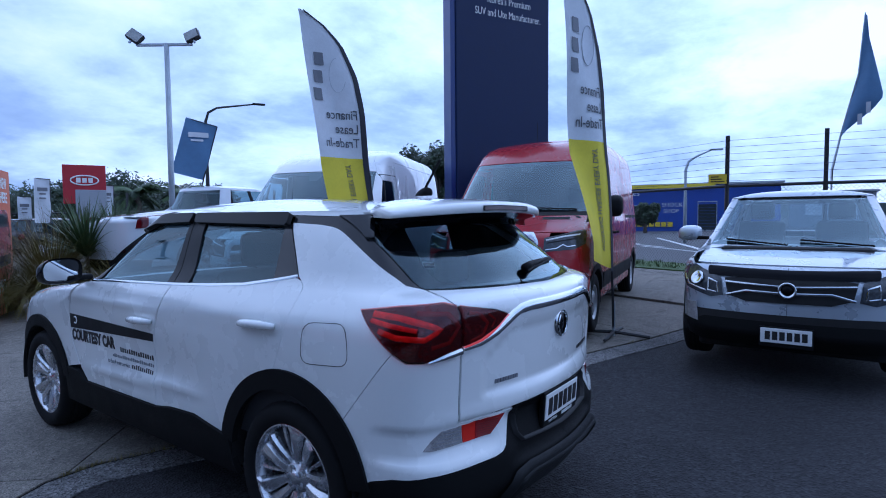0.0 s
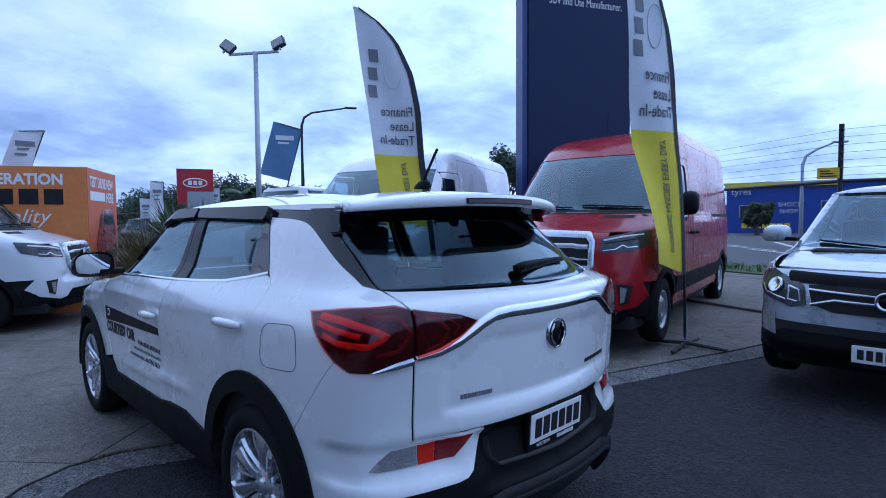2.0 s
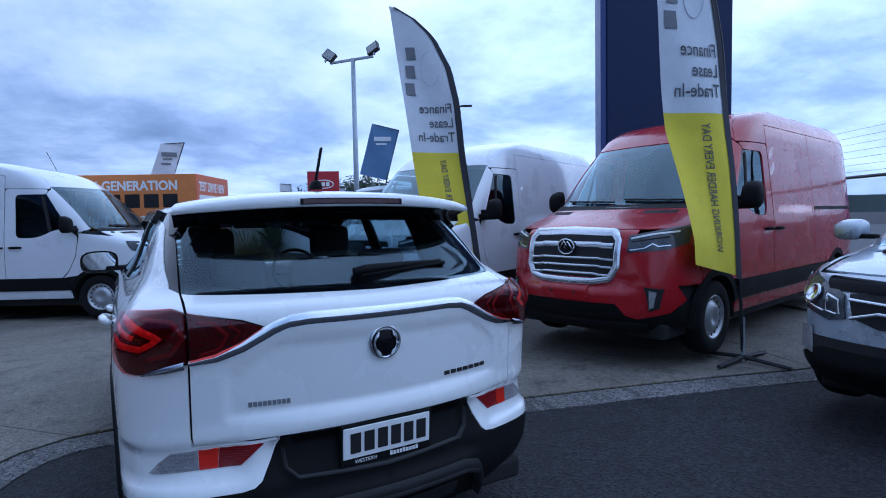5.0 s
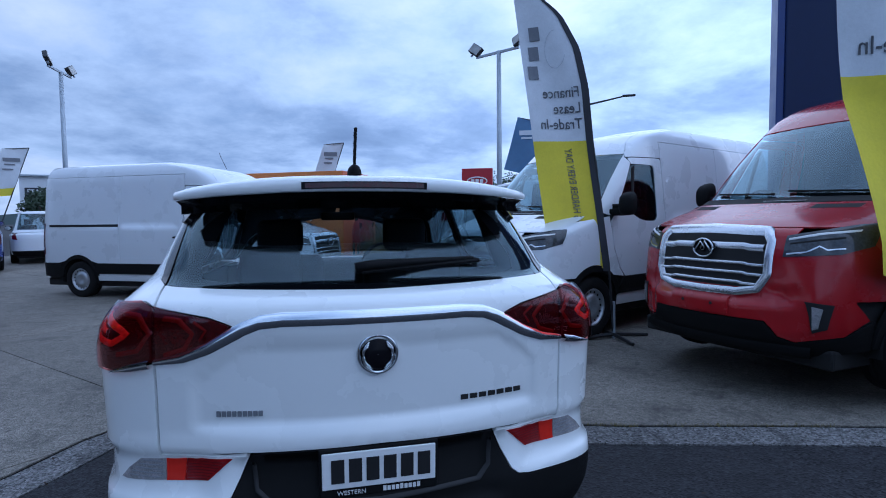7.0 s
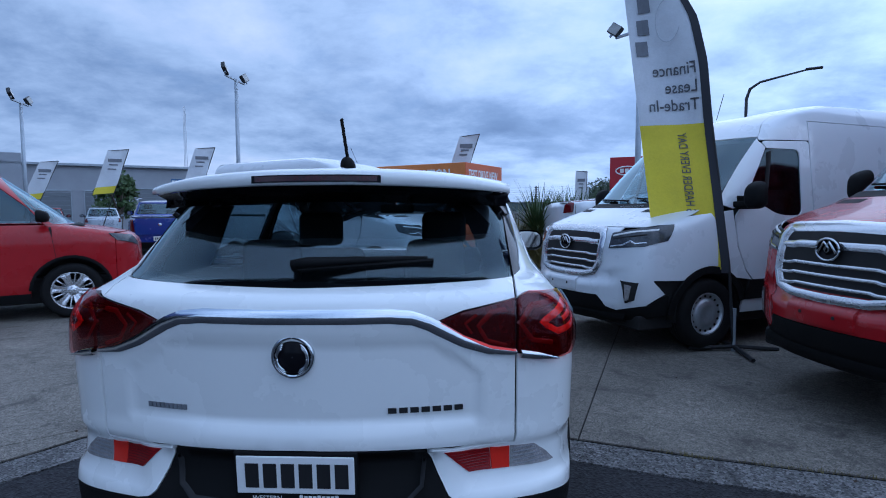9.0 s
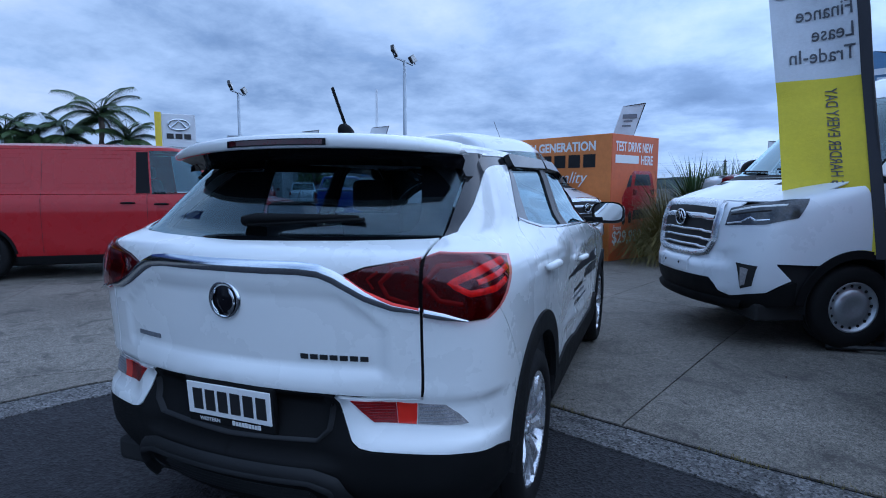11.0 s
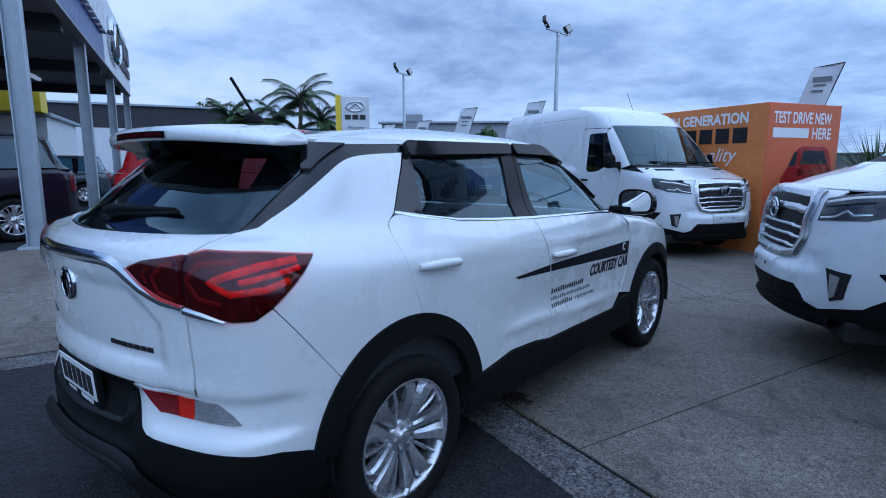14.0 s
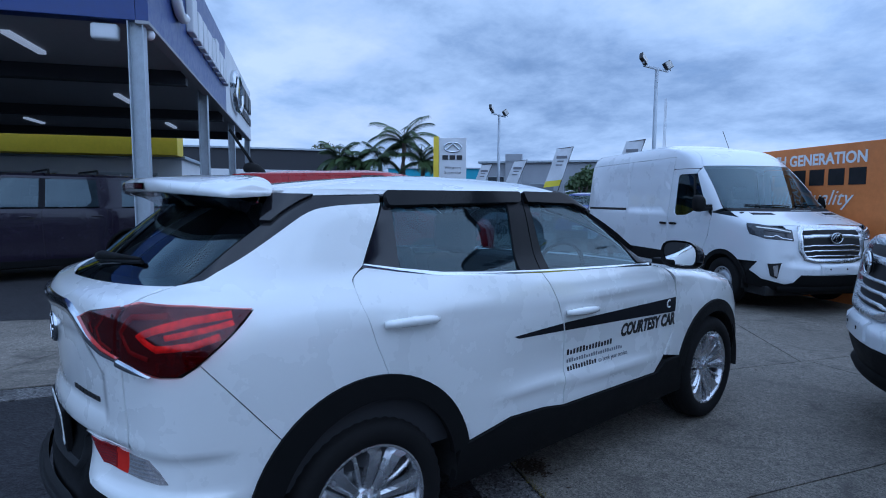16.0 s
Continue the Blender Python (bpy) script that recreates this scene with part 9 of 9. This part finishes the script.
# showroom wall under the canopy's back
SW = thing("showroom_front", CA @ Matrix.Translation((0, 18.85, 0)), "grey showroom front with tall dark glazing", "building")
bm = bmesh.new()
box(bm, -0.2, 20.0, 0, 0.3, 0, 4.69)
part("wall", bm, GREYWALL, SW)
for k in range(11):
    w = new("window")
    w.parent = SW
    w.matrix_local = Matrix.Translation((0.3 + 1.75 * k, 0, 0))
    bm = bmesh.new()
    box(bm, 0.05, 1.6, -0.02, 0.0, 0.15, 4.1)
    part("pane", bm, WINDOWDARK, w)
    bm = bmesh.new()
    box(bm, 0.0, 0.05, -0.05, 0.0, 0.1, 4.15)
    part("mullion", bm, GALV, w)

# weeds in the joint of slab and gutter, and a drift of leaves by the sill
random.seed(21)
WEED = material("dry_weed", (0.13, 0.11, 0.035), 0.9, vary=0.4, scale=30)
bm = bmesh.new()
for k in range(1500):
    i = random.randrange(10, len(EDGE) - 4)
    f = random.random()
    x, y = EDGE[i][0] + (EDGE[i + 1][0] - EDGE[i][0]) * f, EDGE[i][1] + (EDGE[i + 1][1] - EDGE[i][1]) * f
    if noise.noise(Vector((x * 2.2, y * 2.2, 0.4))) < -0.05:
        continue
    x, y, a = x + random.gauss(0, 0.008), y + random.gauss(0, 0.008), random.random() * 6.283
    z, h = lie(x, y) - 0.026, 0.012 + 0.018 * random.random()
    d = Vector((math.cos(a), math.sin(a), 0))
    bm.faces.new([bm.verts.new(p) for p in ((x - 0.003 * d.y, y + 0.003 * d.x, z), (x + 0.003 * d.y, y - 0.003 * d.x, z), (x + 0.012 * d.x, y + 0.012 * d.y, z + h))])
part("joint_weeds", bm, WEED, None, "dry weeds and moss in the slab joint", kind="stuff", category="weeds")
DEADLEAF = material("dead_leaf", (0.035, 0.022, 0.012), 0.9, vary=0.5, scale=20)
bm = bmesh.new()
for k in range(420):
    if k < 260:
        x, y = 0.62 + random.gauss(0, 0.06), 1.17 + random.gauss(0, 0.04)
    else:
        x, y = random.uniform(-4, 7), random.uniform(-3.5, 6)
    s = 0.008 + 0.012 * random.random()
    c = Vector((x, y, lie(x, y) - (0.012 if k < 260 else 0.016) + 0.02 * random.random() * (k < 260)))
    u = Vector((random.gauss(0, 1), random.gauss(0, 1), random.gauss(0, 0.25))).normalized()
    w = u.cross(Vector((0, 0, 1))).normalized()
    bm.faces.new([bm.verts.new(c + p) for p in (-u * s, w * s * 0.5, u * s, -w * s * 0.5)])
part("leaf_litter", bm, DEADLEAF, None, "scattered dead leaves on the paving", kind="stuff", category="leaves")
